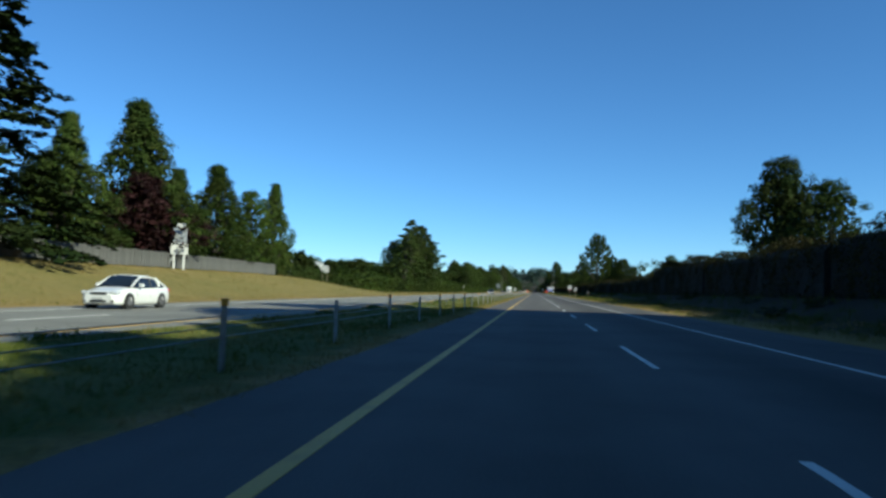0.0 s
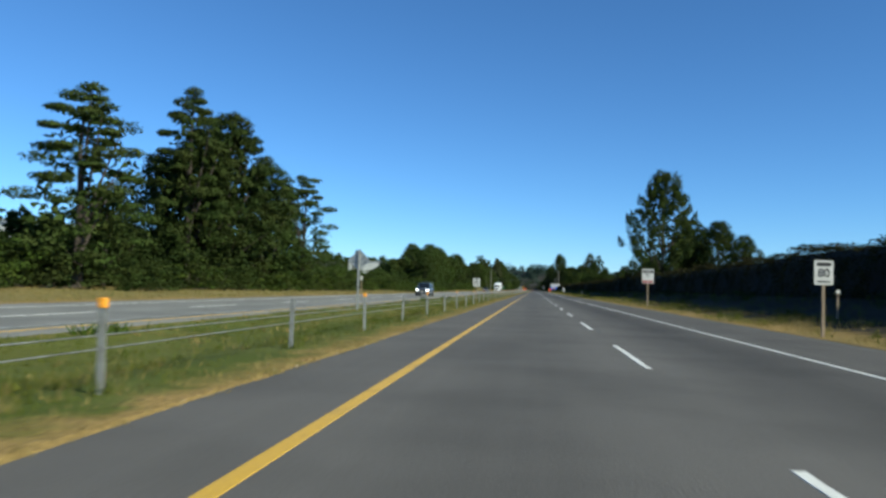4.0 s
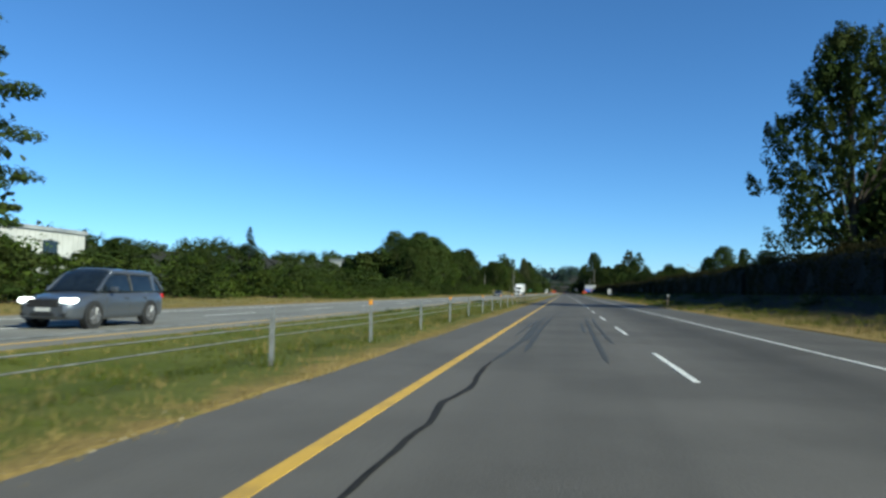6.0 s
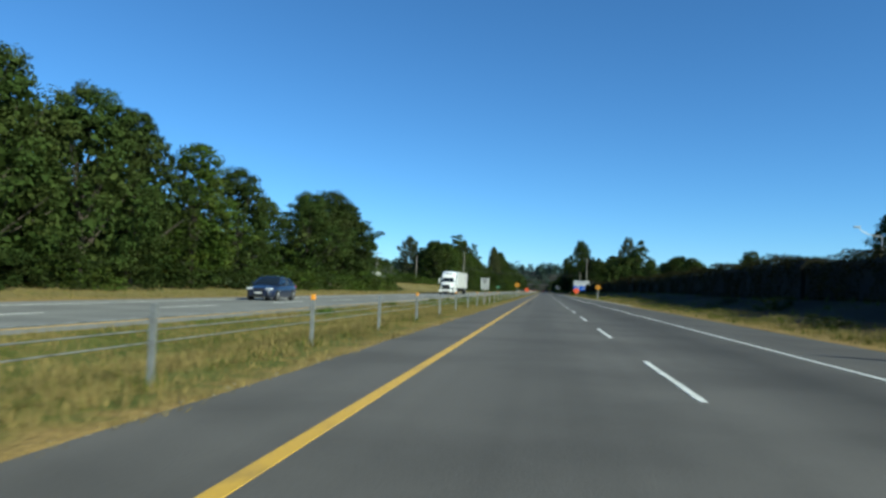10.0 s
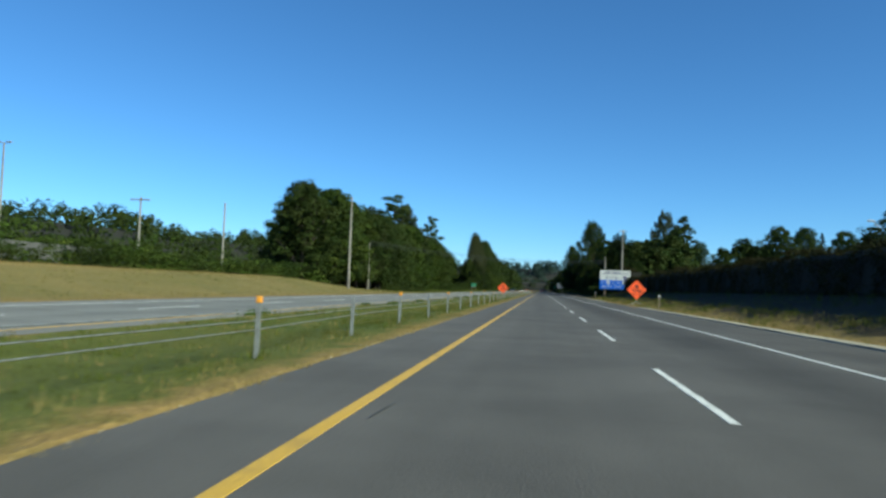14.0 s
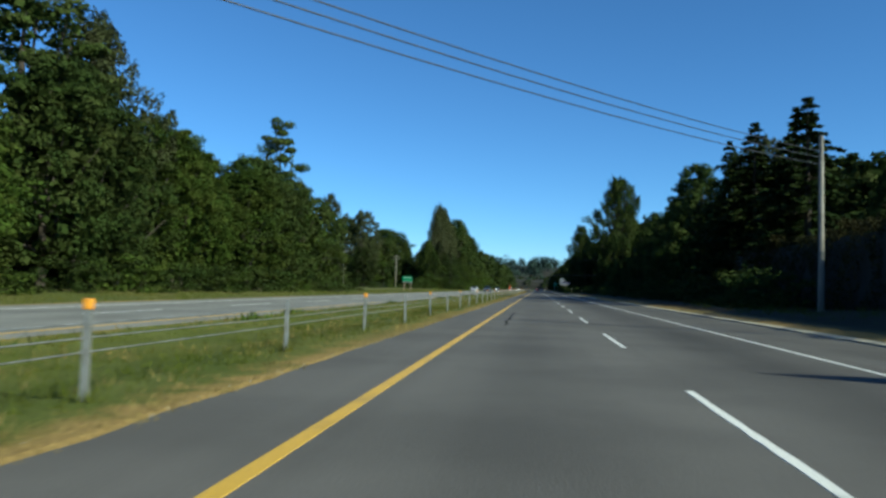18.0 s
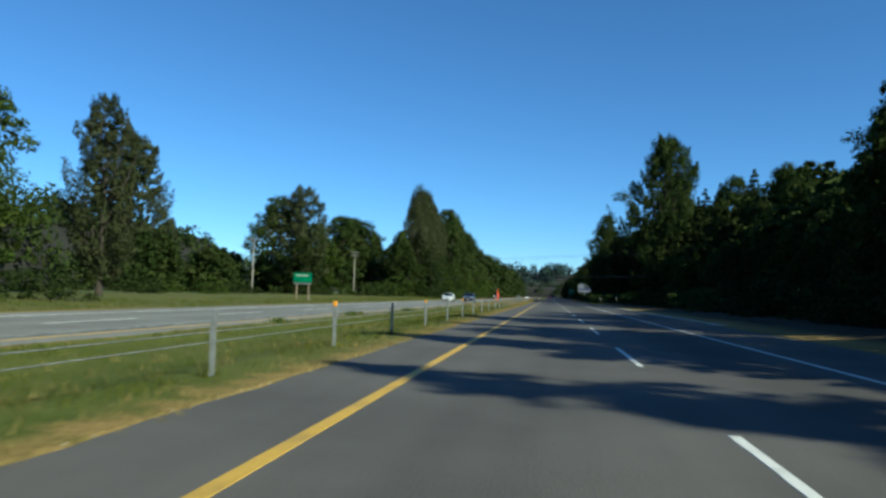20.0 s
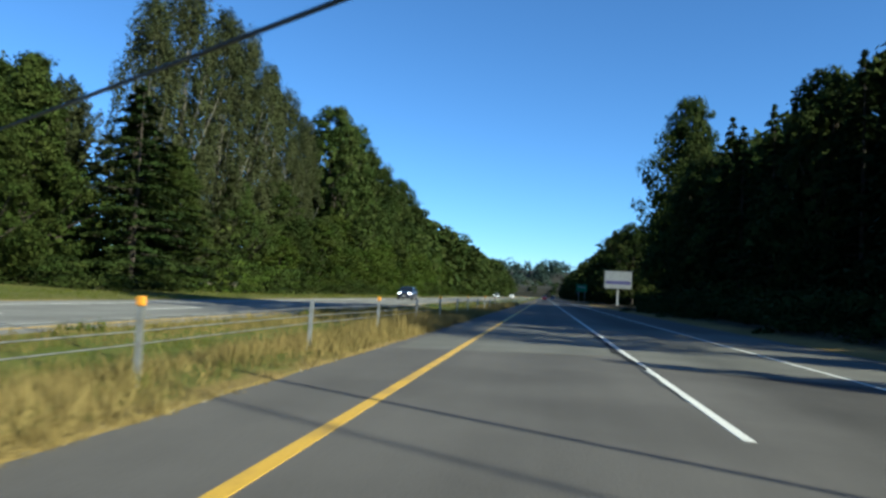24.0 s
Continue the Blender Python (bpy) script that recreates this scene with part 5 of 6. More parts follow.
plate(s, 0, 1.78, 0.67, 0.68, M_SIGN_WHITE)
lettering(s, "MAXIMUM", 0.105, 0, -0.010, 2.05, M_SIGN_BLACK)
lettering(s, "80", 0.36, 0, -0.010, 1.82, M_SIGN_BLACK)
lettering(s, "km/h", 0.15, 0, -0.010, 1.54, M_SIGN_BLACK)
plate(s, 0, 1.30, 0.67, 0.27, M_SIGN_WHITE, name="lower_panel")
bars(s, 0, 1.36, 0.54, 0.045, 8, M_SIGN_BLACK)
bars(s, 0, 1.25, 0.54, 0.045, 7, M_SIGN_BLACK)
# notice on the verge with dark heading and red footing
s = standing("notice_sign", 9.53, 204.9, "white notice sign with black heading and red band on a post")
post_part(s, 0, 0.05, -0.3, 2.9, 0.10, M_POST_WOOD)
plate(s, 0, 2.56, 0.95, 1.22, M_SIGN_WHITE)
plate(s, 0, 2.94, 0.84, 0.24, M_SIGN_BLACK, -0.009, "heading", 0.02, 0.003)
bars(s, 0, 2.94, 0.36, 0.07, 3, M_SIGN_WHITE, -0.016)
plate(s, -0.05, 2.66, 0.30, 0.10, M_SIGN_BLACK, -0.009, "symbol", 0.045, 0.003)
bars(s, 0, 2.48, 0.6, 0.05, 6, M_SIGN_BACK)
plate(s, 0, 2.10, 0.84, 0.22, M_SIGN_RED, -0.009, "footing", 0.02, 0.003)
bars(s, 0, 2.10, 0.6, 0.06, 6, M_SIGN_WHITE, -0.016)
# further white sign
s = standing("white_sign", 9.2, 371.2, "small white regulatory sign on a post before the hedge")
post_part(s, 0, 0.05, -0.3, 1.9, 0.08, M_POST_WOOD)
plate(s, 0, 1.58, 0.62, 1.02, M_SIGN_WHITE)
bars(s, 0, 1.86, 0.44, 0.09, 4, M_SIGN_BLACK)
bars(s, 0, 1.60, 0.36, 0.16, 2, M_SIGN_BLACK)
bars(s, 0, 1.30, 0.44, 0.05, 5, M_SIGN_BLACK)

def verge_marker(x, y, h):
    m = standing("marker_post", x, y, "slim roadside marker post with a white reflector", "marker post")
    post_part(m, 0, 0, -0.2, h, 0.07, M_POST_WOOD)
    plate(m, 0, h - 0.07, 0.16, 0.14, M_SIGN_WHITE, -0.037, "reflector", 0.02)
    return m

for x, y in ((12.1, 172.4), (8.85, 279.4), (9.0, 556), (9.4, 628), (13.0, 860.2), (10.0, 860.8)):
    tagged(verge_marker(x, y, 1.15), group="marker posts")

# deer warning signs on both sides
def deer_sign(x, y, zc, half, white_post):
    d = standing("deer_sign", x, y, "amber diamond deer warning sign on a " + ("white" if white_post else "steel") + " post")
    post_part(d, 0, 0.05, -0.3, zc + half * 0.6, 0.09 if white_post else 0.06, M_SIGN_WHITE if white_post else M_STEEL)
    diamond(d, 0, zc, half, M_SIGN_AMBER)
    diamond(d, 0, zc, half - 0.012, M_SIGN_BLACK, -0.008, "border", 0.035, 0.0015)
    diamond(d, 0, zc, half - 0.03, M_SIGN_AMBER, -0.011, "face", 0.03, 0.0015)
    bm = bmesh.new()
    k = half / 0.5
    prism(bm, [(a * k, zc + b * k) for a, b in ((-0.20, 0.22), (-0.15, 0.29), (-0.10, 0.21), (-0.08, 0.10), (0.05, 0.06), (0.14, 0.08), (0.19, 0.13), (0.18, 0.03), (0.20, -0.06), (0.27, -0.19), (0.22, -0.18), (0.13, -0.08), (0.02, -0.08), (-0.08, -0.07), (-0.18, -0.05), (-0.23, -0.08), (-0.20, -0.02), (-0.12, 0.02), (-0.13, 0.10), (-0.15, 0.17))], -0.016, -0.013)
    part("deer_symbol", bm, M_SIGN_BLACK, d, "black leaping deer symbol")

deer_sign(-4.74, 488.4, 2.10, 0.49, False)
deer_sign(9.58, 489.5, 2.15, 0.52, True)

# back of a diamond sign that faces the oncoming lanes
s = standing("diamond_sign", -8.7, 177.0, "bare metal back of a diamond warning sign on a tall post")
post_part(s, 0, -0.06, -0.3, 2.9, 0.09, M_STEEL)
diamond(s, 0, 2.5, 0.56, M_SIGN_BACK, 0.0)
for dz in (-0.2, 0.2):
    bm = bmesh.new()
    box(bm, -0.2, 0.2, -0.03, -0.008, 2.5 + dz - 0.02, 2.5 + dz + 0.02)
    part("stiffener", bm, M_STEEL, s)
# white panels that face the oncoming lanes
for x, y, zc, w, h in ((-35.4, 121.5, 2.55, 1.35, 1.3), (-22.5, 236, 2.0, 0.28, 0.55)):
    s = standing("white_sign", x, y, "white sign panel on two posts at the edge of the bushes" if w > 1 else "narrow white marker sign on a post beside the oncoming lanes")
    for dx in ((-w * 0.3, w * 0.3) if w > 1 else (0.0,)):
        post_part(s, dx, 0.05, -0.3, zc + h * 0.3, 0.09, M_POST_WOOD)
    plate(s, 0, zc, w, h, M_SIGN_WHITE)

# folding orange work signs
def fabric_panel(parent, zc, half, material, slack):
    """A diamond of cloth stretched on a cross, with creases that deepen as it hangs slack."""
    bm, n = bmesh.new(), 18
    rows = []
    for i in range(n + 1):
        row = []
        for j in range(n + 1):
            a, b = i / n - 0.5, j / n - 0.5
            x, z = (a - b) * half, (a + b) * half
            edge = max(abs(a), abs(b)) * 2
            fold = math.sin(x * 9.0 / half + 1.6 * z / half) * 0.6 + math.sin(x * 4.1 / half - 2.3 * z / half + 1.0) * 0.7
            y = slack * fold * (1.0 - 0.55 * edge) + slack * 2.6 * max(0.0, -z / half - 0.35) ** 1.5
            row.append(bm.verts.new((x * (1 - 0.9 * slack * abs(z) / half), y, zc + z * (1 - 0.25 * slack) + slack * 0.5 * max(0.0, -z / half - 0.55))))
        rows.append(row)
    for i in range(n):
        for j in range(n):
            bm.faces.new((rows[i][j], rows[i + 1][j], rows[i + 1][j + 1], rows[i][j + 1]))
    bmesh.ops.recalc_face_normals(bm, faces=bm.faces[:])
    bmesh.ops.solidify(bm, geom=bm.faces[:], thickness=0.008)
    return part("fabric_panel", bm, material, parent)

def work_sign(x, y, zc, half, turn, label, symbol=True, slack=0.012):
    w = root("roadwork_sign", pose(x, y, ground_z(x, y), 0, 0, turn), label=label, category="roadwork sign")
    fabric_panel(w, zc, half, M_SIGN_ORANGE, slack)
    if symbol:
        diamond(w, 0, zc + half * 0.32, half * 0.2, M_SIGN_BLACK, -0.014, "symbol", 0.02, 0.003)
        bars(w, 0, zc - half * 0.1, half * 0.9, 0.13, 4, M_SIGN_BLACK, -0.016)
    bm = bmesh.new()
    back = 0.04 + 1.2 * slack
    rod(bm, (0, back, 0.25), (0, back, zc + half * (1 - slack)), 0.02)
    rod(bm, (-half * 0.95, back - 0.01, zc), (half * 0.95, back - 0.01, zc), 0.014)
    part("mast", bm, M_STEEL, w)
    for dx, dy in ((-0.75, -0.55), (0.75, -0.55), (-0.75, 0.6), (0.75, 0.6)):
        bm = bmesh.new()
        rod(bm, (0, back, 0.34), (dx, dy, 0.0), 0.018)
        part("leg", bm, M_STEEL, w)
    return w

work_sign(9.45, 573.2, 1.53, 0.98, 0, "fluorescent orange diamond work sign standing on the verge")
work_sign(-5.5, 604.9, 1.42, 0.82, 0, "fluorescent orange diamond work sign standing in the median")
work_sign(-5.9, 801.5, 1.42, 0.82, 88, "orange fabric work sign turned almost edge-on in the median", False, 0.085)

# big white and blue destination sign
s = standing("destination_sign", 14.62, 648.3, "large white and blue border destination sign on two posts")
zs = -ground_z(14.62, 648.3)
for dx in (-1.95, 1.95):
    post_part(s, dx, 0.16, -0.4, 5.5 + zs, 0.16, M_POST_WOOD)
for i, dz in enumerate((2.6, 3.9, 5.1)):
    bm = bmesh.new()
    box(bm, -2.9, 2.9, 0.02, 0.08, dz + zs - 0.05, dz + zs + 0.05)
    part("rail", bm, M_STEEL, s)
plate(s, 0, 4.78 + zs, 6.0, 1.95, M_SIGN_WHITE, 0.0, "upper_panel", 0.05, 0.02)
plate(s, 0, 2.90 + zs, 6.0, 1.80, M_SIGN_BLUE, 0.0, "lower_panel", 0.05, 0.02, "blue lower panel")
plate(s, 0.15, 5.13 + zs, 5.1, 0.12, M_SIGN_NAVY, -0.024, "stripe", 0.05, 0.004)
plate(s, 2.45, 5.13 + zs, 0.4, 0.2, M_SIGN_NAVY, -0.030, "stripe_end", 0.08, 0.004)
bm = bmesh.new()
box(bm, -2.98, 2.98, -0.028, -0.021, 4.77 + zs, 4.80 + zs)
part("divider", bm, M_SIGN_BACK, s)
bm = bmesh.new()
box(bm, -0.12, -0.09, -0.028, -0.021, 2.04 + zs, 3.78 + zs)
part("divider", bm, M_SIGN_WHITE, s)
lettering(s, "Your  Choice", 0.42, -0.6, -0.026, 5.42 + zs, M_SIGN_NAVY, stretch=1.35)
lettering(s, "USA Border", 0.46, -0.65, -0.026, 4.28 + zs, M_SIGN_NAVY, stretch=1.15)

def shield(parent, x, z, k, material, name="route_shield"):
    bm = bmesh.new()
    prism(bm, [(x + a * k, z + b * k) for a, b in ((-0.30, 0.36), (-0.15, 0.32), (0, 0.38), (0.15, 0.32), (0.30, 0.36), (0.36, 0.05), (0.25, -0.25), (0, -0.40), (-0.25, -0.25), (-0.36, 0.05))], -0.028, -0.022)
    return part(name, bm, material, parent)

shield(s, 1.88, 4.30 + zs, 1.0, M_SIGN_NAVY)
bm = bmesh.new()
box(bm, 1.66, 2.10, -0.034, -0.030, 4.48 + zs, 4.56 + zs)
part("shield_band", bm, M_SIGN_RED, s)
lettering(s, "5", 0.36, 1.88, -0.034, 4.26 + zs, M_SIGN_WHITE)
for dx in (0.0, 3.05):
    lettering(s, "VIA", 0.40, -2.35 + dx, -0.026, 3.25 + zs, M_SIGN_WHITE)
    shield(s, -1.38 + dx, 3.30 + zs, 0.95, M_SIGN_WHITE)
    bars(s, -1.38 + dx, 3.28 + zs, 0.34, 0.2, 2, M_SIGN_NAVY, -0.032)
    lettering(s, "To", 0.40, -0.62 + dx, -0.026, 3.25 + zs, M_SIGN_WHITE)
lettering(s, "Peace Arch", 0.42, -1.58, -0.026, 2.52 + zs, M_SIGN_WHITE)
lettering(s, "Truck", 0.42, 0.62, -0.026, 2.52 + zs, M_SIGN_WHITE)
bars(s, 2.1, 2.50 + zs, 1.3, 0.26, 6, M_SIGN_WHITE)

# green direction sign beside the oncoming lanes, seen from behind the camera's side
s = standing("direction_sign", -26.7, 791.7, "green direction sign with pale lower board on two wooden posts")
for dx in (-0.68, 0.68):
    post_part(s, dx, 0.08, -0.3, 2.9, 0.16, M_POST_WOOD)
plate(s, 0, 2.48, 2.05, 1.05, M_SIGN_GREEN, 0.0, "panel", 0.05, 0.012)
bars(s, 0, 2.72, 1.5, 0.14, 7, M_SIGN_WHITE, -0.016)
plate(s, 0, 1.82, 2.05, 0.18, M_SIGN_BACK, 0.0, "lower_board", 0.02, 0.012)
# dark billboard and small green sign far on the right
s = standing("billboard", 13.3, 1000, "shaded pale billboard on one thick post at the wood's edge", "billboard")
post_part(s, 0, 0.3, -0.4, 4.0, 0.35, M_STEEL)
plate(s, 0, 4.7, 4.9, 3.2, M_SIGN_BACK, 0.0, "board", 0.05, 0.12)
plate(s, 0, 4.2, 4.5, 0.6, M_SIGN_NAVY, -0.125, "stripe", 0.05, 0.01)
s = standing("direction_sign", 11.2, 1090, "green overhead-size direction sign on two posts")
for dx in (-0.9, 0.9):
    post_part(s, dx, 0.1, -0.4, 4.6, 0.16, M_STEEL)
plate(s, 0, 4.2, 3.2, 2.2, M_SIGN_GREEN, 0.0, "panel", 0.08, 0.02)
bars(s, 0, 4.5, 2.2, 0.3, 5, M_SIGN_WHITE, -0.03)

# tall white roadside sign by the garden fence
s = root("tall_sign", pose(-34.7, 68.3, ground_z(-34.7, 68.3), 0, 0, 27), label="tall white sign board with a pale picture on stout white legs", category="sign")
for dx in (-0.45, 0.45):
    post_part(s, dx, 0.08, -0.4, 2.6, 0.2, M_SIGN_WHITE)
bm = bmesh.new()
rod(bm, (-0.45, 0.1, 1.4), (-1.3, 0.5, -0.2), 0.07)
part("brace", bm, M_SIGN_WHITE, s)
plate(s, 0, 1.95, 1.6, 1.1, M_SIGN_WHITE, 0.0, "lower_panel", 0.04, 0.05)
plate(s, 0.05, 3.25, 1.25, 1.5, M_SIGN_BACK, 0.0, "picture_panel", 0.04, 0.05, "pale grey-green picture panel")
plate(s, 0.1, 4.2, 0.8, 0.5, M_SIGN_WHITE, 0.0, "top_panel", 0.08, 0.05)

# ---- utility poles and wires ----
def utility_pole(x, y, top, label, arm=0.0, arms=1, radius=0.14, angle=0.0, lean=0.0):
    p = root("utility_pole", pose(x, y, ground_z(x, y), 0, lean, 0), label=label, category="utility pole")
    h = top - ground_z(x, y)
    bm = bmesh.new()
    rod(bm, (0, 0, -0.5), (0, 0, h), radius * 1.2, radius * 0.8, 12)
    part("shaft", bm, M_POLE, p)
    for i in range(arms if arm else 0):
        z = h - 0.35 - 0.9 * i
        d = Vector((math.cos(radians(angle)), math.sin(radians(angle)), 0)) * arm / 2
        bm = bmesh.new()
        rod(bm, Vector((0, -radius, z)) - d, Vector((0, -radius, z)) + d, 0.09, sides=6)
        a = part("crossarm", bm, M_POLE, p)
        for f in (-0.9, -0.35, 0.35, 0.9):
            bm = bmesh.new()
            q = Vector((0, -radius, z)) + d * f
            rod(bm, q, q + Vector((0, 0, 0.22)), 0.045, 0.03, 8)
            part("insulator", bm, M_SIGN_BACK, a)
    return p

utility_pole(-26.1, 595.6, 13.1, "tall bare utility pole beside the oncoming lanes", radius=0.15)
utility_pole(-30.3, 625.0, 8.6, "shorter grey utility pole before the wood", radius=0.13)
utility_pole(-40.3, 586.6, 11.0, "thin utility pole at the edge of the field", radius=0.12)
utility_pole(-54.0, 590.4, 11.9, "utility pole with a wide crossarm in the field", arm=2.8, radius=0.14)
utility_pole(15.6, 684.3, 10.2, "grey utility pole before the dark wood", radius=0.15)
utility_pole(17.1, 659.5, 14.9, "tall utility pole with short angled arms behind the sign", arm=1.9, radius=0.16, angle=12)
utility_pole(-54.0, 843.0, 10.6, "utility pole with crossarm across the field", arm=2.6, radius=0.15)
utility_pole(-49.8, 898.6, 11.7, "utility pole with crossarm near the trees", arm=2.4, arms=2, radius=0.15)
utility_pole(27.0, 850.0, 11.0, "utility pole hidden in the dark wood", radius=0.15)

def wire(p, q, sag, radius, label):
    bm = bmesh.new()
    p, q = Vector(p), Vector(q)
    pts = [p.lerp(q, i / 24) - Vector((0, 0, sag * 4 * (i / 24) * (1 - i / 24))) for i in range(25)]
    tube(bm, pts, radius)
    return tagged(part("overhead_wire", bm, M_WIRE, None), label=label, category="wire", group="overhead wires")

for z0, z1, zm in ((8.55, 8.3, 7.1), (8.95, 8.7, 7.45), (9.3, 8.95, 7.75)):
    wire((15.6, 684.2, z0), (-30.3, 625.1, z1), (z0 + z1) / 2 - zm, 0.022, "thin black wire slung across both carriageways")
wire((27.0, 850.0, 5.84), (-46, 900.4, 4.6), 0.15, 0.045, "thick black cable slung low across the carriageways")
for dz in (0.0, 0.45):
    wire((27.0, 849.1, 10.03 + dz), (-42, 896.7, 8.9 + dz), 0.4, 0.018, "thin black wire slung across both carriageways")

# curved street lamp behind the hedge
lamp = standing("street_lamp", 40.2, 587.5, "grey street lamp with a curved arm behind the hedge", "street lamp")
bm = bmesh.new()
rod(bm, (0, 0, -0.3), (0, 0, 7.6), 0.10, 0.07, 10)
part("pole", bm, M_STEEL, lamp)
bm = bmesh.new()
arc = [Vector((-2.6 * math.sin(a), 0, 7.6 + 1.1 * (1 - math.cos(a)))) for a in [k * 1.57 / 8 for k in range(9)]]
for a, b in zip(arc, arc[1:]):
    rod(bm, a, b, 0.055, sides=8)
part("arm", bm, M_STEEL, lamp)
bm = bmesh.new()
box(bm, -3.3, -2.5, -0.16, 0.16, 8.6, 8.78, 0.05)
part("lamp_head", bm, M_STEEL, lamp)
for x, y in ((43.5, 396), (40.5, 451)):
    copy_thing(lamp, Matrix.Identity(4)).matrix_basis = pose(x, y, ground_z(x, y) - 0.05) @ Matrix.Diagonal((1, 1, 1.0, 1))

# tall mast with a small double lamp head beyond the fence
mast = standing("lamp_mast", -58.6, 570.2, "tall slim grey lamp mast beyond the board fence", "street lamp")
bm = bmesh.new()
rod(bm, (0, 0, -0.3), (0, 0, 13.4), 0.17, 0.09, 10)
part("pole", bm, M_POLE, mast)
for sgn in (-1, 1):
    bm = bmesh.new()
    tube(bm, [Vector((0, 0, 13.3)), Vector((sgn * 0.22, 0, 13.42)), Vector((sgn * 0.5, 0, 13.45))], 0.035, 6)
    arm = part("arm", bm, M_STEEL, mast)
    bm = bmesh.new()
    box(bm, sgn * 0.62 - 0.26, sgn * 0.62 + 0.26, -0.14, 0.14, 13.36, 13.54, 0.05)
    part("lamp_head", bm, M_STEEL, arm)

# white notice board in front of the board fence
board = standing("notice_board", -39.5, 526.4, "white notice board on two posts before the board fence", "sign")
board.matrix_basis = board.matrix_basis @ pose(0, 0, 0, 0, 0, 28)
for dx in (-0.85, 0.85):
    post_part(board, dx, 0.06, -0.3, 2.3, 0.1, M_SIGN_WHITE)
plate(board, 0, 1.55, 2.2, 1.6, M_SIGN_WHITE, 0.0, "panel", 0.03, 0.03)
bars(board, -0.1, 1.75, 1.4, 0.5, 3, M_SIGN_BACK, -0.022)

# ---- garden fence on the bank ----
fence = root("board_fence", label="long grey board fence on top of the grassy bank", category="fence")
bm = bmesh.new()
box(bm, -0.012, 0.012, 0, 0.19, 0, 1.45, 0.004)
board = bpy.data.meshes.new("board")
bm.to_mesh(board)
bm.free()
board.materials.append(M_FENCE)
bm = bmesh.new()
box(bm, -0.06, 0.06, -0.06, 0.06, -0.4, 1.55, 0.01)
fence_post = bpy.data.meshes.new("post")
bm.to_mesh(fence_post)
bm.free()
fence_post.materials.append(M_FENCE)
fence_rng = random.Random(3)
for i in range(278):
    y = 42 + i * 0.2
    b = new("board", board)
    b.parent = fence
    b.matrix_basis = pose(-35.5, y, ground_z(-35.5, y) + 0.03 + fence_rng.uniform(-0.03, 0.03), 0, fence_rng.uniform(-1, 1), fence_rng.uniform(-2, 2))
for i in range(23):
    y = 42 + i * 2.5
    b = new("post", fence_post)
    b.parent = fence
    b.matrix_basis = pose(-35.62, y, ground_z(-35.5, y))
for z in (0.35, 1.2):
    bm = bmesh.new()
    for i in range(22):
        y = 42 + i * 2.5
        rod(bm, (-35.56, y, ground_z(-35.5, y) + z), (-35.56, y + 2.5, ground_z(-35.5, y + 2.5) + z), 0.04, sides=4)
    part("rail", bm, M_FENCE, fence)

# tall pale fence behind the grassy rise
screen = root("board_fence", label="weathered grey board fence behind the grassy rise", category="fence")
bm = bmesh.new()
box(bm, -0.012, 0.012, 0, 0.235, 0, 1.7, 0.004)
tall_board = bpy.data.meshes.new("board")
bm.to_mesh(tall_board)
bm.free()
tall_board.materials.append(M_FENCE_PALE)
for i in range(225):
    y = 505 + i * 0.245
    b = new("board", tall_board)
    b.parent = screen
    b.matrix_basis = pose(-40.0, y, ground_z(-40, y) + 0.02 + fence_rng.uniform(-0.03, 0.03), 0, fence_rng.uniform(-1, 1), fence_rng.uniform(-2, 2))
for i in range(23):
    y = 505 + i * 2.5
    b = new("post", fence_post)
    b.parent = screen
    b.matrix_basis = pose(-40.12, y, ground_z(-40, y)) @ Matrix.Diagonal((1, 1, 1.12, 1))
for z in (0.4, 1.4):
    bm = bmesh.new()
    for i in range(22):
        y = 505 + i * 2.5
        rod(bm, (-40.06, y, ground_z(-40, y) + z), (-40.06, y + 2.5, ground_z(-40, y + 2.5) + z), 0.04, sides=4)
    part("rail", bm, M_FENCE_PALE, screen)

# ---- buildings behind the trees ----
def warehouse(x0, x1, y0, y1, h, label, doors):
    w = root("warehouse", pose((x0 + x1) / 2, (y0 + y1) / 2, ground_z(x0, y0) - 0.3), label=label, category="building")
    a, b = (x1 - x0) / 2, (y1 - y0) / 2
    for name, r in (("wall", (a - 0.2, a, -b, b)), ("wall", (-a, -a + 0.2, -b, b)), ("wall", (-a + 0.2, a - 0.2, -b, -b + 0.2)), ("wall", (-a + 0.2, a - 0.2, b - 0.2, b))):
        bm = bmesh.new()
        box(bm, *r, 0, h)
        n = int((r[3] - r[2]) / 1.2)
        if r[1] == a:
            for i in range(n):
                box(bm, a, a + 0.05, -b + i * 1.2 + 0.3, -b + i * 1.2 + 0.42, 0, h)
        part(name, bm, M_BUILDING, w)
    bm = bmesh.new()
    box(bm, -a - 0.3, a + 0.3, -b - 0.3, b + 0.3, h, h + 0.6, 0.05)
    part("roof", bm, M_ROOF, w)
    for i in range(doors):
        y = -b + (i + 0.7) * 2 * b / (doors + 0.4)
        bm = bmesh.new()
        box(bm, a + 0.06, a + 0.12, y - 1.6, y + 1.6, h - 3.2, h - 1.4)
        win = part("window", bm, M_GLASS_DARK, w)
        bm = bmesh.new()
        box(bm, a + 0.05, a + 0.16, y - 1.75, y + 1.75, h - 3.4, h - 3.2)
        part("sill", bm, M_TRIM, win)
    return w

warehouse(-97, -76, 246, 320, 9.3, "long white warehouse with a dark roof edge behind the thicket", 6)
warehouse(-84, -66, 470, 486, 11.5, "white industrial building with dark windows behind trees", 3)

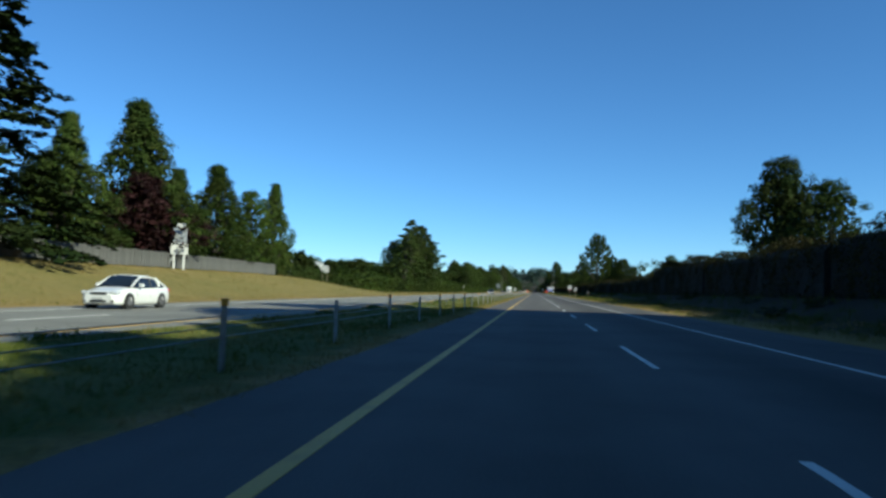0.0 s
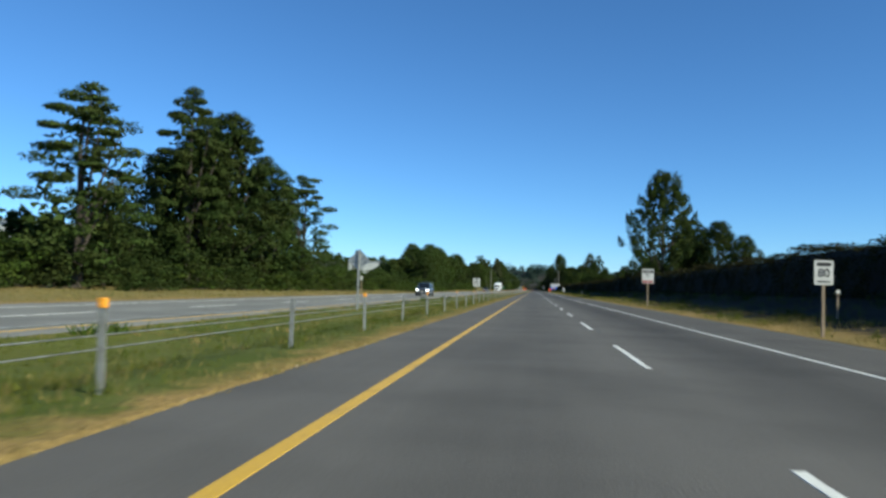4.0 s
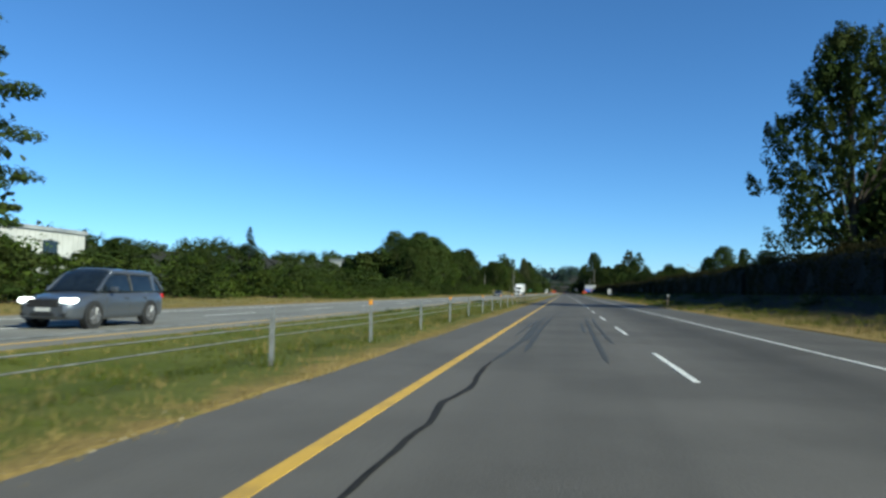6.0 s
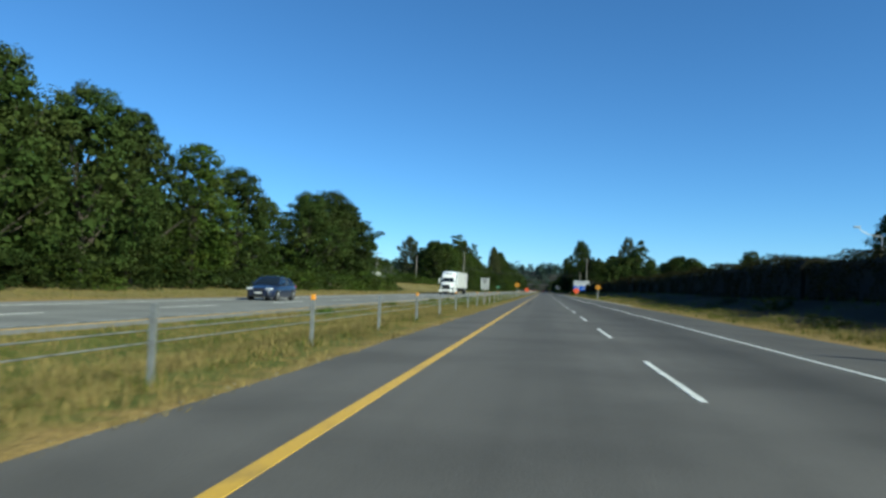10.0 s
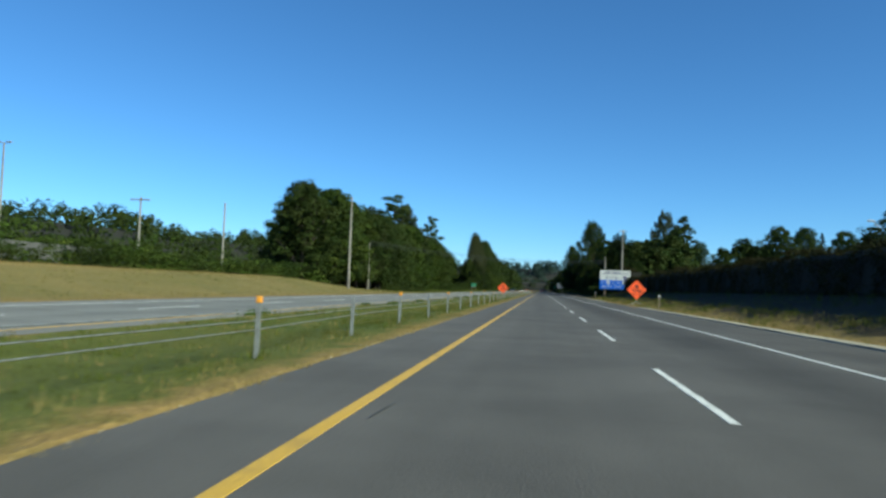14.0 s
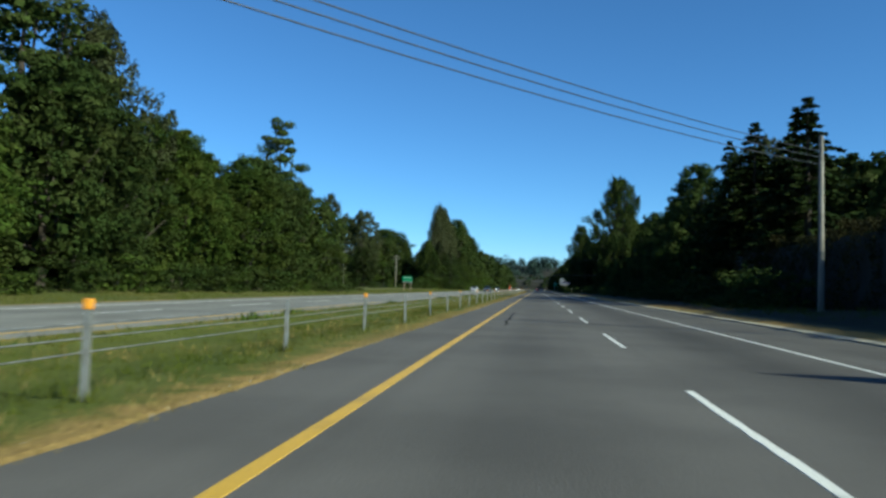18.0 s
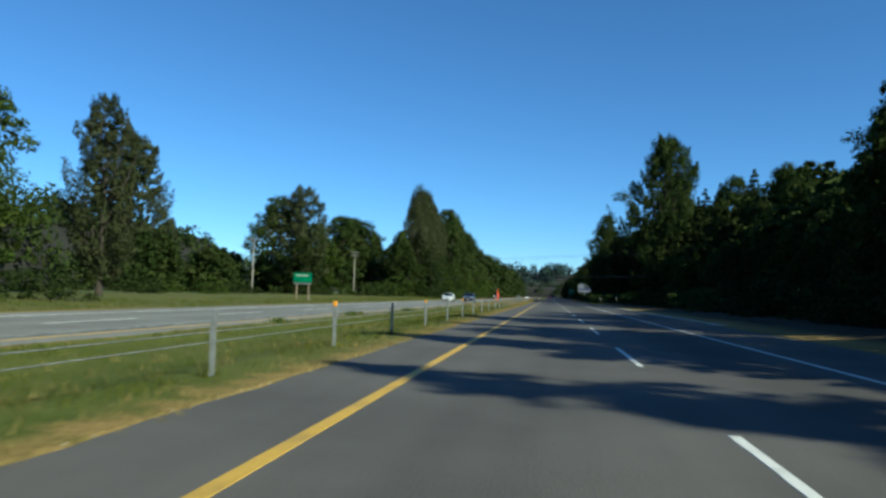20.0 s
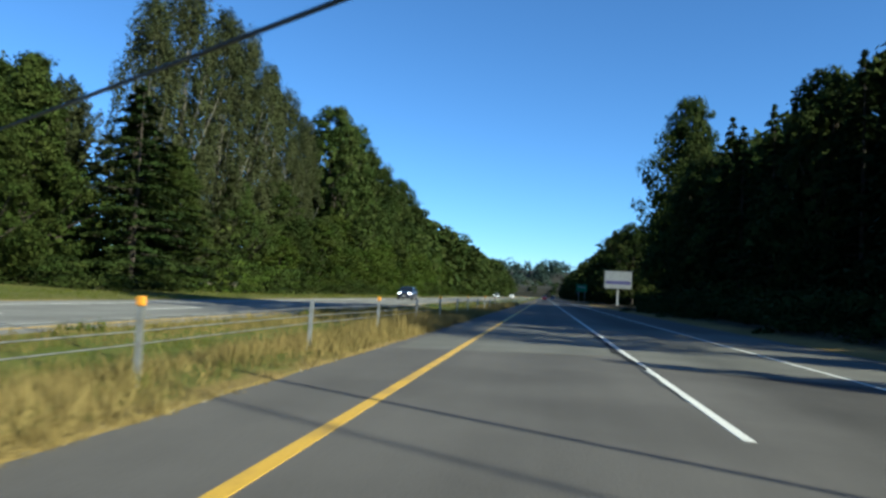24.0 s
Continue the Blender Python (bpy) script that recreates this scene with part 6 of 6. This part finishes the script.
# ---- vehicles ----
def wheel(parent, x, y, r, w, dual=False):
    bm = bmesh.new()
    rod(bm, (x - w / 2, y, r), (x + w / 2, y, r), r, sides=24)
    bmesh.ops.bevel(bm, geom=[e for e in bm.edges if len(e.link_faces) == 2 and any(len(f.verts) > 6 for f in e.link_faces)], offset=r * 0.1, segments=2, affect="EDGES")
    t = part("wheel", bm, M_TYRE, parent, "black tyre")
    for side in (-1, 1):
        bm = bmesh.new()
        rod(bm, (x + side * w / 2, y, r), (x + side * (w / 2 + 0.015), y, r), r * 0.66, sides=20)
        for k in range(5):
            a = k * 1.2566
            rod(bm, (x + side * (w / 2 + 0.018), y, r), (x + side * (w / 2 + 0.018), y + math.cos(a) * r * 0.62, r + math.sin(a) * r * 0.62), 0.035, sides=5)
        part("rim", bm, M_RIM, t, "silver alloy rim")
    return t

def loft(bm, stations):
    """A closed body from cross-sections; each is y and (half width, z) pairs from the sill up to the centre line."""
    rings = []
    for y, pts in stations:
        ring = [bm.verts.new((hw, y, z)) for hw, z in pts] + [bm.verts.new((-hw, y, z)) for hw, z in pts[::-1]]
        rings.append(ring)
    n = len(rings[0])
    for r, s in zip(rings, rings[1:]):
        for i in range(n):
            j = (i + 1) % n
            bm.faces.new((r[i], r[j], s[j], s[i]))
    bm.faces.new(rings[0][::-1])
    bm.faces.new(rings[-1])
    bmesh.ops.recalc_face_normals(bm, faces=bm.faces[:])
    return bm

def smooth_part(ob):
    for p in ob.data.polygons:
        p.use_smooth = True
    m = ob.modifiers.new("soft", "BEVEL")
    m.width, m.segments, m.limit_method, m.angle_limit = 0.03, 2, "ANGLE", radians(25)
    return ob

def profile(pts, u):
    """Height or width along the car by smooth interpolation of a few stations."""
    us = [p[0] for p in pts]
    i = max(0, min(len(us) - 2, sum(v <= u for v in us) - 1))
    m = [(pts[min(k + 1, len(pts) - 1)][1] - pts[max(k - 1, 0)][1]) / (us[min(k + 1, len(pts) - 1)] - us[max(k - 1, 0)]) for k in (i, i + 1)]
    h = us[i + 1] - us[i]
    t = (u - us[i]) / h
    return (2 * t ** 3 - 3 * t * t + 1) * pts[i][1] + (t ** 3 - 2 * t * t + t) * h * m[0] + (3 * t * t - 2 * t ** 3) * pts[i + 1][1] + (t ** 3 - t * t) * h * m[1]

def car(m, body, length, width, height, label, suv=False, category="car", lights=False, dark_nose=False):
    """A passenger car whose nose points to -y."""
    c = root("suv" if suv else "sedan", m, label=label, category=category)
    L, W, H = length / 2, width / 2, height
    clear = 0.24 if suv else 0.17
    belt = H * (0.615 if suv else 0.655)
    top = [(0, belt - 0.36), (0.03, belt - 0.24), (0.10, belt - 0.155), (0.27, belt - 0.02), (0.55, belt), (0.80, belt + 0.03), (0.95, belt + (0.0 if suv else 0.02)), (1, belt - 0.16)]
    plan = [(0, 0.66), (0.03, 0.83), (0.10, 0.94), (0.25, 0.99), (0.5, 1.0), (0.8, 0.985), (0.94, 0.93), (0.98, 0.86), (1, 0.74)]
    low = [(0, clear + 0.09), (0.04, clear + 0.01), (0.5, clear), (0.95, clear + 0.03), (1, clear + 0.14)]
    if suv:
        roof = [(0.25, belt - 0.03), (0.40, H - 0.05), (0.52, H), (0.75, H - 0.02), (0.90, H - 0.10), (0.975, belt + 0.02)]
    else:
        roof = [(0.25, belt - 0.03), (0.42, H - 0.045), (0.52, H), (0.64, H - 0.03), (0.76, H - 0.17), (0.90, belt + 0.0)]
    stations = []
    for k in range(29):
        u = 0.5 - 0.5 * math.cos(math.pi * k / 28)
        w, z0, z1 = W * profile(plan, u), profile(low, u), profile(top, u)
        stations.append((-L + length * u, [(w * f, z0 + (z1 - z0) * g) for f, g in ((0.88, 0), (0.955, 0.06), (0.985, 0.2), (1, 0.42), (0.998, 0.6), (0.975, 0.76), (0.94, 0.88), (0.86, 0.955), (0.6, 1.0), (0.25, 1.02))]))
    bm = bmesh.new()
    loft(bm, stations)
    shell = part("body", bm, body, c)
    def cabin(u, grow=0.0):
        h = profile(roof, u)
        f = max(0.0, (h - belt) / (H - belt))
        wb, wt = W * (0.90 if 0.3 < u < 0.85 else 0.86), W * (0.86 - 0.15 * f)
        pts = [(wb, belt - 0.10), (wb - 0.01, belt + 0.01 * f)]
        pts += [(wb + (wt - wb) * v, belt + (h - belt) * v) for v in (0.45, 0.80)]
        pts += [(wt * 0.95, belt + (h - belt) * 0.93), (wt * 0.80, h - 0.012 * f), (wt * 0.4, h + 0.008 * f)]
        return -L + length * u, [(x + grow, z + grow) for x, z in pts]
    us = [roof[0][0] + (roof[-1][0] - roof[0][0]) * k / 22 for k in range(23)]
    bm = bmesh.new()
    loft(bm, [cabin(u) for u in us])
    glass = part("glasshouse", bm, M_GLASS_DARK, c, "dark tinted windows")
    ra, rb = roof[1][0] + 0.01, roof[3][0] + (0.12 if suv else 0.03)
    bm = bmesh.new()
    shells = []
    for k in range(11):
        y, pts = cabin(ra + (rb - ra) * k / 10, 0.006)
        shells.append((y, [(pts[3][0], pts[3][1])] + pts[4:]))
    loft(bm, shells)
    lid = part("roof", bm, body, c)
    for ob in (shell, glass, lid):
        for p in ob.data.polygons:
            p.use_smooth = len(p.vertices) == 4
    for sgn in (-1, 1):
        bm = bmesh.new()
        tube(bm, [Vector((sgn * (q[1][3][0] + 0.004), q[0], q[1][3][1] + 0.01)) for q in (cabin(u) for u in us)], 0.042, 6)
        part("roof_pillar", bm, body, c)
        bm = bmesh.new()
        y, pts = cabin(0.60)
        tube(bm, [Vector((sgn * (x + 0.002), y - 0.02 * i, z)) for i, (x, z) in enumerate(pts[1:5])], 0.035, 6)
        part("door_pillar", bm, M_TRIM, c)
        y, pts = cabin(roof[3][0] + (0.10 if suv else 0.08))
        bm = bmesh.new()
        tube(bm, [Vector((sgn * x, y + (0.16 - 0.05 * i if not suv else 0.04), z)) for i, (x, z) in enumerate(pts[1:5])], 0.075, 6)
        part("rear_pillar", bm, body, c)
        bm = bmesh.new()
        y0 = -L + length * 0.335
        box(bm, sgn * (W + 0.09) - 0.10, sgn * (W + 0.09) + 0.10, y0, y0 + 0.13, belt - 0.01, belt + 0.13, 0.04)
        part("mirror", bm, body, c)
        bm = bmesh.new()
        box(bm, sgn * W * 0.66 - 0.19, sgn * W * 0.66 + 0.19, -L + 0.05, -L + 0.42, belt - 0.345, belt - 0.195, 0.06)
        part("headlight", bm, M_LAMP_ON if lights else M_LAMP_GLASS, c, "clear headlight")
        bm = bmesh.new()
        box(bm, sgn * W * 0.68 - 0.17, sgn * W * 0.68 + 0.17, L - 0.16, L - 0.015, belt - 0.22, belt - 0.06, 0.04)
        part("tail_light", bm, M_TAIL_LAMP, c, "red tail light")
        for yy in (-L + length * 0.315, -L + length * 0.545, -L + length * 0.74):
            bm = bmesh.new()
            tube(bm, [Vector((sgn * W * 0.985, yy, clear + 0.16)), Vector((sgn * (W + 0.001), yy, (clear + belt) / 2)), Vector((sgn * W * 0.975, yy, belt - 0.16))], 0.006, 4)
            part("door_seam", bm, M_TRIM, c)
        for yy in (-L + length * 0.50, -L + length * 0.71):
            bm = bmesh.new()
            box(bm, sgn * (W - 0.005) - 0.02, sgn * (W - 0.005) + 0.02, yy, yy + 0.18, belt - 0.21, belt - 0.175, 0.01)
            part("door_handle", bm, body, c)
        bm = bmesh.new()
        box(bm, sgn * W * 0.62 - 0.10, sgn * W * 0.62 + 0.10, -L + 0.0, -L + 0.2, clear + 0.10, clear + 0.20, 0.03)
        part("fog_light_recess", bm, M_TRIM, c)
    bm = bmesh.new()
    box(bm, -W * 0.40, W * 0.40, -L - 0.012, -L + 0.16, belt - 0.36, belt - 0.245, 0.03)
    part("grille", bm, M_TRIM, c)
    bm = bmesh.new()
    box(bm, -W * 0.40, W * 0.40, -L - 0.014, -L + 0.15, clear + 0.10, clear + 0.20, 0.03)
    part("air_intake", bm, M_TRIM, c)
    bm = bmesh.new()
    box(bm, -0.22, 0.22, -L - 0.03, -L + 0.02, clear + 0.23, clear + 0.33, 0.008)
    part("number_plate", bm, M_SIGN_WHITE, c)
    if dark_nose:
        bm = bmesh.new()
        box(bm, -W * 0.52, W * 0.52, -L - 0.02, -L + 0.2, clear + 0.34, belt - 0.22, 0.05)
        part("nose_panel", bm, M_TRIM, c, "black grille panel")
    r = 0.315 if not suv else 0.355
    for y in (-L + length * 0.195, L - length * 0.21):
        for sgn in (-1, 1):
            bm = bmesh.new()
            rod(bm, (sgn * (W - 0.2), y, r), (sgn * (W - 0.004), y, r), r * 1.13, sides=24)
            part("wheel_arch", bm, M_TRIM, c)
            wheel(c, sgn * (W - 0.10), y, r, 0.21)
    return c

def lane_z(x):
    return 0.02 + (ONC_NEAR - x) * 0.00094

M_LAMP_ON = bpy.data.materials.new("lit_headlight")
M_LAMP_ON.use_nodes = True
M_LAMP_ON.node_tree.nodes["Principled BSDF"].inputs["Emission Color"].default_value = (1.0, 0.95, 0.85, 1)
M_LAMP_ON.node_tree.nodes["Principled BSDF"].inputs["Emission Strength"].default_value = 3.0

# the SUV's headlights glow to stand for a glint of the sun
for x, y, args in ((-17.6, 30.0, (P_WHITE, 4.4, 1.78, 1.42, "white saloon car on the oncoming lanes")),
                   (-13.55, 232.7, (P_GRAPHITE, 4.6, 1.82, 1.66, "dark grey compact SUV with bright headlights on the oncoming lanes", True, "car", True, True)),
                   (-16.6, 399.0, (P_NAVY, 4.5, 1.78, 1.46, "dark saloon car on the oncoming lanes")),
                   (-16.3, 834.2, (P_WHITE, 4.4, 1.74, 1.34, "low white coupe on the oncoming lanes")),
                   (-13.1, 836.3, (P_NAVY, 4.5, 1.78, 1.50, "dark blue hatchback on the oncoming lanes")),
                   (-16.6, 950.0, (P_NAVY, 4.6, 1.82, 1.6, "dark car with both headlights lit", False, "car", True)),
                   (-16.6, 1120.0, (P_SILVER, 4.6, 1.82, 1.6, "distant grey car with its headlights on", True, "car", True)),
                   (-13.2, 1165.0, (P_WHITE, 4.6, 1.80, 1.5, "distant white car on the oncoming lanes", False, "car", True))):
    car(pose(x, y, lane_z(x) + 0.004), *args)
for x, y, args in ((0.1, 1150.0, (P_RED, 4.6, 1.82, 1.5, "distant red car driving ahead")), (3.6, 1185.0, (P_SILVER, 4.6, 1.82, 1.65, "distant grey car driving ahead", True)), (0.0, 1230.0, (P_WHITE, 4.6, 1.82, 1.6, "distant white car driving ahead", True))):
    car(pose(x, y, 0.004, 0, 0, 180), *args)

def tractor(m):
    """A long-nosed truck tractor with a sleeper cab; the bumper is at y = 0 and the cab runs to +y."""
    t = root("truck_tractor", m, label="white long-nosed truck tractor with sleeper cab and black grille", category="truck")
    bm = bmesh.new()
    loft(bm, [(0.22, [(0.74, 0.75), (0.80, 1.0), (0.76, 1.45), (0.60, 1.62), (0.25, 1.68)]), (0.5, [(0.98, 0.75), (1.03, 1.0), (0.98, 1.52), (0.78, 1.76), (0.3, 1.83)]),
              (1.1, [(1.06, 0.75), (1.10, 1.0), (1.05, 1.62), (0.86, 1.88), (0.35, 1.95)]), (2.1, [(1.10, 0.75), (1.13, 1.0), (1.11, 1.80), (0.98, 2.05), (0.4, 2.12)])])
    smooth_part(part("bonnet", bm, P_TRUCK, t))
    bm = bmesh.new()
    def ring(y, w, side, top):
        rise = top - side
        return y, [(w - 0.04, 0.75), (w, 1.1), (w, side), (w * 0.97, side + rise * 0.5), (w * 0.86, side + rise * 0.82), (w * 0.62, side + rise * 0.96), (w * 0.25, top)]
    loft(bm, [ring(2.0, 1.10, 1.85, 2.08), ring(2.15, 1.16, 1.92, 2.2), ring(2.6, 1.18, 2.4, 2.9), ring(2.8, 1.19, 2.55, 3.12), ring(3.1, 1.20, 2.8, 3.45), ring(3.5, 1.22, 3.05, 3.78), ring(4.1, 1.23, 3.3, 4.0), ring(4.9, 1.24, 3.4, 4.08), ring(5.2, 1.22, 3.36, 4.03)])
    smooth_part(part("sleeper_cab", bm, P_TRUCK, t))
    bm = bmesh.new()
    loft(bm, [(2.08, [(1.04, 2.10), (1.07, 2.16), (0.9, 2.24)]), (2.60, [(1.05, 2.12), (1.10, 2.50), (0.94, 2.93)]), (2.8, [(1.0, 2.1), (1.02, 2.5), (0.9, 2.90)])])
    part("windscreen", bm, M_GLASS_DARK, t, "dark two-piece windscreen")
    bm = bmesh.new()
    box(bm, -0.55, 0.55, 3.12, 3.5, 3.55, 3.67, 0.03)
    part("roof_window", bm, M_GLASS_DARK, t)
    bm = bmesh.new()
    prism(bm, [(2.42, 2.88), (2.46, 2.98), (2.85, 3.14), (2.85, 3.06)], -1.0, 1.0, axis="x")
    part("sun_visor", bm, P_TRUCK, t)
    bm = bmesh.new()
    box(bm, -0.70, 0.70, 0.14, 0.34, 0.86, 1.68, 0.12)
    g = part("grille", bm, M_TRIM, t, "black grille in chrome surround")
    for i in range(5):
        bm = bmesh.new()
        box(bm, -0.60, 0.60, 0.125, 0.15, 0.98 + i * 0.13, 1.005 + i * 0.13)
        part("grille_bar", bm, M_CHROME, g)
    bm = bmesh.new()
    box(bm, -1.22, 1.22, 0.0, 0.35, 0.38, 0.80, 0.08)
    part("bumper", bm, P_TRUCK, t)
    bm = bmesh.new()
    box(bm, -0.7, 0.7, -0.012, 0.1, 0.45, 0.58, 0.02)
    part("bumper_intake", bm, M_TRIM, t)
    for s in (-1, 1):
        bm = bmesh.new()
        box(bm, s * 0.86 - 0.16, s * 0.86 + 0.16, 0.2, 0.55, 0.92, 1.2, 0.06)
        part("headlight", bm, M_LAMP_GLASS, t)
        bm = bmesh.new()
        box(bm, s * 1.215 - 0.015, s * 1.215 + 0.015, 2.75, 3.45, 2.05, 2.72, 0.01)
        part("side_window", bm, M_GLASS_DARK, t)
        for yy, zz in ((4.3, 2.25), (4.3, 3.0)):
            bm = bmesh.new()
            box(bm, s * 1.24 - 0.015, s * 1.24 + 0.015, yy, yy + 0.4, zz, zz + 0.5, 0.01)
            part("sleeper_window", bm, M_GLASS_DARK, t)
        bm = bmesh.new()
        rod(bm, (s * 1.45, 2.2, 1.75), (s * 1.45, 2.2, 2.9), 0.02, sides=6)
        rod(bm, (s * 1.15, 2.4, 2.85), (s * 1.45, 2.2, 2.85), 0.02, sides=6)
        rod(bm, (s * 1.15, 2.4, 1.8), (s * 1.45, 2.2, 1.8), 0.02, sides=6)
        arm = part("mirror_arm", bm, M_CHROME, t)
        bm = bmesh.new()
        box(bm, s * 1.45 - 0.11, s * 1.45 + 0.11, 2.16, 2.26, 1.95, 2.75, 0.03)
        part("mirror", bm, P_TRUCK, arm)
        bm = bmesh.new()
        box(bm, s * 1.15 - 0.12, s * 1.15 + 0.12, 1.75, 5.4, 0.34, 0.82, 0.06)
        part("side_skirt", bm, P_TRUCK, t)
        bm = bmesh.new()
        rod(bm, (s * 0.98, 0.95, 0.62), (s * 1.2, 0.95, 0.62), 0.62, sides=20)
        part("mudguard", bm, M_TRIM, t)
        wheel(t, s * 1.05, 1.05, 0.51, 0.3)
        for y in (6.2, 7.45):
            wheel(t, s * 0.95, y, 0.51, 0.55)
    bm = bmesh.new()
    box(bm, -0.45, 0.45, 0.6, 8.1, 0.7, 0.95, 0.03)
    part("chassis", bm, M_TRIM, t)
    return t

def trailer(m):
    """A dry-van trailer; its front wall is at y = 0."""
    t = root("semi_trailer", m, label="long white box trailer with a faint dark emblem", category="trailer")
    LEN = 16.1
    bm = bmesh.new()
    box(bm, -1.28, 1.28, 0, LEN, 1.14, 4.0, 0.03)
    part("box_body", bm, P_TRUCK, t)
    for z in (1.10, 3.96):
        for s in (-1, 1):
            bm = bmesh.new()
            box(bm, s * 1.285 - 0.02, s * 1.285 + 0.02, 0, LEN, z, z + 0.12)
            part("side_rail", bm, M_STEEL, t)
    for i in range(26):
        bm = bmesh.new()
        y = 0.4 + i * 0.61
        box(bm, 1.275, 1.287, y, y + 0.03, 1.25, 3.9)
        part("seam", bm, M_SIGN_WHITE, t)
    rng = random.Random(2)
    for label, material, z0, z1, count in (("dull red streaky emblem", M_SIGN_RED, 3.10, 3.45, 22), ("dark streaky emblem", M_SIGN_NAVY, 2.92, 3.15, 10), ("dark green streaky emblem", M_SIGN_GREEN, 2.45, 2.92, 16)):
        bm = bmesh.new()
        for i in range(count):
            y, z = 13.1 + rng.uniform(-1.1, 0.7), rng.uniform(z0, z1)
            k = rng.uniform(0.12, 0.5)
            box(bm, 1.288, 1.293, y, y + k, z, z + rng.uniform(0.025, 0.06))
        part("emblem", bm, material, t, label)
    bm = bmesh.new()
    box(bm, 1.288, 1.293, 13.4, 14.4, 1.90, 1.99)
    part("lettering", bm, M_SIGN_BACK, t)
    for s in (-1, 1):
        bm = bmesh.new()
        box(bm, s * 0.64 - 0.60, s * 0.64 + 0.60, LEN, LEN + 0.03, 1.2, 3.9, 0.01)
        d = part("rear_door", bm, P_TRUCK, t)
        bm = bmesh.new()
        rod(bm, (s * 0.2, LEN + 0.05, 1.3), (s * 0.2, LEN + 0.05, 3.8), 0.02, sides=6)
        part("lock_rod", bm, M_STEEL, d)
        bm = bmesh.new()
        rod(bm, (s * 0.5, 3.4, 0.25), (s * 0.5, 3.4, 1.15), 0.07, sides=8)
        box(bm, s * 0.5 - 0.12, s * 0.5 + 0.12, 3.28, 3.52, 0.22, 0.27)
        part("landing_leg", bm, M_STEEL, t)
        for y in (13.2, 14.5):
            wheel(t, s * 0.95, y, 0.51, 0.55)
    bm = bmesh.new()
    box(bm, -0.5, 0.5, 0.6, LEN - 0.2, 0.88, 1.12)
    part("chassis", bm, M_TRIM, t)
    bm = bmesh.new()
    box(bm, -1.1, 1.1, LEN - 0.15, LEN - 0.05, 0.48, 0.58)
    for s in (-1, 1):
        box(bm, s * 0.6 - 0.04, s * 0.6 + 0.04, LEN - 0.15, LEN - 0.08, 0.5, 1.12)
    part("rear_guard", bm, M_STEEL, t)
    bm = bmesh.new()
    box(bm, -0.6, 0.6, 12.6, 15.1, 0.62, 0.9, 0.03)
    part("bogie", bm, M_TRIM, t)
    return t

tz = lane_z(-16.6) + 0.004
tractor(pose(-16.6, 480.6, tz))
trailer(pose(-16.6, 487.2, tz))
